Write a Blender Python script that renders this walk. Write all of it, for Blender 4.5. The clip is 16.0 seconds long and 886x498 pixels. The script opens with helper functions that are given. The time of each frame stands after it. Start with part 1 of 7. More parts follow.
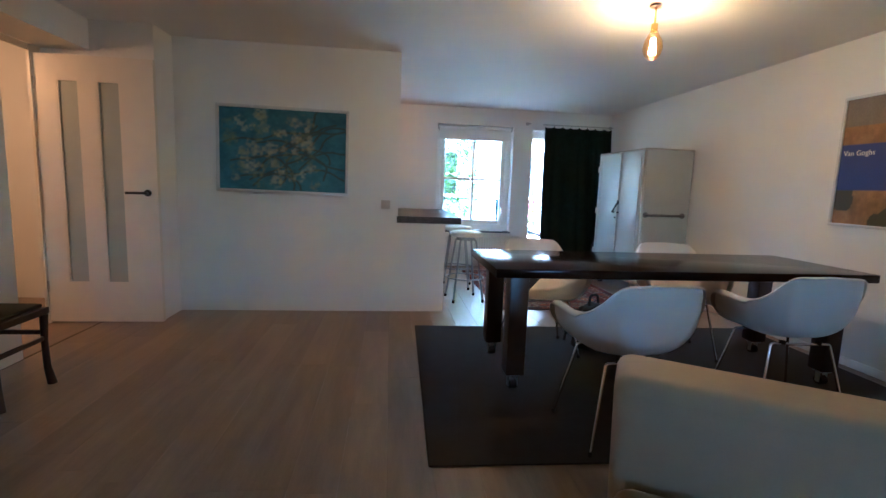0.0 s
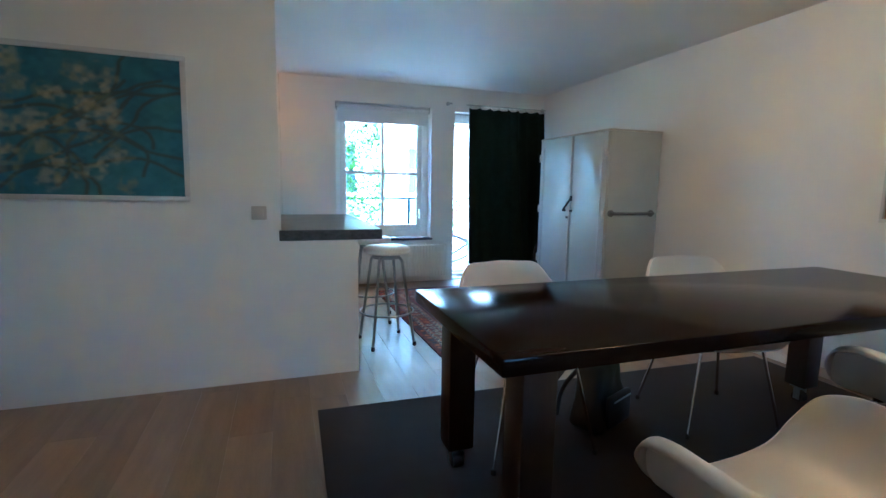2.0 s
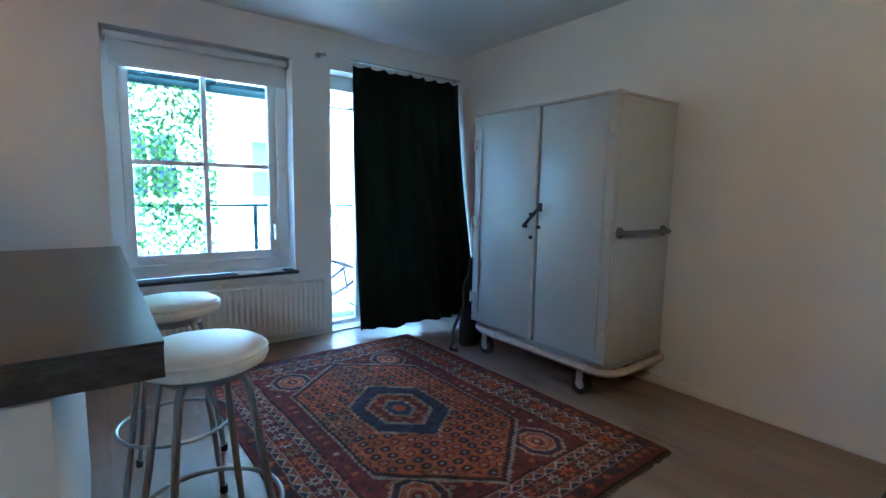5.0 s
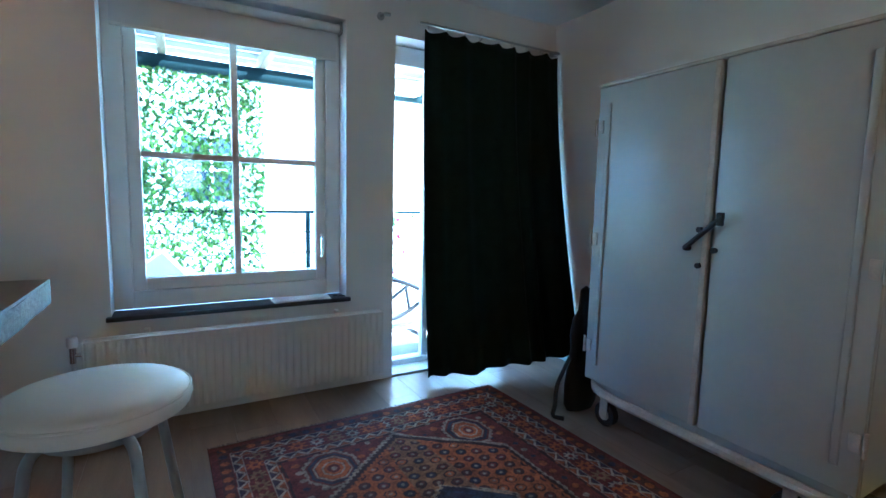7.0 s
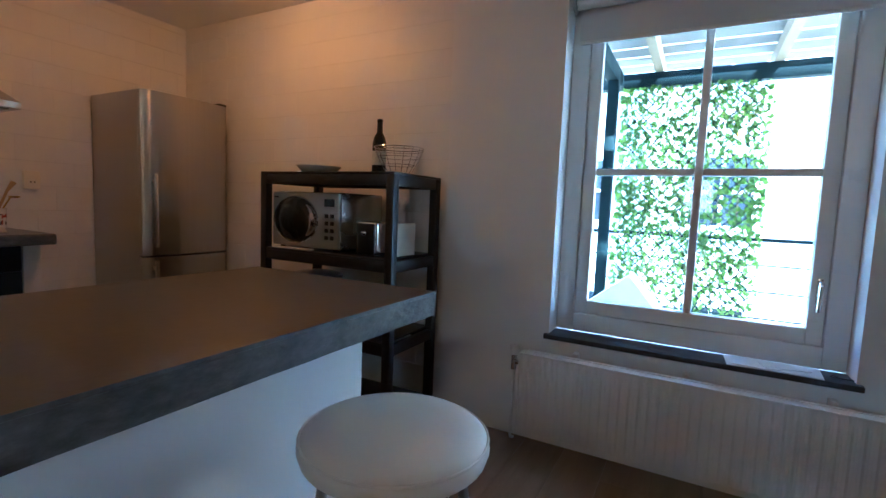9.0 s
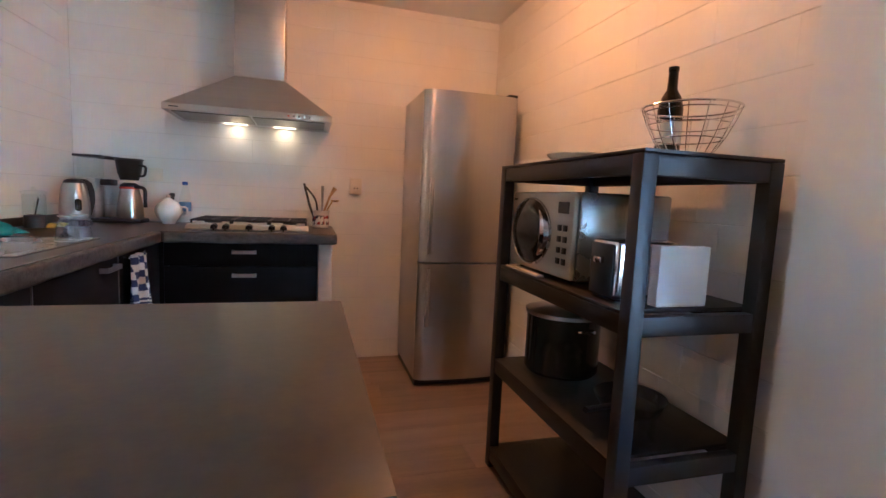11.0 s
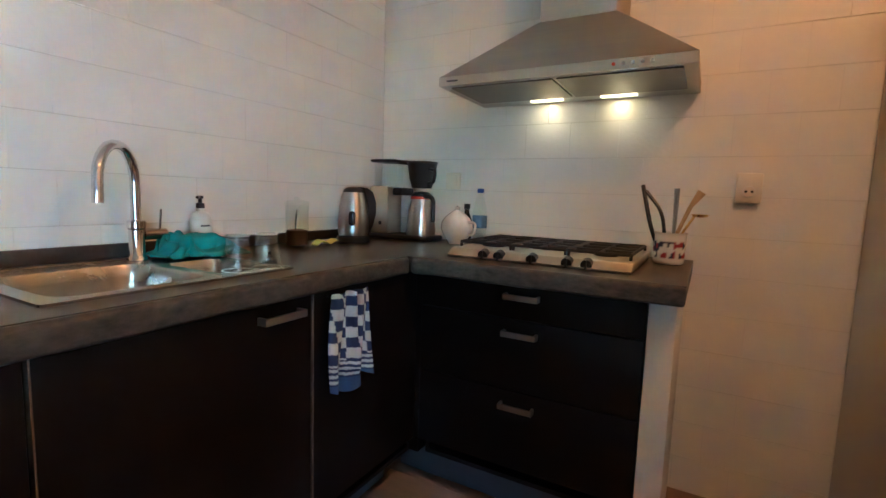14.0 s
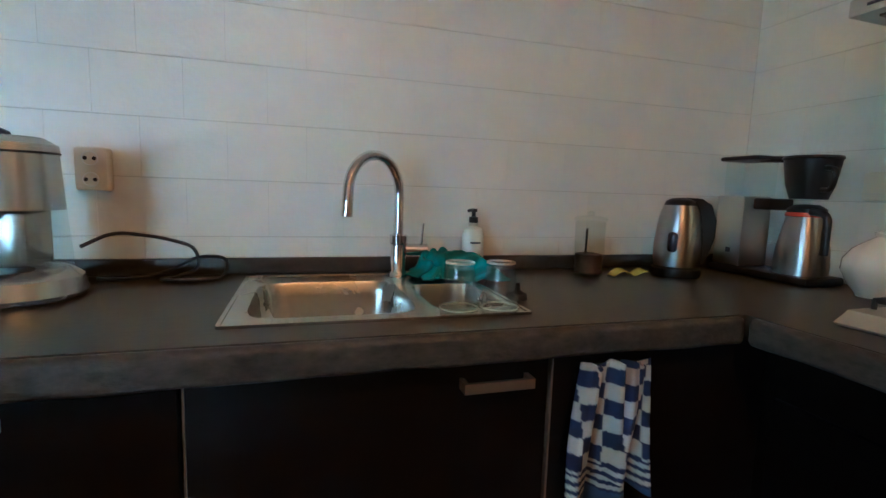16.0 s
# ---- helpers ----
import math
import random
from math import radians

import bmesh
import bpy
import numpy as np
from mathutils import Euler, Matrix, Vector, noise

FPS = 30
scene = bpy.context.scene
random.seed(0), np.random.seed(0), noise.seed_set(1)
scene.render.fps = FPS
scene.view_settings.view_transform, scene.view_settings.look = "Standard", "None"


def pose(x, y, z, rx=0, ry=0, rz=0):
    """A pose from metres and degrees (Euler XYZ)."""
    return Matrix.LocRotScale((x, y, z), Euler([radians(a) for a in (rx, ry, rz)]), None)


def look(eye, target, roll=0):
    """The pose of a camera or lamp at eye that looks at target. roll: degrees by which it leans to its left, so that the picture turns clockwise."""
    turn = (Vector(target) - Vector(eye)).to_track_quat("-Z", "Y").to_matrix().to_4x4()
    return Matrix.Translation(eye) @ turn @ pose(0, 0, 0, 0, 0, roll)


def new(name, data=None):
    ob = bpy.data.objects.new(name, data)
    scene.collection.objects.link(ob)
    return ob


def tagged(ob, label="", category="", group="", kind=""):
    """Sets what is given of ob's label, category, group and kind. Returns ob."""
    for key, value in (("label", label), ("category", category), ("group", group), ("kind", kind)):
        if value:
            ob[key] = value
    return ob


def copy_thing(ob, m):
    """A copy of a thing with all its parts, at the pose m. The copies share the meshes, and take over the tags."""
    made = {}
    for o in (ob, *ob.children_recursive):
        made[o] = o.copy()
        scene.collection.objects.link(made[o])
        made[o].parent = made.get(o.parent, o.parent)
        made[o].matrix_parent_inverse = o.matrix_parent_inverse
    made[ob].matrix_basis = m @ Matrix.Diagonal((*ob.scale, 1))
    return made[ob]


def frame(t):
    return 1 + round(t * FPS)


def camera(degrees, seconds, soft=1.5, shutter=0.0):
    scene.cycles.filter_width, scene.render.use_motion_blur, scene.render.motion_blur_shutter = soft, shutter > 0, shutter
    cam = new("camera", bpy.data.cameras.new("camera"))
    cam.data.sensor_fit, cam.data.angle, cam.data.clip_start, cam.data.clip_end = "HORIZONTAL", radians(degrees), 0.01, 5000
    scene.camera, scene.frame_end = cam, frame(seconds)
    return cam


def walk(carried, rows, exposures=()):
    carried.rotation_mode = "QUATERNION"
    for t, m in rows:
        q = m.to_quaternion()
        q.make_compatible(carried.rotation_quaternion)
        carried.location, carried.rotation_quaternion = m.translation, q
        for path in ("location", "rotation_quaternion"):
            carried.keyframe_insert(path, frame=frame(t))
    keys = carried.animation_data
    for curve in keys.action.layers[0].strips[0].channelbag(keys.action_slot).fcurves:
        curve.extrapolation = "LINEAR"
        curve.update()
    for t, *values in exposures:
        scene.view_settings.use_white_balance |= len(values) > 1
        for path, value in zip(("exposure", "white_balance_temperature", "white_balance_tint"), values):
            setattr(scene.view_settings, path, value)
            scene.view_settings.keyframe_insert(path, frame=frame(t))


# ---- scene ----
SKY, SUN, LAMP = 0.15, 5.0, 0.2
cam = camera(86.7, 16.0)
PATH = [
    (0, (-0.056, -0.06, 1.188), (0.171, 1.909, 0.924), 2.1),
    (0.5, (-0.123, 0.268, 1.168), (0.126, 2.235, 0.909), 1.8),
    (1, (-0.093, 0.629, 1.172), (0.241, 2.584, 0.91), 1.4),
    (1.5, (-0.039, 1.019, 1.172), (0.44, 2.943, 0.907), 1.0),
    (2, (0.029, 1.423, 1.171), (0.671, 3.299, 0.906), 0.9),
    (2.5, (0.113, 1.828, 1.169), (0.933, 3.633, 0.906), 0.9),
    (3, (0.225, 2.203, 1.157), (1.179, 3.941, 0.897), 0.8),
    (3.5, (0.354, 2.54, 1.161), (1.416, 4.216, 0.904), 0.8),
    (4, (0.469, 2.851, 1.147), (1.602, 4.481, 0.904), 1.0),
    (4.2, (0.503, 2.974, 1.16), (1.657, 4.589, 0.916), 1.0),
    (4.65, (0.505, 3.235, 1.156), (1.676, 4.838, 0.912), 1.0),
    (5.3, (0.575, 3.58, 1.15), (1.771, 5.165, 0.913), 1.1),
    (6.3, (0.792, 4.085, 1.135), (1.973, 5.684, 0.914), 1.2),
    (6.5, (0.823, 4.15, 1.14), (1.976, 5.77, 0.921), 1.3),
    (7, (0.9, 4.291, 1.128), (1.878, 6.022, 0.914), 1.3),
    (7.5, (0.961, 4.376, 1.132), (1.525, 6.283, 0.914), 0.9),
    (8, (1.075, 4.44, 1.126), (1.038, 6.427, 0.906), 0.7),
    (8.5, (1.154, 4.572, 1.103), (0.549, 6.468, 0.909), 1.4),
    (9, (1.194, 4.751, 1.124), (0.249, 6.504, 0.942), 2.3),
    (9.5, (1.225, 4.969, 1.144), (-0.032, 6.514, 0.955), 2.7),
    (10, (1.17, 5.222, 1.129), (-0.372, 6.48, 0.936), 2.7),
    (10.2, (1.12, 5.323, 1.128), (-0.506, 6.471, 0.93), 2.8),
    (11.0, (0.94, 5.74, 1.13), (-0.971, 6.288, 0.914), 2.6),
    (11.7, (0.66, 5.925, 1.132), (-1.325, 6.029, 0.913), 2.5),
    (12.3, (0.397, 5.968, 1.132), (-1.577, 5.743, 0.908), 2.4),
    (12.5, (0.316, 6.003, 1.131), (-1.643, 5.67, 0.906), 2.4),
    (13, (0.137, 6.02, 1.127), (-1.764, 5.44, 0.905), 2.1),
    (13.5, (-0.079, 5.967, 1.113), (-1.894, 5.158, 0.886), 2.0),
    (14, (-0.28, 5.912, 1.119), (-2.014, 4.943, 0.894), 1.9),
    (14.5, (-0.456, 5.849, 1.122), (-2.085, 4.712, 0.891), 1.8),
    (15, (-0.584, 5.763, 1.112), (-2.005, 4.375, 0.881), 1.8),
    (15.5, (-0.673, 5.732, 1.121), (-1.739, 4.055, 0.891), 1.7),
    (16, (-0.75, 5.744, 1.136), (-1.327, 3.844, 0.898), 1.8),
]
EXPOSURES = [(0.0, 5.38, 4300, 5), (0.5, 5.46, 4120, 2), (1.0, 5.48, 4030, 0), (2.0, 5.38, 3930, -2), (3.5, 5.23, 3920, -2), (7.0, 4.7, 4120, -3), (8.0, 4.65, 4220, -1), (8.5, 4.52, 4280, 1), (9.0, 4.52, 4380, 5), (9.5, 4.82, 4500, 11), (10.0, 5.26, 4480, 14), (12.5, 5.87, 4760, 10), (13.5, 5.72, 4640, 3), (14.5, 5.47, 4560, -2), (15.5, 5.2, 4500, -1), (16.0, 5.05, 4400, -6)]
walk(cam, [(t, look(eye, target, roll)) for t, eye, target, roll in PATH], EXPOSURES)

# ---- world, sun and lamps ----
world = bpy.data.worlds.new("world")
scene.world = world
world.use_nodes = True
wn = world.node_tree
sky = wn.nodes.new("ShaderNodeTexSky")
sky.sky_type, sky.sun_disc = "NISHITA", False
sky.sun_elevation, sky.sun_rotation = radians(55), radians(113)
wn.links.new(sky.outputs[0], wn.nodes["Background"].inputs[0])
wn.nodes["Background"].inputs[1].default_value = SKY

sun = new("sun", bpy.data.lights.new("sun", "SUN"))
sun.data.energy, sun.data.angle, sun.data.color = SUN, radians(0.5), (1.0, 0.95, 0.88)
sun.matrix_world = look((3.0, -1.3, 4.7), (0, 0, 0))


def point_lamp(name, at, watts, colour, radius=0.03):
    ob = new(name, bpy.data.lights.new(name, "POINT"))
    ob.data.energy, ob.data.color, ob.data.shadow_soft_size = watts, colour, radius
    ob.location = at
    return ob


WARM = (1.0, 0.40, 0.12)
point_lamp("bulb_light", (1.56, 2.87, 2.10), 1.15 * LAMP, (1.0, 0.28, 0.080), 0.04)
point_lamp("kitchen_light", (-0.95, 6.30, 2.24), 2.35 * LAMP, (1.0, 0.345, 0.080), 0.04)
point_lamp("hall_light", (-3.3, 3.2, 2.0), 2.7 * LAMP, WARM, 0.06)
for spot_y in (5.305, 5.583):
    s = new("hood_light", bpy.data.lights.new("hood_light", "AREA"))
    s.data.energy, s.data.color, s.data.shape = 0.028 * LAMP, (1.0, 0.64, 0.27), "RECTANGLE"
    s.data.size, s.data.size_y = 0.03, 0.12
    s.matrix_world = look((-2.19, spot_y, 1.508), (-2.235, spot_y, 1.0))

# ---- materials ----


def link(nt, a, b):
    nt.links.new(a, b)


def mat(name, col, rough=0.5, metal=0.0, var=0.12, scale=6.0, bump=0.15, bscale=120.0, stretch=(1, 1, 1), rvar=0.08, coat=0.0, per_object=0.0, transmission=0.0, spec=0.5, sheen=0.0, crisp=0.0):
    """A principled surface with stains at one scale, grain at another, and fine relief."""
    m = bpy.data.materials.new(name)
    m.use_nodes = True
    nt = m.node_tree
    b = nt.nodes["Principled BSDF"]
    tc = nt.nodes.new("ShaderNodeTexCoord")
    mp = nt.nodes.new("ShaderNodeMapping")
    mp.inputs["Scale"].default_value = stretch
    where = tc.outputs["Object"]
    if per_object:
        info = nt.nodes.new("ShaderNodeObjectInfo")
        spread, shift = nt.nodes.new("ShaderNodeVectorMath"), nt.nodes.new("ShaderNodeVectorMath")
        spread.operation, shift.operation = "SCALE", "ADD"
        spread.inputs[0].default_value = (17.0, 43.0, 29.0)
        link(nt, info.outputs["Random"], spread.inputs["Scale"])
        link(nt, where, shift.inputs[0])
        link(nt, spread.outputs[0], shift.inputs[1])
        where = shift.outputs[0]
    link(nt, where, mp.inputs["Vector"])
    n1 = nt.nodes.new("ShaderNodeTexNoise")
    n1.inputs["Scale"].default_value, n1.inputs["Detail"].default_value, n1.inputs["Roughness"].default_value = scale, 5, 0.6
    n2 = nt.nodes.new("ShaderNodeTexNoise")
    n2.inputs["Scale"].default_value, n2.inputs["Detail"].default_value = bscale, 3
    link(nt, mp.outputs[0], n1.inputs["Vector"])
    link(nt, mp.outputs[0], n2.inputs["Vector"])
    add = nt.nodes.new("ShaderNodeMath")
    add.operation = "MULTIPLY_ADD"
    add.inputs[1].default_value = 0.35
    link(nt, n2.outputs[0], add.inputs[0])
    link(nt, n1.outputs[0], add.inputs[2])
    value = add.outputs[0]
    if per_object:
        more = nt.nodes.new("ShaderNodeMath")
        more.operation = "MULTIPLY_ADD"
        more.inputs[1].default_value = per_object
        link(nt, info.outputs["Random"], more.inputs[0])
        link(nt, value, more.inputs[2])
        value = more.outputs[0]
    ramp = nt.nodes.new("ShaderNodeMapRange")
    ramp.inputs[1].default_value, ramp.inputs[2].default_value = 0.35 + crisp, 1.05 + per_object - crisp
    link(nt, value, ramp.inputs[0])
    mix = nt.nodes.new("ShaderNodeMix")
    mix.data_type = "RGBA"
    mix.inputs[6].default_value = (*[c * (1 - var) for c in col], 1)
    mix.inputs[7].default_value = (*[min(1.0, c * (1 + var)) for c in col], 1)
    link(nt, ramp.outputs[0], mix.inputs[0])
    link(nt, mix.outputs[2], b.inputs["Base Color"])
    rr = nt.nodes.new("ShaderNodeMapRange")
    rr.inputs[3].default_value, rr.inputs[4].default_value = max(0.02, rough - rvar), min(1.0, rough + rvar)
    link(nt, n1.outputs[0], rr.inputs[0])
    link(nt, rr.outputs[0], b.inputs["Roughness"])
    b.inputs["Metallic"].default_value = metal
    b.inputs["Coat Weight"].default_value = coat
    b.inputs["Transmission Weight"].default_value = transmission
    b.inputs["Specular IOR Level"].default_value = spec
    b.inputs["Sheen Weight"].default_value = sheen
    if bump:
        bp = nt.nodes.new("ShaderNodeBump")
        bp.inputs["Strength"].default_value, bp.inputs["Distance"].default_value = bump, 0.004
        link(nt, value if not per_object else n2.outputs[0], bp.inputs["Height"])
        link(nt, bp.outputs[0], b.inputs["Normal"])
    return m


def painted(name, rough=0.8, bump=0.2, bscale=300.0):
    """A surface whose pattern is worked out point by point and kept in the colour layer 'dye'."""
    m = mat(name, (0.5, 0.5, 0.5), rough, 0, 0.05, 20, bump, bscale)
    nt = m.node_tree
    at = nt.nodes.new("ShaderNodeAttribute")
    at.attribute_name = "dye"
    noise_node = nt.nodes.new("ShaderNodeTexNoise")
    noise_node.inputs["Scale"].default_value = bscale
    mul = nt.nodes.new("ShaderNodeMix")
    mul.data_type, mul.blend_type = "RGBA", "OVERLAY"
    mul.inputs[0].default_value = 0.25
    link(nt, at.outputs["Color"], mul.inputs[6])
    link(nt, noise_node.outputs[0], mul.inputs[7])
    link(nt, mul.outputs[2], nt.nodes["Principled BSDF"].inputs["Base Color"])
    return m


def glass(name, tint=(1, 1, 1), rough=0.0, clear=0.92, face=0.04, rim=0.6):
    """Thin clear glass: mostly straight through, with a glossy face."""
    m = bpy.data.materials.new(name)
    m.use_nodes = True
    nt = m.node_tree
    nt.nodes.remove(nt.nodes["Principled BSDF"])
    out = nt.nodes["Material Output"]
    tr, gl, mx, lw = (nt.nodes.new(k) for k in ("ShaderNodeBsdfTransparent", "ShaderNodeBsdfGlossy", "ShaderNodeMixShader", "ShaderNodeLayerWeight"))
    tr.inputs[0].default_value = (*[c * clear for c in tint], 1)
    gl.inputs["Roughness"].default_value = rough
    lw.inputs[0].default_value = 0.5
    edge = nt.nodes.new("ShaderNodeMath")
    edge.operation = "POWER"
    edge.inputs[1].default_value = 3.0
    gloss = nt.nodes.new("ShaderNodeMapRange")
    gloss.inputs[3].default_value, gloss.inputs[4].default_value = face, rim
    link(nt, lw.outputs["Facing"], edge.inputs[0])
    link(nt, edge.outputs[0], gloss.inputs[0])
    link(nt, gloss.outputs[0], mx.inputs[0])
    link(nt, tr.outputs[0], mx.inputs[1])
    link(nt, gl.outputs[0], mx.inputs[2])
    link(nt, mx.outputs[0], out.inputs[0])
    return m


def glow(name, col, strength):
    m = bpy.data.materials.new(name)
    m.use_nodes = True
    b = m.node_tree.nodes["Principled BSDF"]
    b.inputs["Base Color"].default_value = (*col, 1)
    b.inputs["Emission Color"].default_value = (*col, 1)
    b.inputs["Emission Strength"].default_value = strength
    return m


M_WALL = mat("white_plaster", (0.78, 0.775, 0.76), 0.75, var=0.03, scale=1.5, bump=0.12, bscale=220)
M_CEIL = mat("white_ceiling", (0.83, 0.83, 0.82), 0.8, var=0.03, scale=1.2, bump=0.1, bscale=160)
M_TILE = mat("painted_block", (0.76, 0.755, 0.73), 0.42, var=0.04, scale=4, bump=0.25, bscale=70, per_object=0.05)
M_JOINT = mat("painted_joint", (0.61, 0.595, 0.565), 0.8, var=0.22, scale=1.3, crisp=0.12, bump=0.1)
M_TRIM = mat("white_gloss_paint", (0.80, 0.80, 0.79), 0.3, var=0.03, bump=0.06, bscale=60)
M_FLOOR = mat("oak_laminate", (0.255, 0.185, 0.128), 0.32, var=0.36, scale=2.0, bump=0.05, bscale=60, stretch=(7, 0.9, 1), per_object=0.30, crisp=0.12)
M_SUBFLOOR = mat("dark_joint", (0.10, 0.07, 0.05), 0.8)
M_STEP = mat("grey_concrete_step", (0.16, 0.155, 0.145), 0.85, var=0.25, scale=8, bump=0.3, bscale=60)
M_DECK = mat("weathered_deck", (0.31, 0.295, 0.28), 0.8, var=0.3, scale=3, bump=0.4, bscale=40, stretch=(0.6, 9, 1), per_object=0.4)
M_TABLE = mat("dark_stained_wood", (0.014, 0.0070, 0.0050), 0.16, var=0.4, scale=4, bump=0.014, bscale=40, stretch=(0.6, 8, 4), rvar=0.05, spec=0.10)
M_LEG = mat("dark_wood_leg", (0.030, 0.014, 0.010), 0.32, var=0.4, scale=5, bump=0.12, bscale=50, stretch=(8, 8, 1))
M_RUG = mat("dark_flatweave", (0.028, 0.021, 0.019), 0.95, var=0.3, scale=9, bump=0.6, bscale=500)
M_SHELL = mat("white_shell_plastic", (0.74, 0.73, 0.71), 0.36, var=0.03, scale=8, bump=0.05, bscale=200)
M_CHROME = mat("chrome", (0.72, 0.72, 0.73), 0.12, 1.0, var=0.05, bump=0.02, rvar=0.04)
M_STEEL = mat("brushed_steel", (0.45, 0.44, 0.43), 0.30, 1.0, var=0.05, scale=2, bump=0.016, bscale=60, stretch=(40, 40, 0.6), rvar=0.04)


def brushed(m, amount, turn):
    """Highlights drawn out across the brushing of sheet steel."""
    nt = m.node_tree
    b = nt.nodes["Principled BSDF"]
    tg = nt.nodes.new("ShaderNodeTangent")
    tg.direction_type, tg.axis = "RADIAL", "Z"
    link(nt, tg.outputs[0], b.inputs["Tangent"])
    b.inputs["Anisotropic"].default_value, b.inputs["Anisotropic Rotation"].default_value = amount, turn


brushed(M_STEEL, 0.8, 0.25)
M_STEELH = mat("hood_steel", (0.55, 0.53, 0.50), 0.34, 1.0, var=0.08, scale=2, bump=0.05, bscale=60, stretch=(1, 0.5, 30))
M_HANDLE = mat("satin_handle", (0.60, 0.59, 0.57), 0.30, 0.95, var=0.05, bump=0.02)
M_SINK = mat("sink_steel", (0.50, 0.49, 0.46), 0.26, 1.0, var=0.08, scale=5, bump=0.04, bscale=90)
M_GREYTUBE = mat("grey_steel_tube", (0.40, 0.42, 0.43), 0.35, 0.85, var=0.08, bump=0.04)
M_CONC = mat("polished_concrete", (0.044, 0.036, 0.026), 0.31, var=0.50, scale=4, bump=0.12, bscale=60, rvar=0.06, spec=0.45, crisp=0.08)
M_CONCEDGE = mat("raw_concrete_edge", (0.060, 0.054, 0.044), 0.48, var=0.60, scale=22, bump=0.9, bscale=55, stretch=(1, 1, 2.0), crisp=0.10)
M_FRONT = mat("black_brown_front", (0.0060, 0.0040, 0.0036), 0.42, var=0.3, scale=4, bump=0.06, bscale=80, stretch=(1, 1, 8), spec=0.13)
M_EDGEBAND = mat("pale_edge_band", (0.16, 0.13, 0.10), 0.5, var=0.4, scale=14, bump=0.1)
M_PLINTH = mat("grey_plinth", (0.055, 0.060, 0.070), 0.45, var=0.15)
M_BLACK = mat("black_plastic", (0.012, 0.012, 0.013), 0.35, var=0.2, bump=0.05)
M_RUBBER = mat("black_rubber", (0.018, 0.017, 0.016), 0.7, var=0.2, bump=0.1)
M_IRON = mat("cast_iron", (0.016, 0.016, 0.017), 0.55, var=0.3, bump=0.4)
M_BLACKWOOD = mat("black_painted_wood", (0.016, 0.014, 0.014), 0.45, var=0.3, scale=6, bump=0.15, bscale=60, stretch=(1, 6, 6))
M_CAB = mat("grey_white_enamel", (0.43, 0.435, 0.41), 0.33, var=0.07, scale=3.5, bump=0.12, bscale=40, rvar=0.12)
M_PUSHBAR = mat("dull_steel_bar", (0.17, 0.165, 0.16), 0.45, 0.6, var=0.2, scale=12, bump=0.1)
M_CABEDGE = mat("worn_cream_enamel", (0.50, 0.46, 0.40), 0.5, var=0.3, scale=14, bump=0.2)
M_CURTAIN = mat("dark_green_cloth", (0.0115, 0.0210, 0.0175), 0.95, var=0.25, scale=12, bump=0.3, bscale=500, sheen=0.0, spec=0.1)
M_LEATHER = mat("cream_leather", (0.42, 0.318, 0.185), 0.55, var=0.08, scale=5, bump=0.25, bscale=180)
M_VINYL = mat("white_vinyl", (0.72, 0.70, 0.66), 0.40, var=0.05, scale=8, bump=0.12, bscale=200)
M_BLIND = mat("white_blind_cloth", (0.72, 0.73, 0.74), 0.85, var=0.03, bump=0.15, bscale=500)
M_SLATE = mat("dark_slate", (0.035, 0.042, 0.048), 0.45, var=0.3, scale=8, bump=0.3, bscale=50)
M_RAD = mat("radiator_enamel", (0.74, 0.74, 0.72), 0.35, var=0.03, bump=0.05)
M_CREAMPL = mat("cream_plastic", (0.77, 0.73, 0.63), 0.35, var=0.05, bump=0.04)
M_SWITCH = mat("aged_grey_plastic", (0.50, 0.47, 0.42), 0.4, var=0.06, bump=0.04)
M_PORC = mat("white_porcelain", (0.78, 0.76, 0.71), 0.12, var=0.04, bump=0.03, coat=0.3)
M_PAPER = mat("white_paper", (0.78, 0.78, 0.77), 0.8, var=0.04, bump=0.05)
M_MAT = mat("grey_rubber_mat", (0.085, 0.082, 0.082), 0.8, var=0.2, scale=12, bump=0.5, bscale=400)
M_TEALCLOTH = mat("teal_cloth", (0.028, 0.24, 0.25), 0.9, var=0.3, scale=14, bump=0.4, bscale=350)
M_MWFRONT = mat("champagne_plastic", (0.40, 0.38, 0.345), 0.36, 0.35, var=0.05, scale=8, bump=0.03)
M_SILVERPL = mat("silver_plastic", (0.48, 0.49, 0.50), 0.26, 0.8, var=0.06, bump=0.04)
M_LEATHERBLK = mat("black_leather", (0.007, 0.009, 0.010), 0.58, var=0.3, scale=10, bump=0.3, bscale=150)
M_WOODSPOON = mat("pale_wood", (0.46, 0.30, 0.13), 0.6, var=0.25, scale=10, bump=0.15, stretch=(1, 1, 0.3))
M_RAFTER = mat("bare_rafter", (0.42, 0.33, 0.23), 0.7, var=0.25, scale=6, bump=0.25, stretch=(8, 1, 8))
# dark teal, deepened further to hold the shade below the pergola roof
M_TEAL = mat("shaded_dark_teal_paint", (0.008, 0.022, 0.025), 0.7, var=0.25, bump=0.2, spec=0.2)
M_FACADE = mat("white_facade", (0.78, 0.77, 0.75), 0.85, var=0.05, scale=2, bump=0.3, bscale=40)
M_RED = mat("red_blossom", (0.55, 0.03, 0.07), 0.6, var=0.4, scale=30, bump=0.1)
M_GROUND = mat("garden_ground", (0.16, 0.17, 0.11), 0.95, var=0.4, scale=1.2, bump=0.4, bscale=20)
M_DARKGLASS = mat("dark_window_glass", (0.03, 0.04, 0.05), 0.06, var=0.3, bump=0.0)
M_GREENGL = mat("dark_bottle_glass", (0.010, 0.012, 0.008), 0.08, var=0.2, bump=0.0)
M_BLUECAP = mat("blue_cap", (0.02, 0.08, 0.35), 0.4)
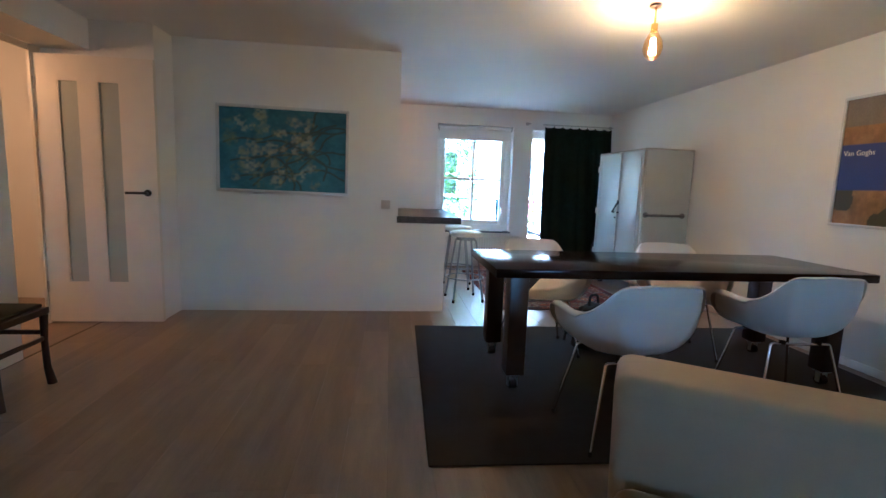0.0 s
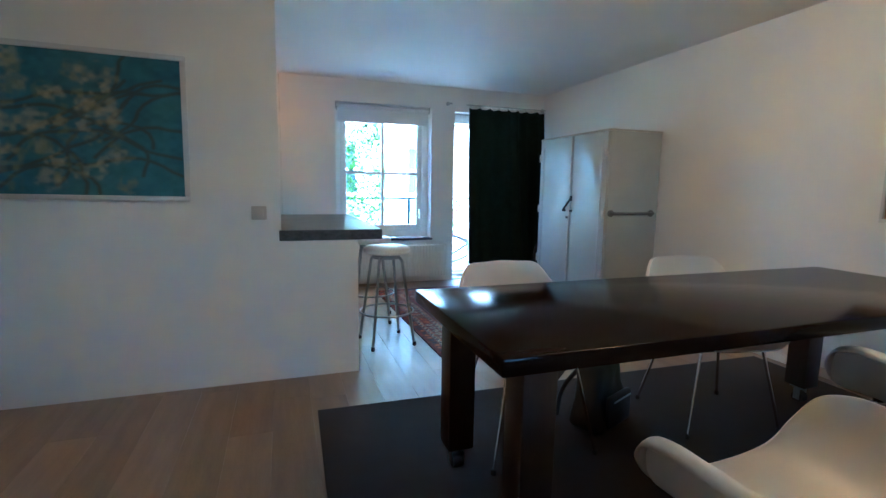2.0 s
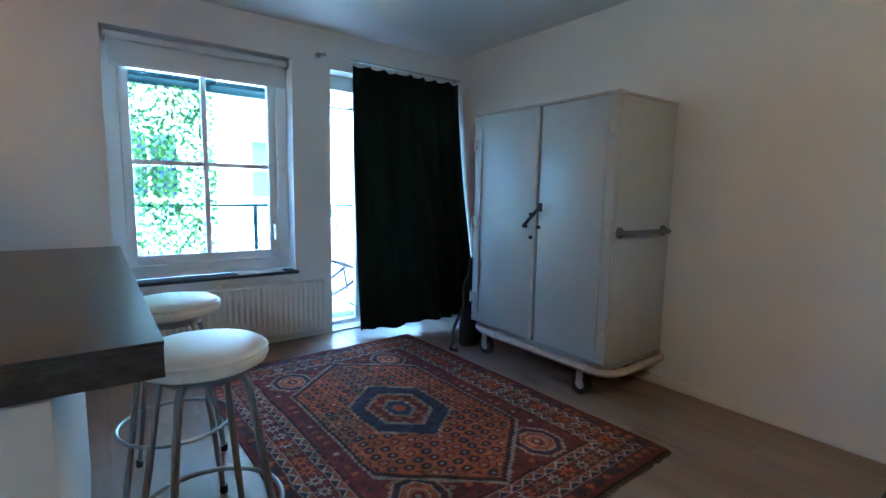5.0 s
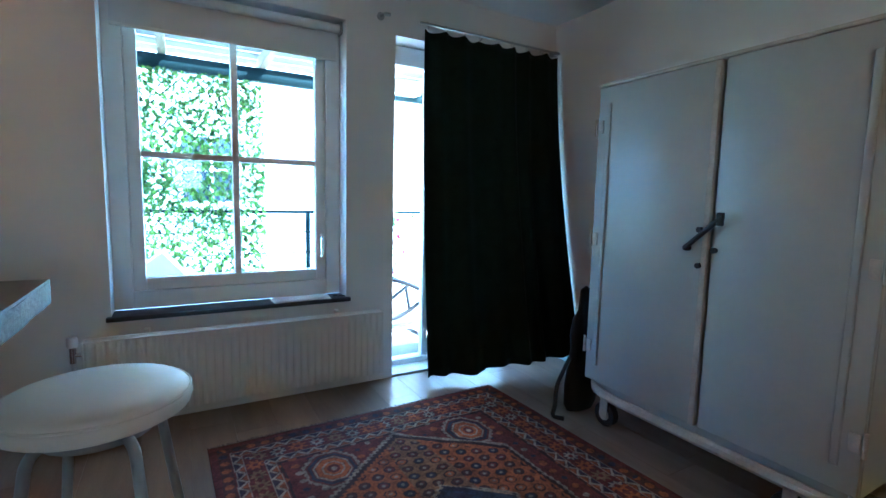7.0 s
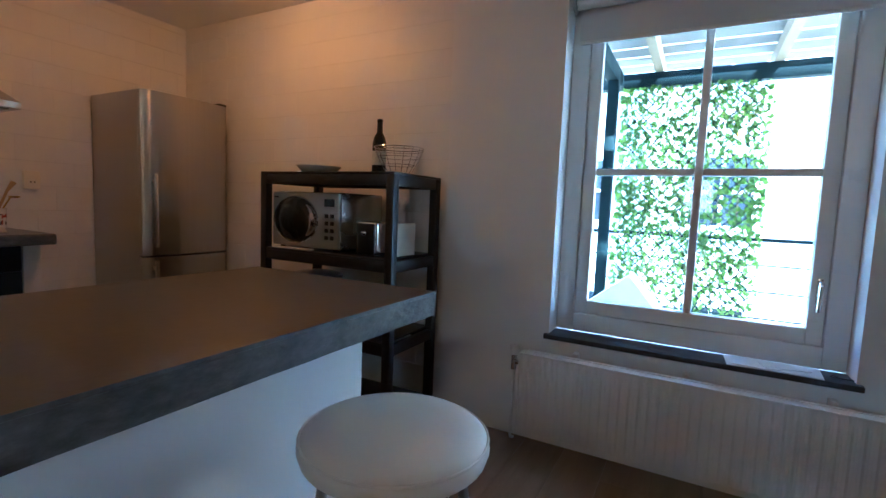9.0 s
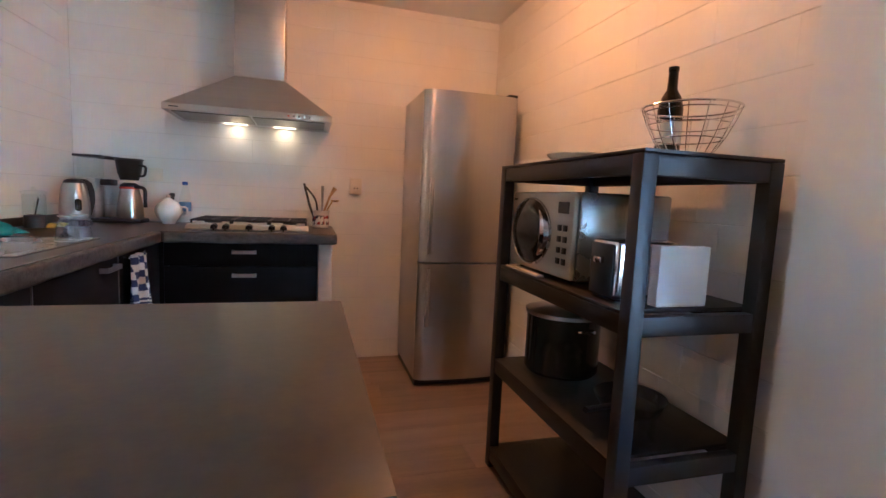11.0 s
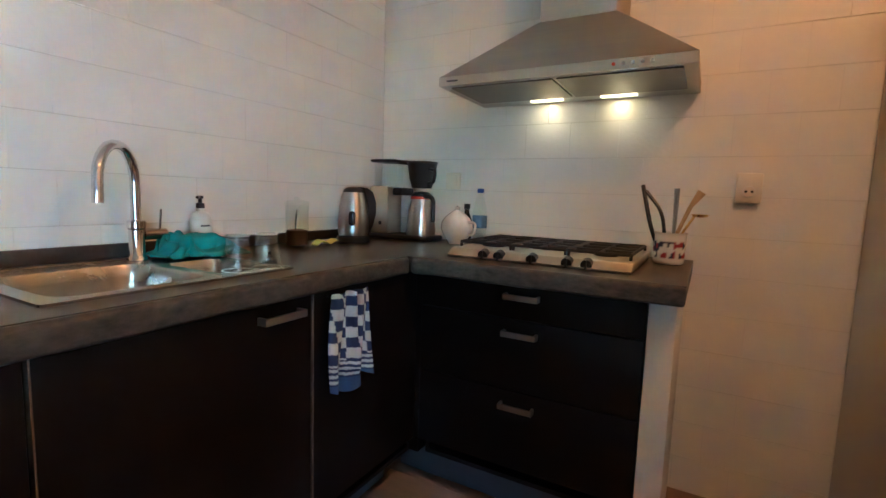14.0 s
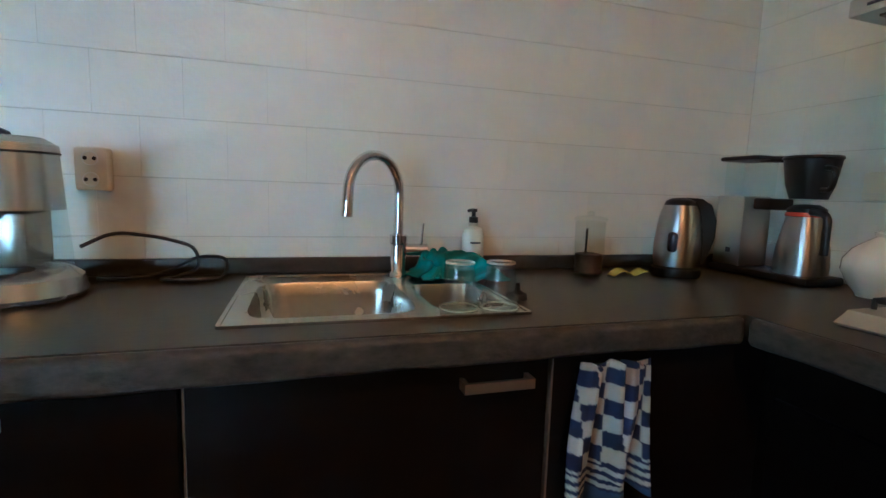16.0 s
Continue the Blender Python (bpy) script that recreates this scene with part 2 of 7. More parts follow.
M_BLUELABEL = mat("blue_label", (0.10, 0.22, 0.40), 0.5, var=0.3, scale=40)
M_LABEL = mat("pale_label", (0.66, 0.70, 0.66), 0.6, var=0.06)
M_GREENINK = mat("green_ink", (0.12, 0.40, 0.06), 0.6)
M_DARKINK = mat("dark_ink", (0.05, 0.06, 0.08), 0.6)
M_YELLOW = mat("yellow_green_paper", (0.55, 0.55, 0.12), 0.7, var=0.15)
M_SYRUP = mat("dark_sugar", (0.05, 0.018, 0.008), 0.5, var=0.3, bump=0.4)
M_PANEL = mat("whitewashed_panel", (0.68, 0.67, 0.64), 0.7, var=0.08, scale=6, bump=0.3)
M_FROST = mat("frosted_glass", (0.38, 0.42, 0.40), 0.45, var=0.05, bump=0.1, bscale=80)
M_DOOR = mat("cream_white_door_paint", (0.74, 0.70, 0.63), 0.38, var=0.03, bump=0.06)
M_FRAME = mat("silver_frame", (0.62, 0.62, 0.62), 0.35, 0.4, var=0.06, bump=0.03)
M_ORANGE = mat("red_orange_plastic", (0.55, 0.06, 0.02), 0.4)
M_BRASS = mat("brass", (0.75, 0.52, 0.16), 0.25, 1.0, var=0.1, bump=0.03)
M_PAINTING = painted("oil_paint", 0.55, 0.5, 160.0)
M_PERSIAN = painted("wool_pile", 0.95, 0.5, 420.0)
M_POSTER = painted("poster_print", 0.35, 0.02, 60.0)
M_TOWEL = painted("woven_towel", 0.95, 0.5, 500.0)
M_CUPPRINT = painted("printed_glaze", 0.2, 0.02, 60.0)
M_GLASS = glass("window_glass", (0.97, 1.0, 1.0), 0.0, 0.95)
M_CLEAR = glass("clear_glass", (0.98, 1.0, 0.99), 0.02, 0.975, 0.02, 0.16)
M_TUMBLER = glass("tumbler_glass", (0.98, 1.0, 1.0), 0.05, 0.945, 0.06, 0.38)
M_BULBGL = glass("amber_bulb_glass", (1.0, 0.80, 0.50), 0.02, 0.9)
M_FILAMENT = glow("filament", (1.0, 0.62, 0.22), 14.0)
# filter metal darkened to carry the shade under the hood
M_FILTER = mat("shaded_filter_metal", (0.20, 0.18, 0.15), 0.34, 0.9, var=0.2, scale=10, bump=0.3, bscale=300)
M_HOBSTEEL = mat("satin_hob_steel", (0.54, 0.51, 0.45), 0.36, 0.75, var=0.06, scale=3, bump=0.04, stretch=(1, 20, 1))
M_HOODLAMP = glow("hood_lamp_face", (1.0, 0.68, 0.28), 0.12)
M_DISPLAY = mat("dark_display", (0.015, 0.02, 0.02), 0.15, bump=0.0)

# ---- shapes ----


def mesh_of(name, bm, material, smooth=True, angle=38):
    me = bpy.data.meshes.new(name)
    bm.normal_update()
    bm.to_mesh(me)
    bm.free()
    for m in material if isinstance(material, (list, tuple)) else (material,):
        me.materials.append(m)
    if smooth:
        me.polygons.foreach_set("use_smooth", [True] * len(me.polygons))
        me.set_sharp_from_angle(angle=radians(angle))
    return me


def base_of(ob):
    """Where the top of a thing stands."""
    while ob.parent:
        ob = ob.parent
    return ob.location


def part(name, bm, material, parent, label="", smooth=True, angle=38):
    """One mesh under a thing or a part; the bmesh is given in the place's own metres."""
    if parent is not None:
        bmesh.ops.translate(bm, verts=bm.verts, vec=-base_of(parent))
    ob = new(name, mesh_of(name, bm, material, smooth, angle))
    ob.parent = parent
    if label:
        tagged(ob, label)
    return ob


def thing(name, at, label, category, group="", kind=""):
    ob = new(name)
    ob.location = at
    ob.empty_display_size = 0.1
    return tagged(ob, label, category, group, kind)


def solo(name, bm, material, label, category="", kind="", smooth=True, group="", angle=38):
    """A thing that is one mesh."""
    return tagged(new(name, mesh_of(name, bm, material, smooth, angle)), label, category, group, kind)


def box(bm, x0, x1, y0, y1, z0, z1, r=0.0, seg=2):
    vs = [bm.verts.new((x, y, z)) for x in (x0, x1) for y in (y0, y1) for z in (z0, z1)]
    fs = [bm.faces.new([vs[i] for i in f]) for f in ((0, 1, 3, 2), (4, 6, 7, 5), (0, 4, 5, 1), (2, 3, 7, 6), (0, 2, 6, 4), (1, 5, 7, 3))]
    if r:
        edges = list({e for f in fs for e in f.edges})
        bmesh.ops.bevel(bm, geom=edges, offset=r, segments=seg, profile=0.5, affect="EDGES")
    return bm


def boxed(*args, r=0.0, seg=2):
    return box(bmesh.new(), *args, r=r, seg=seg)


def lathe(bm, profile, at=(0, 0, 0), seg=24, squash=1.0):
    """A turned shape from (radius, height) pairs round an upright axis."""
    rings = []
    for r, z in profile:
        if r < 1e-5:
            rings.append([bm.verts.new((at[0], at[1], at[2] + z))])
        else:
            rings.append([bm.verts.new((at[0] + r * math.cos(2 * math.pi * k / seg), at[1] + r * squash * math.sin(2 * math.pi * k / seg), at[2] + z)) for k in range(seg)])
    for a, b in zip(rings, rings[1:]):
        for k in range(seg):
            j = (k + 1) % seg
            if len(a) == 1 and len(b) > 1:
                bm.faces.new((a[0], b[j], b[k])[::-1])
            elif len(b) == 1 and len(a) > 1:
                bm.faces.new((a[k], a[j], b[0]))
            elif len(a) > 1:
                bm.faces.new((a[k], a[j], b[j], b[k]))
    return bm


def tube(bm, pts, r, seg=10, closed=False):
    """A round bar along a line of points; r may be one radius or one for each point."""
    pts = [Vector(p) for p in pts]
    n = len(pts)
    rs = r if isinstance(r, (list, tuple)) else [r] * n
    rings, up = [], None
    for i, p in enumerate(pts):
        a, b = (pts[i - 1], pts[(i + 1) % n]) if closed else (pts[max(i - 1, 0)], pts[min(i + 1, n - 1)])
        d = (b - a).normalized()
        if up is None:
            up = d.orthogonal().normalized()
        up = (up - d * up.dot(d)).normalized()
        side = d.cross(up)
        rings.append([bm.verts.new(p + rs[i] * (math.cos(2 * math.pi * k / seg) * up + math.sin(2 * math.pi * k / seg) * side)) for k in range(seg)])
    for a, b in zip(rings, rings[1:] + ([rings[0]] if closed else [])):
        for k in range(seg):
            bm.faces.new((a[k], a[(k + 1) % seg], b[(k + 1) % seg], b[k]))
    if not closed:
        bm.faces.new(rings[0][::-1])
        bm.faces.new(rings[-1])
    return bm


def arc(points, steps=6):
    """A rounded line through a few corner points (quadratic curves at the corners)."""
    pts = [Vector(p) for p in points]
    out = [pts[0]]
    for a, b, c in zip(pts, pts[1:], pts[2:]):
        d = min((a - b).length, (c - b).length) * 0.45
        p, q = b + (a - b).normalized() * d, b + (c - b).normalized() * d
        for k in range(steps + 1):
            t = k / steps
            out.append((1 - t) ** 2 * p + 2 * t * (1 - t) * b + t * t * q)
    return out + [pts[-1]]


def cyl(bm, a, b, r, seg=16):
    return tube(bm, [a, b], r, seg)


def ring(cx, cy, z, r, n=28):
    return [(cx + r * math.cos(2 * math.pi * k / n), cy + r * math.sin(2 * math.pi * k / n), z) for k in range(n)]


def sheet(bm, nu, nv, place):
    """A grid of faces over place(u, v), u and v from 0 to 1."""
    vs = [[bm.verts.new(place(i / nu, j / nv)) for j in range(nv + 1)] for i in range(nu + 1)]
    for i in range(nu):
        for j in range(nv):
            bm.faces.new((vs[i][j], vs[i + 1][j], vs[i + 1][j + 1], vs[i][j + 1]))
    return bm


def dye(ob, colour):
    """Fill the colour layer of a mesh from a function of arrays of the local x, y, z."""
    me = ob.data
    co = np.empty(len(me.vertices) * 3, dtype=np.float32)
    me.vertices.foreach_get("co", co)
    co = co.reshape(-1, 3)
    layer = me.color_attributes.new("dye", "FLOAT_COLOR", "POINT")
    rgba = np.ones((len(co), 4), dtype=np.float32)
    rgba[:, :3] = colour(co[:, 0], co[:, 1], co[:, 2])
    layer.data.foreach_set("color", rgba.ravel())
    return ob


def solid(ob, thickness, offset=-1.0):
    m = ob.modifiers.new("thickness", "SOLIDIFY")
    m.thickness, m.offset = thickness, offset
    return ob


# ---- structure ----
CEIL, EAST, NORTH, STOVE, SOUTH, WEST = 2.35, 3.27, 6.93, -2.263, -3.6, -2.37


def wall(name, boxes, label, material=M_WALL):
    bm = bmesh.new()
    for b in boxes:
        box(bm, *b)
    return solo(name, bm, material, label, "wall", "structure", smooth=False)


floor = solo("floor", boxed(-4.1, EAST + 0.2, SOUTH - 0.2, 7.25, -0.12, -0.005), M_SUBFLOOR, "light oak laminate plank floor", "floor", "structure", smooth=False)
ceiling = solo("ceiling", boxed(-4.1, EAST + 0.2, SOUTH - 0.2, 7.25, CEIL, CEIL + 0.3), M_CEIL, "plain white plastered ceiling", "ceiling", "structure", smooth=False)
wall("wall_east", [(EAST, EAST + 0.2, SOUTH - 0.2, 7.25, -0.1, CEIL)], "plain white plastered side wall")
# end wall out of view, with an opening added for daylight
wall("wall_south", [(-4.1, 0.8, SOUTH - 0.2, SOUTH, -0.1, CEIL), (1.5, EAST, SOUTH - 0.2, SOUTH, -0.1, CEIL), (0.8, 1.5, SOUTH - 0.2, SOUTH, -0.1, 1.2), (0.8, 1.5, SOUTH - 0.2, SOUTH, 2.05, CEIL)], "plain white end wall with an added window opening")
# unseen slab added outside to keep direct sun off that opening
wall("canopy", [(-1.5, 3.5, SOUTH - 1.7, SOUTH - 0.21, 2.35, 2.5)], "added unseen slab that keeps sun out of the end window")
wall("wall_north", [
    (0.03, 0.61, NORTH, 7.25, -0.1, CEIL), (0.61, 1.745, NORTH, 7.25, -0.1, 0.515), (0.61, 1.745, NORTH, 7.25, 2.10, CEIL),
    (1.745, 2.04, NORTH, 7.25, -0.1, CEIL), (2.04, 3.12, NORTH, 7.25, 2.07, CEIL), (3.12, EAST, NORTH, 7.25, -0.1, CEIL)],
    "white plastered garden wall with window and balcony door openings")
wall_kitchen = wall("wall_kitchen", [(STOVE - 0.2, 0.03, 7.0, 7.25, -0.1, CEIL)], "white painted block wall behind fridge and rack", M_JOINT)
wall_stove = wall("wall_stove", [(STOVE - 0.2, STOVE, 4.43, 7.0, -0.1, CEIL)], "white painted block wall behind the hob", M_JOINT)
partition = wall("wall_partition", [(-1.905, 0.017, 4.295, 4.41, -0.1, CEIL), (STOVE - 0.2, -1.905, 4.295, 4.41, -0.1, CEIL)], "white partition wall between living room and kitchen")
wall_sink = wall("wall_sink", [(STOVE, 0.017, 4.4101, 4.43, -0.1, CEIL)], "white painted block wall behind the sink", M_JOINT)
wall("wall_bar", [(0.0171, 0.46, 4.295, 4.43, -0.1, 0.839), (0.15, 0.46, 4.4301, 5.695, -0.1, 0.839)], "white plastered half wall under the bar top")
wall("wall_west", [(-2.72, WEST, SOUTH, 3.10, -0.1, CEIL), (-2.72, WEST, 3.10, 3.98, 2.12, CEIL), (-2.72, -1.905, 3.98, 4.295, -0.1, CEIL)], "white wall with hall doorway and boxed corner")
wall("wall_hall", [(-4.1, -3.95, SOUTH, 4.9, -0.1, CEIL), (-3.95, -2.72, 4.7, 4.9, -0.1, CEIL), (-2.72, STOVE - 0.2, 4.2951, 4.9, -0.1, CEIL), (-3.95, -2.72, 1.6, 1.75, -0.1, CEIL)], "plain white hall wall in warm light")
# unseen slab; its height sets the building's shadow over the deck
wall("roof", [(-4.1, EAST + 0.2, SOUTH - 0.2, 7.25, CEIL + 0.301, CEIL + 0.6)], "plain roof slab above the rooms")

bm = bmesh.new()
box(bm, EAST - 0.014, EAST - 0.001, SOUTH, 6.93, 0.001, 0.06, 0.003)
solo("baseboard", bm, M_TRIM, "low white painted skirting board", "baseboard", "structure")

# hall door, standing open against the boxed corner
door = thing("door_1", (-2.72, 3.90, 0.0), "open cream-white door with two tall frosted panes", "door", kind="structure")
DZ = (0.012, 2.06)
bm = bmesh.new()
for x0, x1, z0, z1 in ((-2.715, -2.560, *DZ), (-2.404, -2.281, 0.3251, 1.8849), (-2.113, -1.872, *DZ), (-2.560, -2.113, 0.012, 0.325), (-2.560, -2.113, 1.885, 2.06)):
    box(bm, x0, x1, 3.88, 3.92, z0, z1)
part("door_leaf", bm, M_DOOR, door, smooth=False)
for x0, x1 in ((-2.560, -2.404), (-2.281, -2.113)):
    part("pane", boxed(x0 + 0.001, x1 - 0.001, 3.894, 3.906, 0.327, 1.883), M_FROST, door, "tall frosted glass pane", smooth=False)
    bm = bmesh.new()
    for a in ((x0, x0 + 0.012, 0.325, 1.885), (x1 - 0.012, x1, 0.325, 1.885), (x0 + 0.012, x1 - 0.012, 0.325, 0.337), (x0 + 0.012, x1 - 0.012, 1.873, 1.885)):
        box(bm, a[0], a[1], 3.882, 3.893, a[2], a[3])
    part("glazing_bead", bm, M_DOOR, door, smooth=False)
bm = bmesh.new()
cyl(bm, (-1.945, 3.879, 1.052), (-1.945, 3.868, 1.052), 0.026, 20)
tube(bm, arc([(-1.945, 3.87, 1.052), (-1.945, 3.828, 1.052), (-2.085, 3.826, 1.050)]), 0.010, 10)
part("door_handle", bm, M_BLACK, door, "black lever handle with round rose")
bm = bmesh.new()
for z in (0.25, 1.80):
    cyl(bm, (-2.712, 3.874, z), (-2.712, 3.874, z + 0.09), 0.008, 8)
part("hinge", bm, M_CHROME, door)
bm = bmesh.new()
box(bm, -2.735, -2.722, 3.10, 3.86, 2.07, 2.118)
box(bm, -2.735, -2.716, 3.86, 3.975, 0.0, 2.118)
solo("door_frame", bm, M_DOOR, "cream-white painted door frame", "door frame", "structure", smooth=False)

# window with its reveal, sash and cross bars
window = thing("window_1", (1.18, 7.1, 0.54), "white wooden four-pane window in a deep reveal", "window", kind="structure")
bm = bmesh.new()
for x0, x1, z0, z1 in ((0.611, 0.690, 0.541, 2.099), (1.665, 1.744, 0.541, 2.099), (0.690, 1.665, 0.541, 0.628), (0.690, 1.665, 1.99, 2.099)):
    box(bm, x0, x1, 7.06, 7.14, z0, z1, 0.004)
part("window_frame", bm, M_TRIM, window)
bm = bmesh.new()
for x0, x1, z0, z1 in ((0.692, 0.748, 0.630, 1.988), (1.607, 1.663, 0.630, 1.988), (0.748, 1.607, 0.630, 0.693), (0.748, 1.607, 1.925, 1.988)):
    box(bm, x0, x1, 7.075, 7.125, z0, z1, 0.006)
sash = part("sash", bm, M_TRIM, window)
part("mullion", boxed(1.163, 1.197, 7.078, 7.122, 0.693, 1.925, r=0.006), M_TRIM, window)
for x0, x1 in ((0.748, 1.163), (1.197, 1.607)):
    part("glazing_bar", boxed(x0, x1, 7.082, 7.118, 1.298, 1.330, r=0.006), M_TRIM, window)
    for z0, z1 in ((0.693, 1.298), (1.330, 1.925)):
        p = part("pane", boxed(x0 + 0.001, x1 - 0.001, 7.098, 7.102, z0 + 0.001, z1 - 0.001), M_GLASS, window, smooth=False)
        p.visible_shadow = False
bm = boxed(1.625, 1.645, 7.066, 7.074, 0.80, 0.90, r=0.003)
tube(bm, arc([(1.635, 7.07, 0.885), (1.635, 7.035, 0.885), (1.632, 7.032, 0.77)]), 0.008, 8)
part("window_handle", bm, M_CHROME, window, "chrome espagnolette handle")
bm = boxed(0.59, 1.765, 6.905, 7.058, 0.517, 0.540, r=0.004)
part("window_sill", bm, M_SLATE, window, "dark slate sill")

# unseen window added in the end wall to bring in daylight from behind
end_window = thing("window_2", (1.15, SOUTH - 0.1, 1.2), "plain white added window in the unseen end wall", "window", kind="structure")
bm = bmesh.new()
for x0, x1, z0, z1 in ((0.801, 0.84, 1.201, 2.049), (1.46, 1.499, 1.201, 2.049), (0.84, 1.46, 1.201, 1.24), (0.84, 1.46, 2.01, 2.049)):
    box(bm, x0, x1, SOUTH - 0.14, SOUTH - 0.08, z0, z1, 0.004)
part("window_frame", bm, M_TRIM, end_window)
part("pane", boxed(0.841, 1.459, SOUTH - 0.112, SOUTH - 0.108, 1.241, 2.009), M_GLASS, end_window, smooth=False).visible_shadow = False

# roller blind
blind = thing("roller_blind", (1.18, 7.0, 1.9), "white fabric roller blind drawn down a little", "blind")
part("roller", cyl(bmesh.new(), (0.635, 6.995, 2.062), (1.722, 6.995, 2.062), 0.024, 20), M_BLIND, blind)
part("cloth", boxed(0.650, 1.710, 7.012, 7.015, 1.905, 2.062), M_BLIND, blind, smooth=False)
part("bottom_bar", boxed(0.650, 1.710, 7.008, 7.019, 1.888, 1.905, r=0.003), M_TRIM, blind)
for x in (0.622, 1.724):
    part("bracket", boxed(x, x + 0.010, 6.965, 7.03, 2.03, 2.098, r=0.003), M_GREYTUBE, blind)
part("pull_chain", tube(bmesh.new(), arc([(0.632, 6.97, 2.05), (0.632, 6.968, 1.99), (0.640, 6.968, 2.05)]), 0.003, 6), M_GREYTUBE, blind)

# balcony door, standing behind the curtain
bdoor = thing("door_2", (2.58, 7.1, 0.0), "white glazed balcony door partly behind a dark curtain", "door", kind="structure")
bm = bmesh.new()
for x0, x1, z0, z1 in ((2.041, 2.085, 0.0, 2.069), (3.075, 3.119, 0.0, 2.069), (2.085, 3.075, 1.955, 2.069), (2.085, 3.075, -0.003, 0.045)):
    box(bm, x0, x1, 7.09, 7.17, z0, z1, 0.004)
part("door_frame", bm, M_TRIM, bdoor)
bm = bmesh.new()
for x0, x1, z0, z1 in ((2.335, 2.375, 0.05, 1.95), (3.03, 3.07, 0.05, 1.95), (2.375, 3.03, 0.05, 0.16), (2.375, 3.03, 1.87, 1.95)):
    box(bm, x0, x1, 7.105, 7.155, z0, z1, 0.004)
part("door_leaf", bm, M_TRIM, bdoor)
for x0, x1, z0, z1 in ((2.3755, 3.0295, 0.161, 1.869),):
    part("pane", boxed(x0, x1, 7.128, 7.132, z0, z1), M_GLASS, bdoor, smooth=False).visible_shadow = False
bm = boxed(2.042, 3.118, 6.935, 7.088, -0.003, 0.012, r=0.003)
part("threshold", bm, M_TRIM, bdoor)

# ---- living room ----
# dining table on castors
table = thing("dining_table", (1.71, 2.825, 0.0), "long dark-stained wooden dining table on castors", "table")
bm = boxed(0.53, 2.90, 2.42, 3.235, 0.700, 0.752, r=0.008)
part("tabletop", bm, M_TABLE, table)
bm = bmesh.new()
for a in ((0.80, 2.63, 2.60, 2.63, 0.665, 0.699), (0.80, 2.63, 3.065, 3.095, 0.665, 0.699)):
    box(bm, *a, 0.003)
part("under_rail", bm, M_LEG, table)
for lx in (0.69, 2.74):
    for ly in (2.555, 3.14):
        leg = part("leg", boxed(lx - 0.055, lx + 0.055, ly - 0.055, ly + 0.055, 0.105, 0.699, r=0.006), M_LEG, table)
        sx = 1 if lx < 1.5 else -1
        bm = bmesh.new()
        x0 = lx + sx * 0.0555
        v = [bm.verts.new(p) for p in ((x0, ly - 0.02, 0.699), (x0 + sx * 0.09, ly - 0.02, 0.699), (x0, ly - 0.02, 0.60), (x0, ly + 0.02, 0.699), (x0 + sx * 0.09, ly + 0.02, 0.699), (x0, ly + 0.02, 0.60))]
        for q in ((0, 1, 2), (3, 5, 4), (0, 3, 4, 1), (1, 4, 5, 2), (0, 2, 5, 3)):
            bm.faces.new([v[i] for i in q])
        part("corner_brace", bm, M_LEG, table, smooth=False)
        bm = bmesh.new()
        cyl(bm, (lx - 0.022, ly, 0.037), (lx + 0.022, ly, 0.037), 0.030, 18)
        castor = part("castor", bm, M_RUBBER, leg, "black castor wheel with steel fork")
        bm = bmesh.new()
        for s in (-1, 1):
            box(bm, lx + s * 0.026 - 0.002, lx + s * 0.026 + 0.002, ly - 0.016, ly + 0.016, 0.025, 0.095)
        box(bm, lx - 0.035, lx + 0.035, ly - 0.035, ly + 0.035, 0.095, 0.104)
        part("castor_fork", bm, M_GREYTUBE, leg)


# white shell armchairs
RIM = ((0.0, 0.245, 0.432), (0.14, 0.246, 0.434), (0.215, 0.228, 0.468), (0.262, 0.206, 0.540), (0.292, 0.166, 0.612), (0.308, 0.095, 0.640), (0.308, 0.010, 0.640), (0.297, -0.080, 0.634), (0.274, -0.150, 0.648), (0.238, -0.206, 0.698), (0.204, -0.246, 0.756), (0.168, -0.270, 0.785), (0.085, -0.279, 0.790))


def rim_at(f):
    """A point of the shell's closed rim, f once round; the left half mirrors the right."""
    pts = [Vector(p) for p in RIM] + [Vector((0.0, -0.284, 0.794))] + [Vector((-x, y, z)) for x, y, z in RIM[:0:-1]]
    n = len(pts)
    k, t = int(f * n) % n, (f * n) % 1.0
    a, b, c, d = (pts[(k + q) % n] for q in (-1, 0, 1, 2))
    return 0.5 * (2 * b + (c - a) * t + (2 * a - 5 * b + 4 * c - d) * t * t + (3 * b - 3 * c + d - a) * t ** 3)


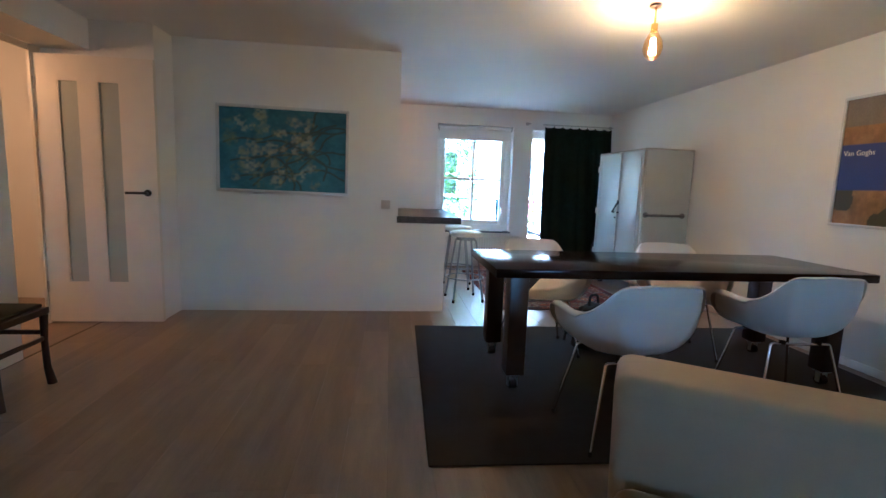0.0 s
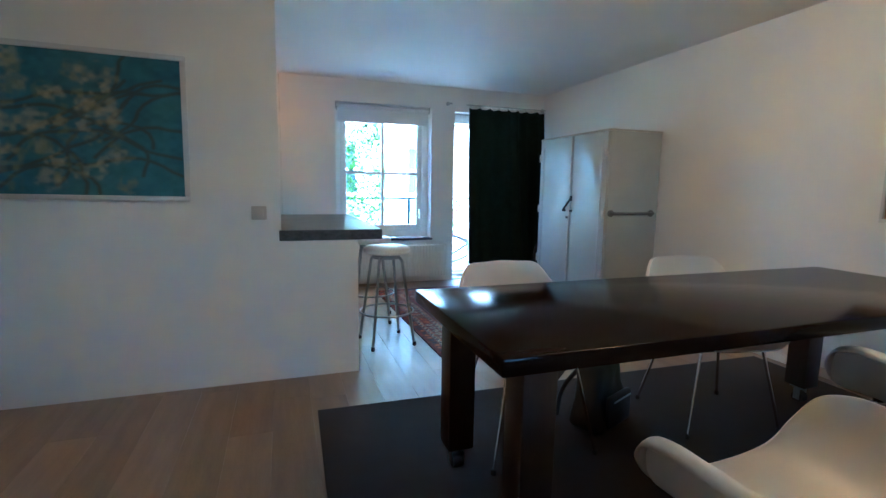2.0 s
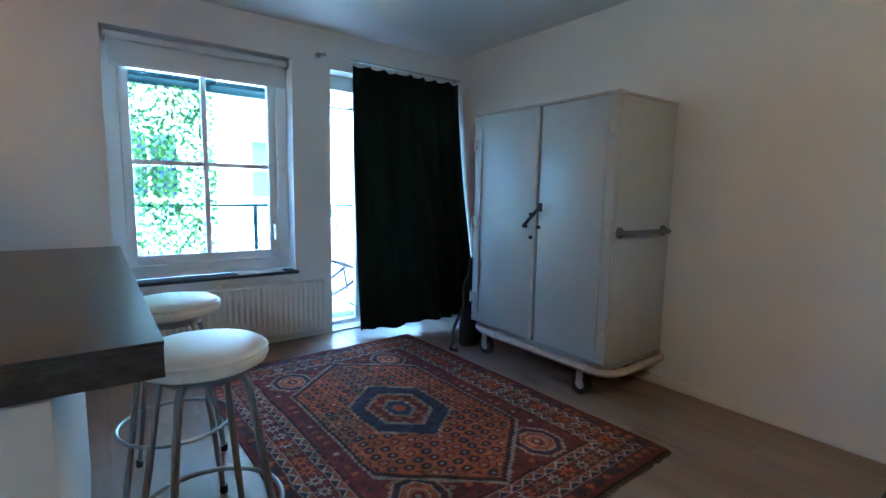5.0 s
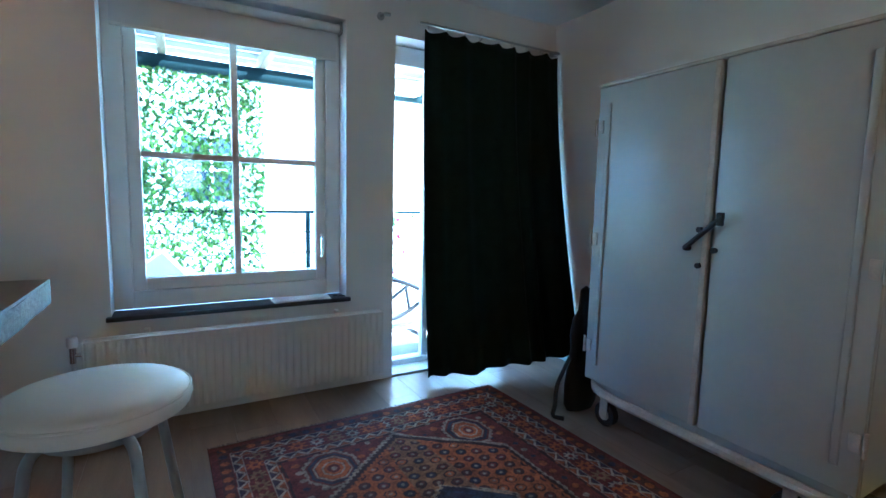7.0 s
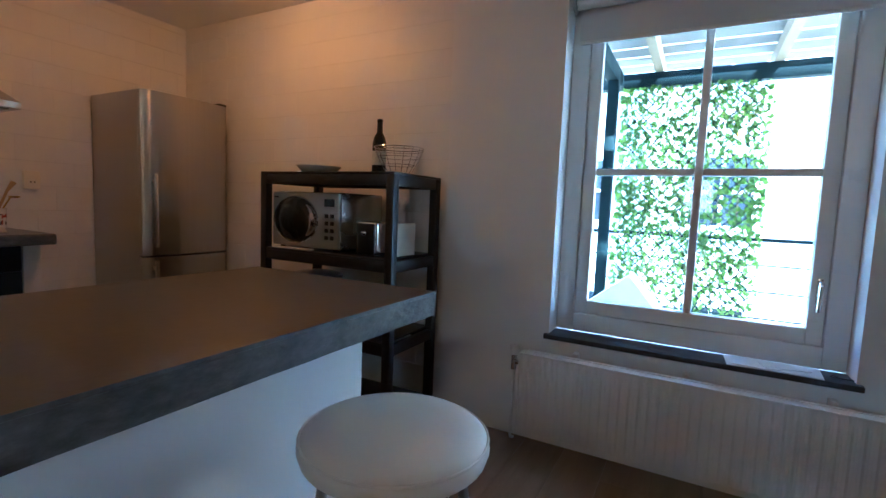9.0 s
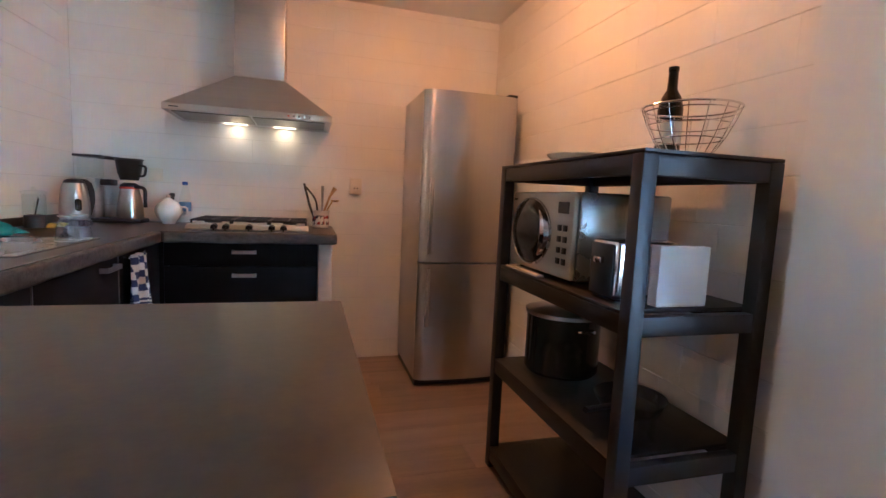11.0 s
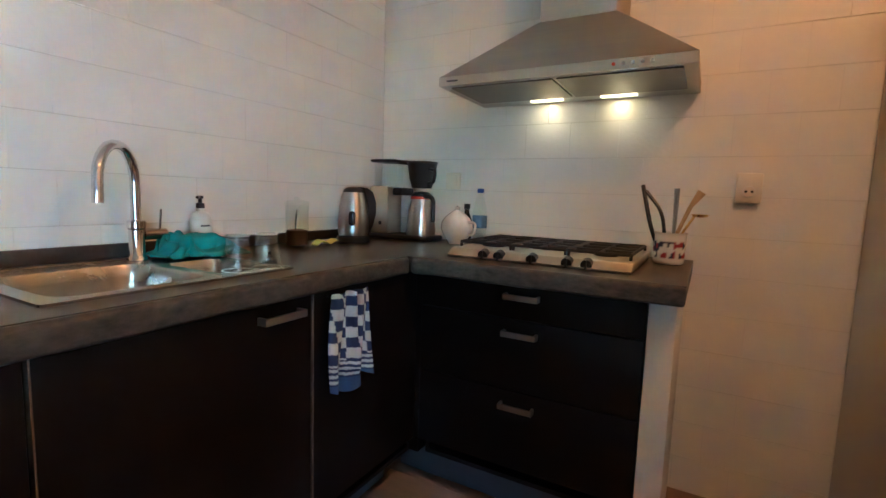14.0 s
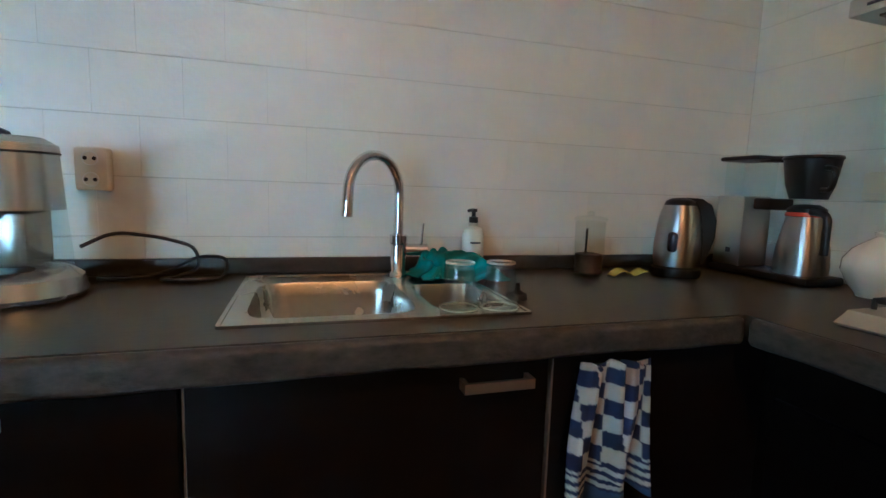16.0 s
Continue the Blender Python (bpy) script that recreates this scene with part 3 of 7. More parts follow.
def shell():
    """The moulded shell: a bowl that climbs from the seat to the rim and rolls outwards there."""
    bm = bmesh.new()
    mid = Vector((0.0, -0.005, 0.424))
    n, m = 120, 18
    rings = []
    for j in range(1, m + 4):
        loop = []
        for k in range(n):
            p = rim_at(k / n)
            s = min(1.0, j / m)
            h, v = 1 - (1 - s) ** 1.75, s ** 2.7
            q = Vector((mid.x + (p.x - mid.x) * h, mid.y + (p.y - mid.y) * h, mid.z + (p.z - mid.z) * v))
            side = Vector((p.x, p.y * 0.8, 0.0)).normalized()
            lip = max(0, j - m) / 3
            arm = min(1.0, max(0.0, (p.z - 0.45) / 0.12)) * (1.0 if p.y > -0.12 else 0.35)
            q += side * (0.020 * lip * (0.3 + arm)) - Vector((0, 0, 0.022 * lip * lip * arm))
            loop.append(bm.verts.new(q))
        rings.append(loop)
    c = bm.verts.new(mid)
    for k in range(n):
        q = (k + 1) % n
        bm.faces.new((c, rings[0][k], rings[0][q]))
        for a, b in zip(rings, rings[1:]):
            bm.faces.new((a[k], b[k], b[q], a[q]))
    bmesh.ops.recalc_face_normals(bm, faces=bm.faces)
    return bm


def make_armchair():
    c = thing("armchair", (0, 0, 0), "white moulded shell armchair with chrome legs on the dark rug", "chair", "armchairs round the table")
    s = part("seat_shell", shell(), M_SHELL, c, "", True, 60)
    solid(s, 0.007, 0.0)
    for yt, yb in ((0.145, 0.205), (-0.145, -0.215)):
        part("leg_bar", tube(bmesh.new(), [(-0.135, yt, 0.402), (0.135, yt, 0.402)], 0.0075, 10), M_CHROME, c)
        for sx in (-1, 1):
            bm = tube(bmesh.new(), arc([(sx * 0.1355, yt, 0.402), (sx * 0.165, yt, 0.402), (sx * 0.245, yb, 0.012)], 8), 0.0075, 10)
            leg = part("leg", bm, M_CHROME, c)
            part("foot_cap", lathe(bmesh.new(), [(0, 0), (0.011, 0), (0.012, 0.008), (0.010, 0.022), (0, 0.022)], (sx * 0.245, yb, 0.0), 12), M_RUBBER, leg)
            part("mount", lathe(bmesh.new(), [(0.016, 0.0), (0.016, 0.009), (0.020, 0.015)], (sx * 0.10, yt, 0.403), 12), M_RUBBER, c)
    return c


chair = make_armchair()
chair.matrix_basis = pose(1.092, 2.045, 0.012, 0, 0, 3)
copy_thing(chair, pose(2.17, 2.30, 0.012, 0, 0, -4))
copy_thing(chair, pose(1.055, 3.235, 0.012, 0, 0, 180))
copy_thing(chair, pose(2.08, 3.17, 0.012, 0, 0, 170))

# dark rug under the table
bm = boxed(-1.50, 1.50, -1.01, 1.01, 0.0005, 0.011, r=0.004)
rug = solo("rug", bm, M_RUG, "plain dark brown flat-woven rug under the table", "rug")
rug.matrix_basis = pose(1.65, 2.765, 0.0, 0, 0, -1.2)


# black backpack under the table
bag = thing("backpack", (1.50, 3.28, 0.012), "black soft leather backpack slumped on the dark rug", "bag")
bm = boxed(-0.15, 0.15, -0.085, 0.085, 0.0, 0.33, r=0.035, seg=4)
bmesh.ops.subdivide_edges(bm, edges=[e for e in bm.edges if e.calc_length() > 0.1], cuts=6, use_grid_fill=True)
for v in bm.verts:
    f = v.co.z / 0.33
    v.co += v.normal * (0.016 * noise.noise(v.co * 9) + 0.008 * noise.noise(v.co * 26))
    v.co = Vector((v.co.x * (1.0 - 0.30 * f) + 0.03 * f * f, v.co.y * (1.08 - 0.35 * f) + 0.03 * f, max(0.002, v.co.z - 0.03 * f * abs(v.co.x) / 0.15)))
bmesh.ops.transform(bm, matrix=pose(1.50, 3.27, 0.012, 0, 0, 24), verts=bm.verts)
body = part("bag_body", bm, M_LEATHERBLK, bag, "", True, 60)
bm = boxed(-0.10, 0.10, -0.115, -0.080, 0.03, 0.19, r=0.016, seg=3)
bmesh.ops.transform(bm, matrix=pose(1.50, 3.27, 0.012, 0, 0, 24), verts=bm.verts)
pocket = part("front_pocket", bm, M_LEATHERBLK, bag)
bm = tube(bmesh.new(), [(-0.08, -0.117, 0.165), (0.08, -0.117, 0.165)], 0.0035, 6)
bmesh.ops.transform(bm, matrix=pose(1.50, 3.27, 0.012, 0, 0, 24), verts=bm.verts)
part("zip", bm, M_GREYTUBE, pocket)
part("bag_handle", tube(bmesh.new(), arc([(1.47, 3.29, 0.325), (1.475, 3.30, 0.405), (1.555, 3.335, 0.405), (1.56, 3.335, 0.325)]), 0.010, 8), M_LEATHERBLK, bag)
for sx in (-1, 1):
    part("strap", tube(bmesh.new(), arc([(1.49 + sx * 0.05, 3.335, 0.30), (1.46 + sx * 0.11, 3.385, 0.16), (1.45 + sx * 0.13, 3.37, 0.028)]), 0.011, 8), M_LEATHERBLK, bag)

# cream sofa
sofa = thing("sofa", (0.0, 0.0, 0.0), "cream leather sofa with a rounded low back", "sofa")
SL = 1.95
bm = boxed(0.0, SL, -0.27, 0.0, 0.08, 0.668, r=0.05, seg=5)
for v in bm.verts:
    v.co.y -= 0.06 * (v.co.z - 0.1)
    v.co.x += 0.02 * math.sin(v.co.z * 5)
    v.co.z -= 0.035 * max(0, v.co.x - 0.2)
back = part("backrest", bm, M_LEATHER, sofa)
part("seam", tube(bmesh.new(), arc([(0.045, -0.02, 0.12), (0.035, -0.045, 0.625), (0.05, -0.13, 0.670), (0.05, -0.27, 0.630)]), 0.005, 6), M_LEATHER, back)
bm = boxed(0.0, SL, -0.93, -0.315, 0.08, 0.24, r=0.04, seg=3)
part("seat_base", bm, M_LEATHER, sofa)
for k in range(2):
    bm = boxed(0.02 + k * 0.96, 0.97 + k * 0.96, -0.95, -0.320, 0.241, 0.372, r=0.055, seg=4)
    for v in bm.verts:
        v.co.z += 0.02 * math.sin(math.pi * min(1, max(0, (v.co.x - 0.02 - k * 0.96) / 0.95))) if v.co.z > 0.31 else 0
    part("seat_cushion", bm, M_LEATHER, sofa)
for fx in (0.1, SL - 0.1):
    for fy in (-0.82, -0.1):
        part("foot", lathe(bmesh.new(), [(0, 0), (0.022, 0), (0.028, 0.08), (0, 0.08)], (fx, fy, 0.0), 12), M_CHROME, sofa)
sofa.matrix_basis = pose(0.738, 1.425, 0.0, 0, 0, -29)

# small dark chair by the doorway
stool = thing("wooden_stool", (-2.14, 2.53, 0.0), "dark brown wooden stool with a black padded seat by the doorway", "stool")
part("seat_frame", boxed(-2.345, -1.935, 2.34, 2.72, 0.405, 0.445, r=0.008), M_LEG, stool)
part("seat_pad", boxed(-2.325, -1.955, 2.36, 2.70, 0.446, 0.468, r=0.010), M_LEATHERBLK, stool)
for lx in (-2.325, -1.955):
    for ly in (2.36, 2.70):
        sx, sy = (1 if lx > -2.1 else -1), (1 if ly > 2.5 else -1)
        pts = [(lx, ly, 0.405), (lx - sx * 0.006, ly, 0.25), (lx, ly, 0.10), (lx + sx * 0.012, ly + sy * 0.012, 0.0)]
        part("leg", tube(bmesh.new(), pts, [0.021, 0.017, 0.018, 0.024], 10), M_LEG, stool)
for ly in (2.36, 2.70):
    part("stretcher", boxed(-2.306, -1.975, ly - 0.009, ly + 0.009, 0.29, 0.315, r=0.004), M_LEG, stool)
for lx in (-2.325, -1.955):
    part("stretcher", boxed(lx - 0.009, lx + 0.009, 2.38, 2.68, 0.26, 0.285, r=0.004), M_LEG, stool)

# pendant bulb
lamp = thing("pendant_bulb", (1.56, 2.87, 2.35), "bare amber filament bulb on a brass fitting hanging from the ceiling", "lamp")
part("ceiling_rose", lathe(bmesh.new(), [(0, 0), (0.035, 0), (0.045, -0.012), (0, -0.014)][::-1], (1.56, 2.87, 2.3495), 20), M_TRIM, lamp)
part("socket", lathe(bmesh.new(), [(0.004, 0.13), (0.006, 0.03), (0.020, 0.025), (0.020, -0.02), (0.0, -0.022)][::-1], (1.56, 2.87, 2.215), 16), M_BRASS, lamp)
part("bulb", lathe(bmesh.new(), [(0.0, -0.085), (0.028, -0.078), (0.050, -0.05), (0.060, -0.01), (0.052, 0.035), (0.030, 0.075), (0.018, 0.098)], (1.56, 2.87, 2.105), 24), M_BULBGL, lamp, "amber glass globe").visible_shadow = False
bm = bmesh.new()
for k in range(6):
    a = 2 * math.pi * k / 6
    tube(bm, [(1.56 + 0.012 * math.cos(a), 2.87 + 0.012 * math.sin(a), 2.155), (1.56 + 0.02 * math.cos(a), 2.87 + 0.02 * math.sin(a), 2.06)], 0.0018, 5)
part("filament", bm, M_FILAMENT, lamp).visible_shadow = False


# framed blossom painting
def hash2(a, b, s=0.0):
    v = np.sin(a * 127.1 + b * 311.7 + s * 74.7) * 43758.5453
    return v - np.floor(v)


def vnoise(x, y, s=0.0):
    xi, yi = np.floor(x), np.floor(y)
    fx, fy = x - xi, y - yi
    fx, fy = fx * fx * (3 - 2 * fx), fy * fy * (3 - 2 * fy)
    return (hash2(xi, yi, s) * (1 - fx) + hash2(xi + 1, yi, s) * fx) * (1 - fy) + (hash2(xi, yi + 1, s) * (1 - fx) + hash2(xi + 1, yi + 1, s) * fx) * fy


def mixc(base, colour, w):
    return base * (1 - w[:, None]) + np.array(colour) * w[:, None]


def blossom(x, y, z):
    u, v = x / 0.52, z / 0.34
    n = vnoise(u * 6, v * 5, 1) * 0.6 + vnoise(u * 18, v * 16, 2) * 0.4
    col = np.stack([0.020 + 0.045 * n, 0.090 + 0.105 * n, 0.135 + 0.110 * n], 1)
    rng = random.Random(7)
    branch = np.zeros_like(x)
    for k in range(15):
        x0, y0, ang = rng.uniform(-1.0, 0.4), rng.uniform(-0.95, 0.2), rng.uniform(0.1, 1.1)
        for _ in range(16):
            x1, y1 = x0 + 0.11 * math.cos(ang), y0 + 0.11 * math.sin(ang)
            dx, dy = x1 - x0, y1 - y0
            t = np.clip(((u - x0) * dx + (v - y0) * dy) / (dx * dx + dy * dy), 0, 1)
            d = np.hypot(u - x0 - t * dx, (v - y0 - t * dy) * 0.7)
            branch = np.maximum(branch, np.clip(1.4 - d / 0.020, 0, 1))
            x0, y0, ang = x1, y1, ang + rng.uniform(-0.45, 0.38)
    col = mixc(col, (0.045, 0.055, 0.038), branch * 0.75)
    for k in range(70):
        cx, cy, r = rng.uniform(-0.98, 0.35) + rng.uniform(0, 0.55) ** 2, rng.uniform(-0.9, 0.9), rng.uniform(0.04, 0.12)
        a = np.arctan2((v - cy) * 0.7, u - cx)
        d = np.hypot(u - cx, (v - cy) * 0.7) / r * (1.05 + 0.12 * np.cos(5 * a + k))
        tone = rng.choice(((0.42, 0.36, 0.20), (0.48, 0.44, 0.30), (0.28, 0.26, 0.11), (0.16, 0.19, 0.09)))
        col = mixc(col, tone, np.clip(1.4 - d * 1.1, 0, 0.46) * np.clip(vnoise(u * 22, v * 17, k) * 1.7 - 0.35, 0, 1))
    return col


def framed(name, label, width, height, mount, frame_mat, fw, picture, nx, ny, colour):
    """A flat picture in a frame, in the plane x-z, facing -y; the whole is then turned and hung."""
    t = thing(name, (0, 0, 0), label, "picture")
    bm = bmesh.new()
    w, h = width / 2, height / 2
    for a in ((-w, w, h - fw, h), (-w, w, -h, -h + fw), (-w, -w + fw, -h + fw, h - fw), (w - fw, w, -h + fw, h - fw)):
        box(bm, a[0], a[1], -0.028, 0.0, a[2], a[3], 0.004)
    part("frame", bm, frame_mat, t)
    bm = sheet(bmesh.new(), nx, ny, lambda u, v: (-w + fw + u * (width - 2 * fw), -0.014, -h + fw + v * (height - 2 * fw)))
    dye(part("canvas", bm, picture, t), colour)
    part("backing", boxed(-w + fw, w - fw, -0.010, -0.001, -h + fw, h - fw), M_PAPER, t, smooth=False)
    t.matrix_basis = mount
    return t


framed("painting", "blue-green blossom branch painting in a silver frame", 1.13, 0.75, pose(-1.0, 4.293, 1.449, 0, 0.6, 0), M_FRAME, 0.026, M_PAINTING, 170, 110, blossom)


def poster_colour(x, y, z):
    n = vnoise(x * 14, z * 10, 3) * 0.6 + vnoise(x * 40, z * 30, 4) * 0.4
    col = np.stack([0.15 + 0.06 * n, 0.125 + 0.05 * n, 0.09 + 0.04 * n], 1)
    field = ((z > 0.10) & (z < 0.25)) | (z < -0.20)
    gold = np.stack([0.14 + 0.28 * n, 0.075 + 0.15 * n, 0.02 + 0.05 * n], 1)
    col = np.where(field[:, None], gold, col)
    low = (z < -0.20) & (vnoise(x * 9, z * 7, 9) > 0.52)
    col = np.where(low[:, None], np.array((0.05, 0.045, 0.02)), col)
    blue = (z <= 0.12) & (z >= -0.20)
    col = np.where(blue[:, None], np.array((0.012, 0.035, 0.20)), col)
    bird = (np.hypot((x - 0.02) / 1.6, z - 0.335 - 0.25 * np.abs(x)) < 0.016)
    return np.where(bird[:, None], np.array((0.06, 0.06, 0.06)), col)


poster = framed("poster", "exhibition poster of a golden field in a silver frame", 0.66, 0.93, pose(EAST - 0.001, 2.825, 1.47, 0, 0, -90), M_FRAME, 0.020, M_POSTER, 60, 90, poster_colour)
txt = bpy.data.curves.new("title", "FONT")
txt.body, txt.size, txt.extrude = "Van Goghs", 0.052, 0.0004
title = new("title", txt)
title.parent, title.matrix_basis = poster, pose(-0.29, -0.0150, 0.045, 90, 0, 0)
title.data.materials.append(M_PAPER)
tagged(title, "white title lettering")
bm = bmesh.new()
box(bm, 0.02, 0.14, -0.0152, -0.0146, 0.045, 0.075)
for k, (z, w) in enumerate(((0.0, 0.48), (-0.075, 0.30))):
    box(bm, -0.29, -0.29 + w, -0.0152, -0.0146, z - 0.008, z + 0.004)
bm2 = part("text_line", bm, M_LABEL, poster, "pale lines of small print", smooth=False)

# light switch on the partition
switch = thing("light_switch", (-0.10, 4.294, 1.005), "cream plastic light switch on the partition wall", "switch")
part("plate", boxed(-0.140, -0.058, 4.282, 4.2945, 0.966, 1.044, r=0.005), M_SWITCH, switch)
part("rocker", boxed(-0.122, -0.076, 4.275, 4.2815, 0.982, 1.028, r=0.003), M_SWITCH, switch)

# ---- window side ----
# panel radiator
rad = thing("radiator", (1.20, 6.87, 0.0), "white ribbed panel radiator under the window", "radiator")
bm = bmesh.new()
N = 37
rows = []
for k in range(N * 4 + 1):
    x = 0.515 + 1.41 * k / (N * 4)
    ph = (k % 4)
    y = 6.806 + (0.0 if ph in (1, 2) else 0.0050)
    rows.append([bm.verts.new((x, y + (0.006 if z in (0.085, 0.452) else 0), z)) for z in (0.085, 0.105, 0.425, 0.452)])
for a, b in zip(rows, rows[1:]):
    for j in range(3):
        bm.faces.new((a[j], b[j], b[j + 1], a[j + 1]))
part("front_panel", bm, M_RAD, rad, angle=20)
part("back_panel", boxed(0.515, 1.925, 6.875, 6.885, 0.085, 0.452, r=0.003), M_RAD, rad)
for x in (0.508, 1.925):
    part("side_cover", boxed(x, x + 0.007, 6.806, 6.886, 0.083, 0.459, r=0.002), M_RAD, rad)
bm = bmesh.new()
box(bm, 0.515, 1.925, 6.810, 6.828, 0.453, 0.459, 0.001)
box(bm, 0.515, 1.925, 6.862, 6.884, 0.453, 0.459, 0.001)
box(bm, 0.515, 1.925, 6.8281, 6.8619, 0.453, 0.4565)
part("top_grille", bm, M_RAD, rad, smooth=False)
for x in (0.75, 1.20, 1.68):
    part("bracket", boxed(x - 0.012, x + 0.012, 6.886, 6.929, 0.37, 0.474, r=0.002), M_RAD, rad)
bm = cyl(bmesh.new(), (0.470, 6.855, 0.36), (0.470, 6.855, 0.432), 0.013, 12)
cyl(bm, (0.470, 6.855, 0.395), (0.508, 6.855, 0.395), 0.010, 12)
valve = part("valve", bm, M_CHROME, rad, "brass-grey valve body")
part("valve_knob", lathe(bmesh.new(), [(0, 0), (0.020, 0), (0.023, 0.02), (0.020, 0.045), (0, 0.048)], (0.470, 6.855, 0.433), 16), M_TRIM, valve, "white thermostat knob")
part("pipe", tube(bmesh.new(), arc([(0.470, 6.855, 0.36), (0.470, 6.855, 0.02), (0.470, 6.90, 0.001)]), 0.0075, 8), M_RAD, rad)

# papers on the sill
stack = thing("paper_stack", (1.50, 6.99, 0.541), "loose white papers lying on the dark sill", "papers")
for k, (x, y, rz, w, h) in enumerate(((1.49, 6.975, 3, 0.31, 0.135), (1.50, 6.965, -4, 0.30, 0.13), (1.535, 6.965, 14, 0.16, 0.07))):
    bm = boxed(-w / 2, w / 2, -h / 2, h / 2, 0.5412 + k * 0.004, 0.5445 + k * 0.004)
    bmesh.ops.transform(bm, matrix=pose(x, y, 0, 0, 0, rz), verts=bm.verts)
    part("sheet", bm, M_PAPER, stack, smooth=False)
keys = thing("key_bunch", (1.69, 6.97, 0.541), "small dark key bunch on the sill", "keys")
bm = tube(bmesh.new(), ring(1.69, 6.97, 0.545, 0.014, 14), 0.0025, 6, True)
part("key_ring", bm, M_BLACK, keys)
part("key", boxed(1.700, 1.745, 6.955, 6.967, 0.542, 0.546, r=0.001), M_BLACK, keys)

# curtain and rod
rod = thing("curtain_rod", (2.60, 6.87, 2.15), "thin steel curtain rod on wall brackets", "curtain rod")
part("rod", cyl(bmesh.new(), (2.17, 6.868, 2.148), (3.255, 6.868, 2.148), 0.007, 10), M_GREYTUBE, rod)
for x in (1.945, 3.235):
    bm = cyl(bmesh.new(), (x, 6.929, 2.155), (x, 6.868, 2.150), 0.008, 10)
    cyl(bm, (x, 6.929, 2.155), (x, 6.921, 2.155), 0.022, 16)
    if x < 2:
        cyl(bm, (x, 6.868, 2.150), (x + 0.035, 6.866, 2.152), 0.010, 10)
    part("bracket", bm, M_GREYTUBE, rod)
curtain = thing("curtain", (2.72, 6.86, 0.0), "heavy dark green curtain drawn over the balcony door", "curtain")


def drape(u, v):
    z = 0.042 + 2.078 * v
    sway = 0.030 + 0.016 * (1 - v)
    fold = math.sin(u * 40 + 1.3 * math.sin(u * 9)) * sway * 0.5 + math.sin(u * 17 + 2 * v) * sway * 0.45
    sag = 0.018 * abs(math.sin(u * math.pi * 8)) * (v ** 12)
    hem = (0.030 * max(0.0, u - 0.36) / 0.64 + (0.012 if u > 0.36 else 0.0)) * (1 - v) ** 3
    x = 2.205 + 1.03 * u + 0.02 * (1 - v) * (u * 2 - 0.6)
    return (x, 6.858 + fold - (0.14 + 0.17 * u) * (1 - v) ** 1.6, z - sag + hem)


solid(part("cloth", sheet(bmesh.new(), 190, 40, drape), M_CURTAIN, curtain, "", True, 80), 0.004)
for k in range(9):
    x = 2.22 + 1.0 * k / 8
    part("curtain_ring", tube(bmesh.new(), [(x, 6.868 + 0.014 * math.cos(a), 2.140 + 0.020 * math.sin(a)) for a in [2 * math.pi * q / 12 for q in range(12)]], 0.0022, 6, True), M_CHROME, curtain)

# big enamelled cabinet on castors
cab = thing("metal_cabinet", (2.97, 5.38, 0.0), "tall grey-white enamelled two-door cabinet on castors", "cabinet")
X0, X1, Y0, Y1, Z0, Z1 = 2.695, 3.235, 4.83, 5.935, 0.235, 1.665
part("body", boxed(X0, X1, Y0, Y1, Z0, Z1, r=0.006), M_CAB, cab)
part("top_trim", boxed(X0 - 0.028, X1 + 0.004, Y0 - 0.006, Y1 + 0.006, Z1 + 0.0005, Z1 + 0.016, r=0.005), M_CABEDGE, cab)
for y0, y1, hy in ((Y0 + 0.002, 5.338, Y0), (5.352, Y1 - 0.002, Y1)):
    d = part("door", boxed(X0 - 0.027, X0 - 0.002, y0, y1, Z0 + 0.012, Z1 - 0.002, r=0.005), M_CAB, cab)
    inner = y0 + 0.065 if hy == Y0 else y1 - 0.065
    part("ridge", boxed(X0 - 0.036, X0 - 0.0272, inner - 0.012, inner + 0.012, Z0 + 0.09, Z1 - 0.08, r=0.006, seg=3), M_CAB, d)
    for z in (0.42, 0.95, 1.48):
        bm = boxed(X0 - 0.034, X0 - 0.0275, hy + (0.006 if hy == Y0 else -0.036), hy + (0.036 if hy == Y0 else -0.006), z - 0.03, z + 0.03, r=0.002)
        yy = hy - 0.006 if hy == Y0 else hy + 0.006
        cyl(bm, (X0 - 0.030, yy, z - 0.04), (X0 - 0.030, yy, z + 0.04), 0.007, 10)
        part("hinge", bm, M_CABEDGE, d, "worn steel hinge")
part("door_strip", boxed(X0 - 0.034, X0 - 0.0275, 5.353, 5.375, Z0 + 0.012, Z1 - 0.004, r=0.002), M_CABEDGE, cab, "worn cream overlap strip")
bm = tube(bmesh.new(), arc([(X0 - 0.034, 5.43, 0.955), (X0 - 0.058, 5.43, 0.955), (X0 - 0.058, 5.29, 1.085)]), [0.010] * 9, 10)
box(bm, X0 - 0.066, X0 - 0.050, 5.285, 5.31, 1.05, 1.10, 0.004)
part("latch_lever", bm, M_IRON, cab, "dark steel latch lever")
for y, z in ((5.43, 0.955), (5.325, 0.955), (5.385, 1.03), (5.380, 0.89)):
    part("knob", cyl(bmesh.new(), (X0 - 0.0272, y, z), (X0 - 0.046, y, z), 0.011, 12), M_BLACK, cab)
bm = tube(bmesh.new(), arc([(2.73, Y0 - 0.001, 0.958), (2.73, Y0 - 0.045, 0.958), (3.16, Y0 - 0.045, 0.958), (3.16, Y0 - 0.001, 0.958)]), 0.014, 10)
for x in (2.73, 3.16):
    cyl(bm, (x, Y0 - 0.0005, 0.958), (x, Y0 - 0.010, 0.958), 0.030, 16)
part("push_bar", bm, M_PUSHBAR, cab, "tubular push handle")
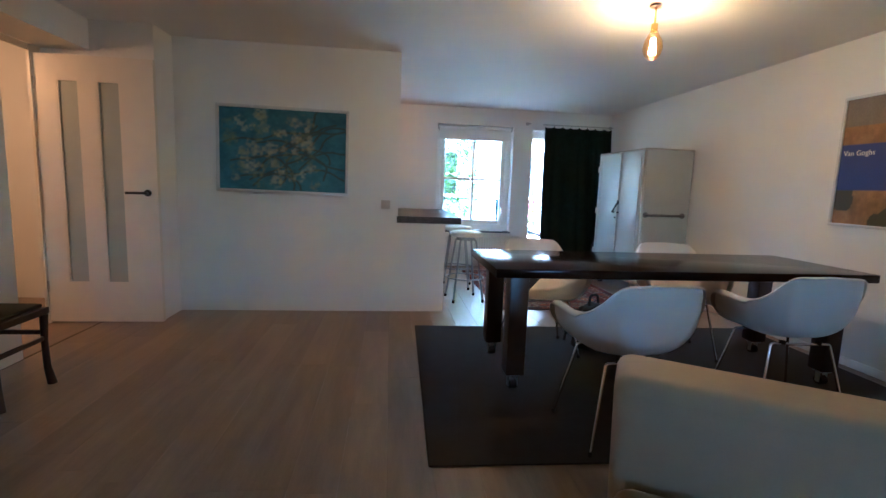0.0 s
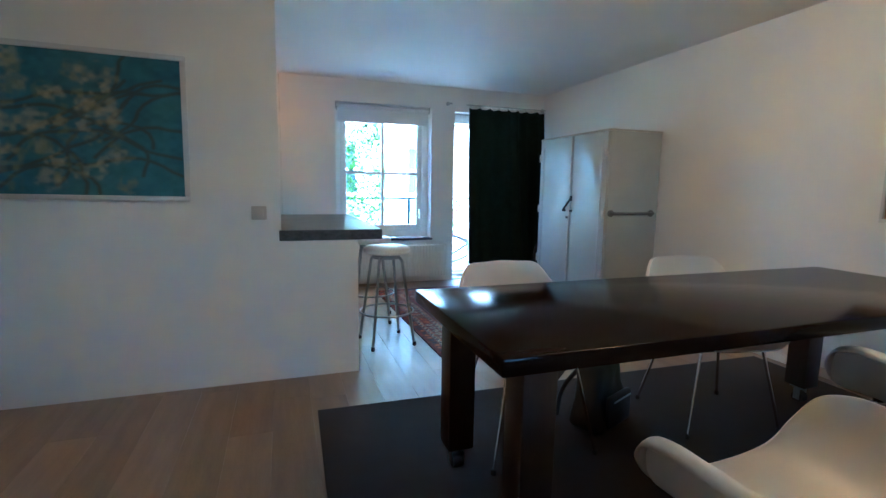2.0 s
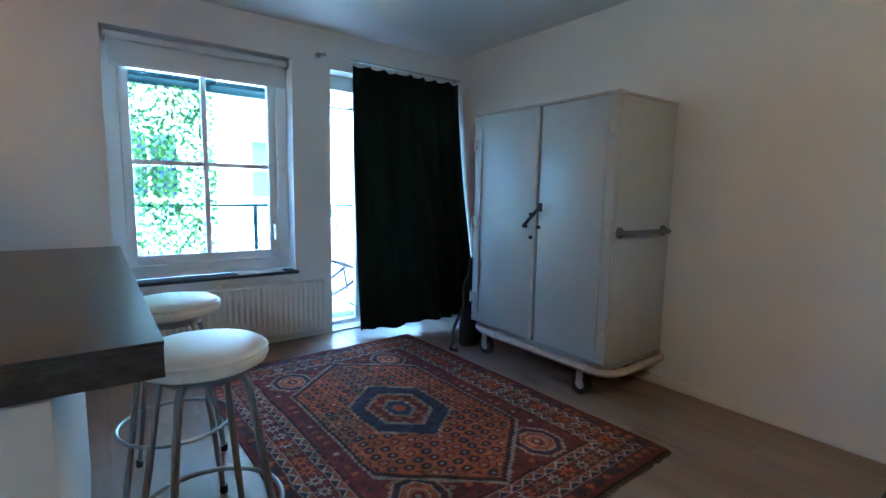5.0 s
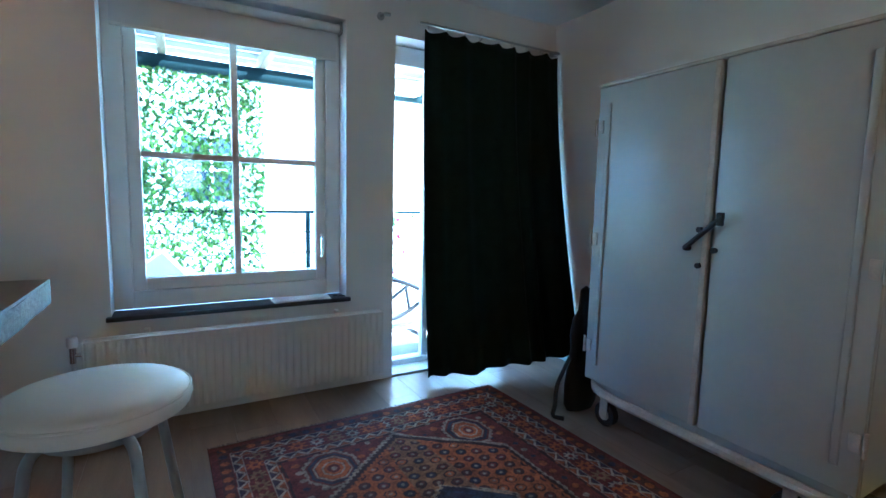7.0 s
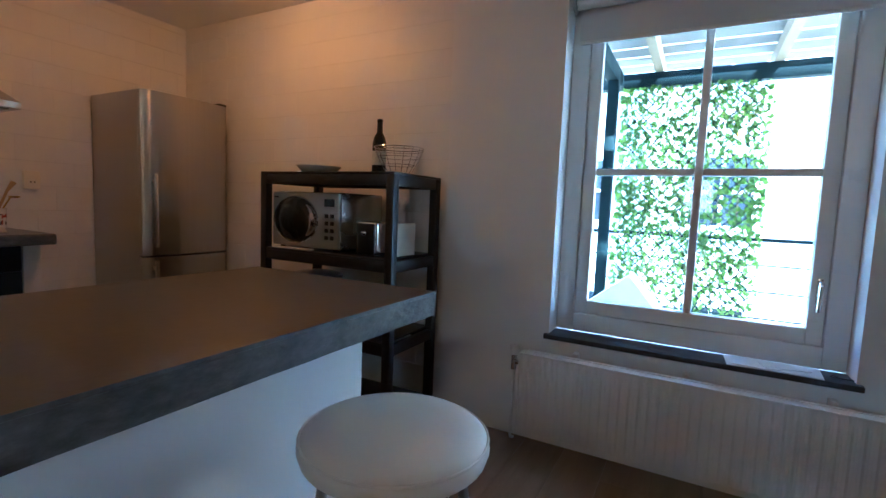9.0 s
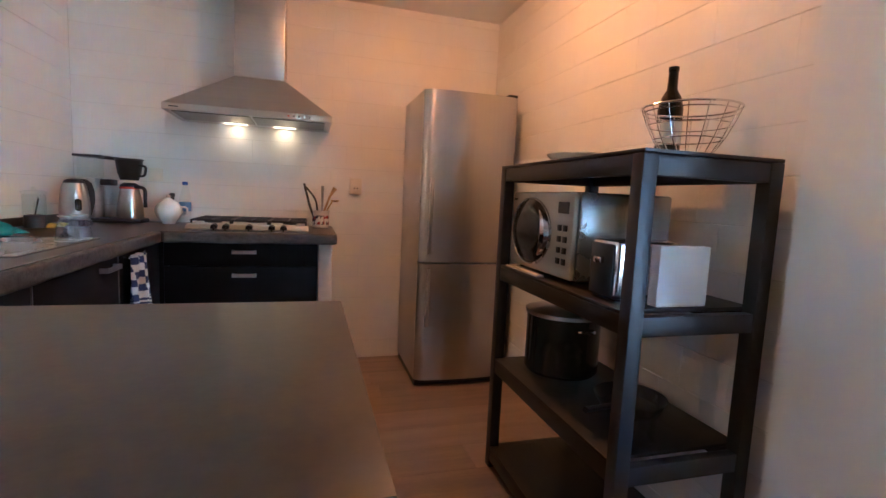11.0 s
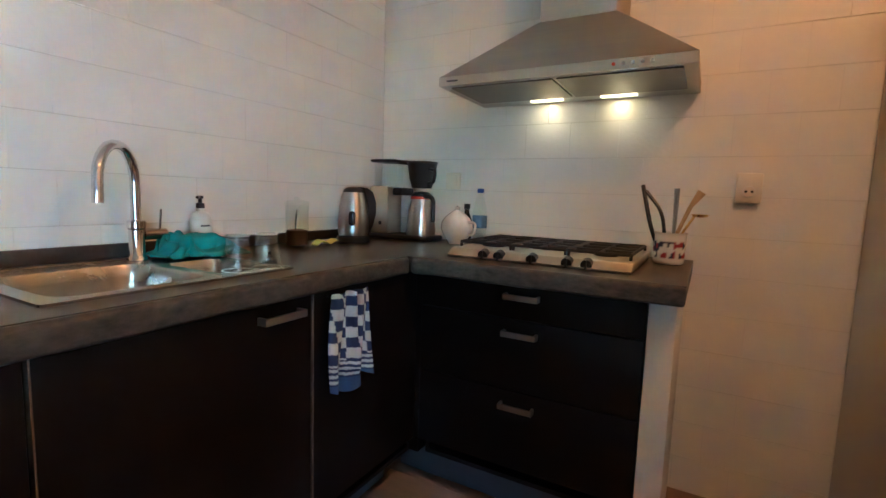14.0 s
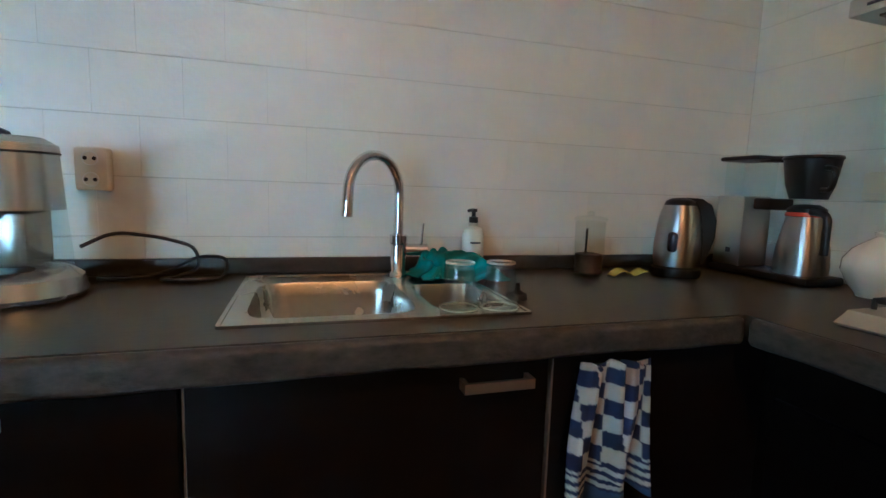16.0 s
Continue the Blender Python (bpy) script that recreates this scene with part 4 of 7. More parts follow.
bm = tube(bmesh.new(), arc([(2.95, Y0 - 0.045, 0.205), (2.65, Y0 - 0.045, 0.205), (2.65, Y1 + 0.04, 0.205), (3.25, Y1 + 0.04, 0.205), (3.25, Y0 - 0.045, 0.205), (2.95, Y0 - 0.045, 0.205)], 5), 0.022, 8)
part("bumper_rail", bm, M_CABEDGE, cab, "rounded cream bumper rail")
part("chassis", boxed(2.70, 3.22, 4.86, 5.90, 0.19, 0.234), M_CAB, cab, smooth=False)
for cx in (2.76, 3.16):
    for cy in (5.03, 5.86):
        castor = part("castor", cyl(bmesh.new(), (cx - 0.018, cy, 0.0625), (cx + 0.018, cy, 0.0625), 0.060, 24), M_RUBBER, cab, "large rubber castor wheel")
        bm = bmesh.new()
        for s in (-1, 1):
            box(bm, cx + s * 0.024 - 0.003, cx + s * 0.024 + 0.003, cy - 0.022, cy + 0.022, 0.05, 0.165)
        box(bm, cx - 0.05, cx + 0.05, cy - 0.05, cy + 0.05, 0.166, 0.189)
        cyl(bm, (cx - 0.021, cy, 0.0625), (cx + 0.021, cy, 0.0625), 0.030, 16)
        part("fork", bm, M_CABEDGE, castor)

# black case standing behind the cabinet
case = thing("instrument_case", (2.79, 6.07, 0.0), "soft black case with a strap standing beside the cabinet", "case")
bm = bmesh.new()
prof = [(0.0, 0.0), (0.09, 0.0), (0.112, 0.04), (0.115, 0.15), (0.095, 0.28), (0.085, 0.34), (0.095, 0.41), (0.08, 0.50), (0.045, 0.55), (0.036, 0.66), (0.0, 0.68)]
lathe(bm, prof, (2.79, 6.07, 0.002), 24, 0.42)
part("case_body", bm, M_LEATHERBLK, case)
part("strap", tube(bmesh.new(), arc([(2.70, 6.07, 0.30), (2.64, 6.10, 0.14), (2.60, 6.06, 0.05), (2.56, 6.04, 0.012), (2.60, 5.99, 0.012)]), 0.011, 8), M_LEATHERBLK, case)


# bar stools
def make_stool():
    s = thing("bar_stool", (0, 0, 0), "round white padded bar stool with grey steel legs", "stool", "bar stools")
    prof = [(0.0, 0.676), (0.152, 0.677), (0.166, 0.685), (0.171, 0.700), (0.167, 0.716), (0.153, 0.727), (0.09, 0.733), (0.0, 0.735)]
    seat = part("seat", lathe(bmesh.new(), prof, (0, 0, 0), 40), M_VINYL, s, "white vinyl seat pad")
    part("piping", tube(bmesh.new(), ring(0, 0, 0.716, 0.1675, 40), 0.0028, 6, True), M_VINYL, seat)
    for k in range(4):
        a = math.pi / 4 + k * math.pi / 2
        c, d = math.cos(a), math.sin(a)
        bm = tube(bmesh.new(), arc([(0.03 * c, 0.03 * d, 0.652), (0.120 * c, 0.120 * d, 0.652), (0.160 * c, 0.160 * d, 0.40), (0.225 * c, 0.225 * d, 0.010)], 6), 0.0105, 10)
        leg = part("leg", bm, M_GREYTUBE, s)
        part("foot_cap", lathe(bmesh.new(), [(0, 0), (0.013, 0), (0.0145, 0.01), (0.013, 0.03), (0, 0.03)], (0.226 * c, 0.226 * d, 0), 12), M_RUBBER, leg)
    part("foot_ring", tube(bmesh.new(), ring(0, 0, 0.245, 0.198, 40), 0.0075, 8, True), M_GREYTUBE, s)
    part("mount_plate", lathe(bmesh.new(), [(0, 0.640), (0.10, 0.640), (0.10, 0.675), (0, 0.675)], (0, 0, 0), 24), M_GREYTUBE, s)
    return s


bs = make_stool()
bs.matrix_basis = pose(0.745, 4.80, 0, 0, 0, 8)
copy_thing(bs, pose(0.745, 5.43, 0, 0, 0, -12))


# persian rug: the pattern is drawn in the wool
PW, PH = 1.54, 2.12


def persian(x, y, z):
    red, dark, navy, rust, cream, brown = (0.155, 0.024, 0.017), (0.032, 0.013, 0.013), (0.020, 0.026, 0.056), (0.42, 0.110, 0.022), (0.48, 0.38, 0.27), (0.085, 0.026, 0.018)
    maroon, blue, sand = (0.135, 0.022, 0.016), (0.024, 0.050, 0.105), (0.27, 0.15, 0.065)
    n = vnoise(x * 30, y * 30, 11)
    x0, y0 = x, y
    x = x + 0.006 * (vnoise(x0 * 9, y0 * 9, 41) - 0.5) * 2
    y = y + 0.006 * (vnoise(x0 * 9, y0 * 9, 43) - 0.5) * 2
    col = np.tile(np.array(maroon), (len(x), 1))
    dx, dy = PW / 2 - np.abs(x), PH / 2 - np.abs(y)
    d = np.minimum(dx, dy)
    side = dx < dy
    along = np.where(side, y, x)

    def put(mask, colour, w=1.0):
        nonlocal col
        col = np.where(mask[:, None], col * (1 - w) + np.array(colour) * w, col)

    tri = lambda s, p: np.abs(((s / p) % 1.0) - 0.5) * 2  # noqa: E731

    def octagon(a, b):
        return np.maximum(np.maximum(np.abs(a), np.abs(b)), (np.abs(a) + np.abs(b)) * 0.72)

    def zigzag(lo, hi, ground):
        """A stripe with a pale zigzag between two pale lines."""
        f = (d - lo) / (hi - lo)
        m = (f >= 0) & (f < 1)
        put(m, ground)
        zig = 0.16 + 0.68 * tri(along, 0.066)
        put(m & (f - zig < -0.20), navy, 0.85)
        put(m & (f - zig > 0.22), rust, 0.65)
        put(m & (np.abs(f - zig) < 0.15), cream, 0.9)
        put(m & ((f < 0.09) | (f > 0.91)), cream, 0.75)

    # borders from the edge inwards
    put(d < 0.30, red)
    put(d < 0.028, maroon)
    put((d >= 0.028) & (d < 0.072), brown)
    cell0 = ((along + 0.03) % 0.06) - 0.03
    k0 = hash2(np.floor((along + 0.03) / 0.06), np.sign(x) + 2 * np.sign(y), 8)
    put((d >= 0.03) & (d < 0.07) & (octagon(cell0, d - 0.05) < 0.017), rust, 0.9)
    put((d >= 0.03) & (d < 0.07) & (octagon(cell0, d - 0.05) < 0.017) & (k0 > 0.55), navy)
    zigzag(0.078, 0.122, brown)
    band = (d >= 0.124) & (d < 0.196)
    put(band, maroon)
    cell = ((along + 0.042) % 0.084) - 0.042
    kind = hash2(np.floor((along + 0.042) / 0.084), np.sign(x) + 3 * np.sign(y), 5)
    r8 = octagon(cell, d - 0.160)
    petal = np.hypot(cell, d - 0.160) * (1 + 0.28 * np.cos(8 * np.arctan2(cell, d - 0.160)))
    put(band & (r8 < 0.031) & (kind < 0.35), navy)
    put(band & (petal < 0.026) & (kind < 0.35), cream, 0.85)
    put(band & (petal < 0.030) & (kind >= 0.35) & (kind < 0.7), rust)
    put(band & (petal < 0.030) & (kind >= 0.7), sand)
    put(band & (r8 < 0.011), maroon)
    zigzag(0.200, 0.246, brown)
    # dark field with hooked octagons in the four corners
    fld = d >= 0.250
    put(fld & (d < 0.262), dark)
    gx, gy = np.round(x / 0.066), np.round((y + 0.033 * (gx_odd(x))) / 0.060)
    fx, fy = x - gx * 0.066, y + 0.033 * gx_odd(x) - gy * 0.060
    h = hash2(gx, gy, 3)
    small = octagon(fx, fy * 1.15) < 0.010 + 0.012 * h
    put(fld & small & (h < 0.30), navy)
    put(fld & small & (h >= 0.30) & (h < 0.48), cream, 0.7)
    put(fld & small & (h >= 0.48) & (h < 0.8), rust, 0.85)
    ax, ay = np.abs(x) - 0.335, np.abs(y) - 0.66
    ro = octagon(ax, ay * 0.85)
    hook = 0.006 * (tri(np.arctan2(ay, ax), 0.26) > 0.5)
    put(fld & (ro < 0.112 + hook), cream, 0.7)
    put(fld & (ro < 0.102), maroon)
    put(fld & (ro < 0.094) & (ro > 0.080), navy)
    put(fld & (ro < 0.076) & (ro > 0.068), cream, 0.75)
    put(fld & (ro < 0.066), rust)
    put(fld & (ro < 0.046) & (ro > 0.038), cream, 0.8)
    put(fld & (ro < 0.026), maroon)
    put(fld & (ro < 0.012), cream, 0.8)
    # long six-sided centre of orange, full of small rings
    hexa = np.maximum(np.abs(x) / 0.415, np.abs(x) * 0.82 / 0.80 + np.abs(y) / 0.80) + 0.012 * (tri(y + x, 0.036) > 0.5)
    put(hexa < 1.02, cream, 0.75)
    put(hexa < 0.995, dark)
    put(hexa < 0.955, rust)
    warm = vnoise(x * 5, y * 2.5, 17)
    put((hexa < 0.955) & (warm > 0.60), sand, 0.75)
    inside = hexa < 0.935
    ring8 = octagon(fx * 1.02, fy * 1.15)
    put(inside & (ring8 < 0.0255), dark)
    put(inside & (ring8 < 0.019) & (h < 0.25), navy)
    put(inside & (ring8 < 0.019) & (h >= 0.25) & (h < 0.5), maroon)
    put(inside & (ring8 < 0.019) & (h >= 0.5) & (h < 0.75), brown)
    put(inside & (ring8 < 0.019) & (h >= 0.75), rust)
    put(inside & (ring8 < 0.0085), cream, 0.6)
    # navy medallion with a pale stepped rim
    m = np.maximum(np.abs(x) / 0.225, (np.abs(x) * 0.80 + np.abs(y)) / 0.34) + 0.035 * (tri(x + y, 0.045) > 0.5)
    put(m < 1.04, cream, 0.6)
    put(m < 0.99, navy)
    put((m < 0.93) & (m > 0.70) & small, blue)
    put((m < 0.93) & (m > 0.86), blue, 0.7)
    put((m < 0.68) & (m > 0.62), cream, 0.75)
    put(m < 0.62, maroon)
    put((m < 0.62) & (ring8 < 0.022), rust)
    put((m < 0.36) & (m > 0.30), cream, 0.7)
    put(m < 0.30, blue)
    put(m < 0.16, rust)
    worn = vnoise(x * 3, y * 3, 21)
    knot = hash2(np.floor(x / 0.008), np.floor(y / 0.008), 31)
    rowt = vnoise(x * 1.5, y * 55, 33)
    grime = np.array((0.075, 0.035, 0.026))
    col = col * 0.72 + grime * 0.28
    return 1.2 * col * (0.30 + 0.55 * n + 0.55 * knot)[:, None] * (0.60 + 0.35 * worn + 0.25 * rowt)[:, None]


def gx_odd(x):
    """One for every second column of the rug's rings."""
    return np.round(x / 0.066) % 2


carpet = thing("persian_rug", (1.775, 5.46, 0.0), "red and navy patterned oriental rug with worn borders", "rug")
bm = sheet(bmesh.new(), 380, 520, lambda u, v: (1.775 + PW * (u - 0.5), 5.46 + PH * (v - 0.5), 0.009 + 0.0015 * math.sin(u * 21) * math.sin(v * 17)))
dye(part("wool_field", bm, M_PERSIAN, carpet), persian)
part("backing", boxed(1.775 - PW / 2, 1.775 + PW / 2, 5.46 - PH / 2, 5.46 + PH / 2, 0.0005, 0.006), M_RUG, carpet, smooth=False)
bm = bmesh.new()
rng = random.Random(3)
for side in (-1, 1):
    for k in range(170):
        x = 1.775 - PW / 2 + PW * (k + 0.5) / 170
        y = 5.46 + side * PH / 2
        tube(bm, [(x, y, 0.006), (x + rng.uniform(-0.006, 0.006), y + side * rng.uniform(0.018, 0.032), 0.002)], 0.0016, 4)
tagged(part("fringe", bm, M_RUG, carpet), kind="stuff")
carpet.matrix_basis = pose(1.775, 5.45, 0.0, 0, 0, 1.5)

# ---- kitchen ----
TOP = 0.91


def edged(ob):
    """Gives the upright faces of a slab the rougher edge surface."""
    for p in ob.data.polygons:
        p.material_index = 1 if abs(p.normal.z) < 0.6 else 0
    return ob


# bar top
bar = thing("bar_counter", (0.33, 5.05, 0.846), "thick grey-brown polished concrete bar top", "worktop")
BAR = ((0.006, 4.286), (0.609, 4.286), (0.609, 5.807), (-0.064, 5.807), (-0.064, 5.056), (0.006, 5.056))


def bar_layer(z0, z1, cuts):
    """One layer of the bar top; more cuts give a more uneven edge."""
    bm = bmesh.new()
    line = []
    for k, (x, y) in enumerate(BAR):
        nx, ny = BAR[(k + 1) % len(BAR)]
        line += [(x + (nx - x) * q / cuts, y + (ny - y) * q / cuts) for q in range(cuts)]
    rows = []
    for z in (z0, z0 * 0.67 + z1 * 0.33, z0 * 0.33 + z1 * 0.67, z1):
        rows.append([bm.verts.new((x, y, z)) for x, y in line])
    if cuts > 1:
        for row in rows:
            for v in row:
                v.co += Vector((0.0028, 0.0028, 0.0)) * noise.noise(v.co * Vector((17, 17, 40)).length / 30 + v.co * 9)
    for a, b in zip(rows, rows[1:]):
        for k in range(len(line)):
            q = (k + 1) % len(line)
            bm.faces.new((a[k], a[q], b[q], b[k]))
    bm.faces.new(rows[0][::-1])
    bm.faces.new(rows[-1])
    bmesh.ops.triangulate(bm, faces=[f for f in bm.faces if len(f.verts) > 4])
    return bm


part("rough_edge", bar_layer(0.8405, 0.8945, 40), M_CONCEDGE, bar, "rough cast concrete edge", smooth=False)
edged(part("polished_top", bar_layer(0.8948, 0.902, 1), [M_CONC, M_CONCEDGE], bar, smooth=False))


def worktop():
    """The L of concrete along sink and hob, with the sink's opening and a low upstand."""
    t = thing("worktop", (-1.1, 4.75, TOP), "grey-brown polished concrete worktop with a steel sink", "worktop")
    bm = bmesh.new()
    z0, z1 = TOP - 0.052, TOP
    sx0, sx1, sy0, sy1 = -1.165, -0.625, 4.515, 4.945
    for a in ((STOVE + 0.001, sx0, 4.431, 5.032), (sx1, 0.018, 4.431, 5.032), (sx0, sx1, 4.431, sy0), (sx0, sx1, sy1, 5.032), (STOVE + 0.001, -1.612, 5.032, 5.880)):
        box(bm, *a, z0, z1)
    bmesh.ops.remove_doubles(bm, verts=bm.verts, dist=0.0005)
    edged(part("slab", bm, [M_CONC, M_CONCEDGE], t, smooth=False))
    for a, along in (((-1.590, 0.018, 5.0325, 5.057, z0 - 0.002, z1 + 0.0006), 0), ((-1.6115, -1.588, 5.0575, 5.882, z0 - 0.002, z1 + 0.0006), 1)):
        bm = box(bmesh.new(), *a, 0.011, 4)
        bmesh.ops.subdivide_edges(bm, edges=[e for e in bm.edges if e.calc_length() > 0.5], cuts=60)
        for v in bm.verts:
            q = noise.noise(v.co * 9) * 0.0030 + noise.noise(v.co * 31) * 0.0016
            if along:
                v.co.x += q
            else:
                v.co.y += q
            if v.co.z < z0 + 0.012:
                v.co.z += 0.0035 * noise.noise(v.co * 12 + Vector((4, 4, 4)))
        part("nosing", bm, M_CONCEDGE, t, "rounded uneven concrete front edge")
    part("upstand", boxed(STOVE + 0.002, 0.016, 4.4325, 4.447, TOP + 0.0005, TOP + 0.042, r=0.003), M_CONC, t)
    return t


worktop()

# sink with a main and a small bowl
sink = thing("sink", (-0.9, 4.73, TOP), "stainless steel sink with one large and one small bowl", "sink")


def bowl(bm, x0, x1, y0, y1, depth, top=TOP + 0.004):
    """A rounded bowl below the rim."""
    cx, cy, n = (x0 + x1) / 2, (y0 + y1) / 2, 40
    rings = []
    for f, z in ((1.0, 0.0), (0.985, -0.006), (0.95, -0.03), (0.90, -depth + 0.03), (0.80, -depth), (0.0, -depth - 0.004)):
        loop = []
        for k in range(n):
            a = 2 * math.pi * k / n
            c, s = math.cos(a), math.sin(a)
            p = 0.30
            loop.append(bm.verts.new((cx + f * (x1 - x0) / 2 * math.copysign(abs(c) ** p, c), cy + f * (y1 - y0) / 2 * math.copysign(abs(s) ** p, s), top + z)))
        rings.append(loop)
    for a, b in zip(rings, rings[1:]):
        for k in range(n):
            bm.faces.new((a[k], a[(k + 1) % n], b[(k + 1) % n], b[k]))
    return bm


bm = bmesh.new()
bowl(bm, -0.965, -0.655, 4.60, 4.915, 0.15)
part("large_bowl", bm, M_SINK, sink, angle=60)
part("small_bowl", bowl(bmesh.new(), -1.150, -0.995, 4.66, 4.90, 0.10), M_SINK, sink, angle=60)
bm = bmesh.new()
for x0, x1, y0, y1, ox0, ox1 in ((-0.965, -0.655, 4.60, 4.915, -0.980, -0.620), (-1.150, -0.995, 4.66, 4.90, -1.170, -0.980)):
    cx, cy, n = (x0 + x1) / 2, (y0 + y1) / 2, 40
    oy0, oy1 = 4.505, 4.955
    inner, outer = [], []
    for k in range(n):
        a = 2 * math.pi * k / n
        c, sn = math.cos(a), math.sin(a)
        px, py = math.copysign(abs(c) ** 0.30, c), math.copysign(abs(sn) ** 0.30, sn)
        inner.append(bm.verts.new((cx + px * (x1 - x0) / 2, cy + py * (y1 - y0) / 2, TOP + 0.004)))
        m = max(abs(px), abs(py))
        qx, qy = px / m, py / m
        outer.append(bm.verts.new((ox0 + (ox1 - ox0) * (qx + 1) / 2, oy0 + (oy1 - oy0) * (qy + 1) / 2, TOP + 0.0045)))
    for k in range(n):
        q = (k + 1) % n
        bm.faces.new((inner[k], outer[k], outer[q], inner[q]))
for a in ((-1.170, -0.620, 4.503, 4.509), (-1.170, -0.620, 4.951, 4.957), (-0.625, -0.618, 4.509, 4.951), (-1.172, -1.165, 4.509, 4.951)):
    box(bm, *a, TOP + 0.0008, TOP + 0.0062)
bmesh.ops.recalc_face_normals(bm, faces=bm.faces)
part("rim", bm, M_SINK, sink, smooth=False)
bm = lathe(bmesh.new(), [(0, 0.002), (0.032, 0.002), (0.040, 0.0)], (-0.81, 4.76, TOP - 0.148), 20)
part("drain", bm, M_CHROME, sink)

# tap
tap = thing("tap", (-0.992, 4.545, TOP), "tall chrome swan-neck kitchen tap", "tap")
part("body", lathe(bmesh.new(), [(0, 0), (0.026, 0), (0.024, 0.008), (0.020, 0.014), (0.020, 0.085), (0.023, 0.088), (0.023, 0.108), (0.014, 0.112), (0, 0.112)], (-0.992, 4.545, TOP + 0.005), 20), M_CHROME, tap)
pts = [(-0.992, 4.545, TOP + 0.10), (-0.992, 4.545, TOP + 0.222)]
for k in range(13):
    a = math.pi * k / 12 * 0.94
    pts.append((-0.992 + 0.070 * (1 - math.cos(a)), 4.545 + 0.055 * (1 - math.cos(a)), TOP + 0.222 + 0.088 * math.sin(a)))
pts.append((pts[-1][0] + 0.004, pts[-1][1] + 0.004, TOP + 0.165))
part("spout", tube(bmesh.new(), pts, 0.0125, 14), M_CHROME, tap)
bm = tube(bmesh.new(), [(-1.010, 4.545, TOP + 0.075), (-1.068, 4.550, TOP + 0.075)], 0.016, 12)
cyl(bm, (-1.052, 4.550, TOP + 0.085), (-1.056, 4.552, TOP + 0.145), 0.003, 8)
part("lever", bm, M_CHROME, tap)

# teal dish cloth


def rag(u, v):
    """A cloth dropped in a heap: pleats run out from the middle of the heap."""
    a, b = u - 0.55, v - 0.35
    r, th = math.hypot(a, b), math.atan2(b, a)
    n1, n2 = noise.noise(Vector((u * 3.2, v * 2.6, 0.4))), noise.noise(Vector((u * 6.5, v * 6.0, 2.1)))
    pleat = abs(math.sin(3.0 * th + 2.2 * n1 + 0.6)) ** 0.8
    rim = min(1.0, 4 * min(u, 1 - u, v, 1 - v) + 0.10)
    z = (0.052 * math.exp(-(r / 0.42) ** 2) * (0.55 + 0.45 * pleat) + 0.034 * pleat * min(1.0, r * 2.6) + 0.014 * abs(n2)) * rim
    edge = 1 + 0.22 * math.sin(3.0 * th + 1.0) * min(1.0, r * 2)
    return (-1.115 + 0.21 * a * edge + 0.03 * n1, 4.565 + 0.155 * b * edge + 0.025 * n2, TOP + 0.009 + z)


bm = sheet(bmesh.new(), 90, 70, rag)
cloth = solid(solo("dish_cloth", bm, M_TEALCLOTH, "crumpled teal dish cloth beside the tap", "cloth", angle=80), 0.004, 1.0)

# hand soap bottle
soap = thing("soap_bottle", (-1.222, 4.475, TOP), "clear soap bottle with pale label and black pump", "bottle")
part("bottle", lathe(bmesh.new(), [(0, 0), (0.030, 0), (0.032, 0.01), (0.032, 0.105), (0.026, 0.125), (0.013, 0.132), (0.012, 0.142), (0, 0.142)], (-1.222, 4.482, TOP + 0.001), 24), M_LABEL, soap)
bm = lathe(bmesh.new(), [(0, 0), (0.013, 0), (0.013, 0.016), (0.006, 0.018), (0.006, 0.030), (0.010, 0.031), (0.010, 0.040), (0, 0.041)], (-1.222, 4.482, TOP + 0.1435), 16)
tube(bm, [(-1.222, 4.482, TOP + 0.180), (-1.20, 4.50, TOP + 0.178)], 0.0045, 8)
part("pump", bm, M_BLACK, soap, "black pump head")
bm = bmesh.new()
for k in range(9):
    a = math.radians(52 + k * 9)
    box(bm, -1.222 + 0.0325 * math.cos(a) - 0.0012, -1.222 + 0.0325 * math.cos(a) + 0.0012, 4.482 + 0.0322 * math.sin(a) - 0.0008, 4.482 + 0.0322 * math.sin(a) + 0.0012, TOP + 0.028, TOP + 0.048 + 0.010 * math.sin(k * 2.3))
part("label_stripe", bm, M_GREENINK, soap, "green print", smooth=False)
bm = bmesh.new()
for k in range(6):
    a = math.radians(62 + k * 9)
    box(bm, -1.222 + 0.0325 * math.cos(a) - 0.0022, -1.222 + 0.0325 * math.cos(a) + 0.0022, 4.482 + 0.0322 * math.sin(a) - 0.0008, 4.482 + 0.0322 * math.sin(a) + 0.0012, TOP + 0.086, TOP + 0.091)
part("label_line", bm, M_DARKINK, soap, "dark print", smooth=False)


# two drinking glasses upside down on the sink's edge
def make_tumbler():
    g = thing("drinking_glass", (0, 0, 0), "clear tumbler upside down on the sink edge", "glass", "upturned tumblers")
    part("wall", lathe(bmesh.new(), [(0.038, 0), (0.038, 0.003), (0.027, 0.090), (0, 0.092), (0, 0.080), (0.024, 0.079), (0.0355, 0.003), (0.038, 0)], (0, 0, 0), 24), M_TUMBLER, g)
    # opaque pale rings put in for the bright glints on the glass edges
    part("base_rim", tube(bmesh.new(), ring(0, 0, 0.0895, 0.0262, 24), 0.0024, 6, True), M_FROST, g)
    part("mouth_rim", tube(bmesh.new(), ring(0, 0, 0.0022, 0.0368, 24), 0.0016, 6, True), M_FROST, g)
    return g


tb = make_tumbler()
tb.matrix_basis = pose(-1.040, 4.905, TOP + 0.0055)
copy_thing(tb, pose(-1.122, 4.912, TOP + 0.0055))
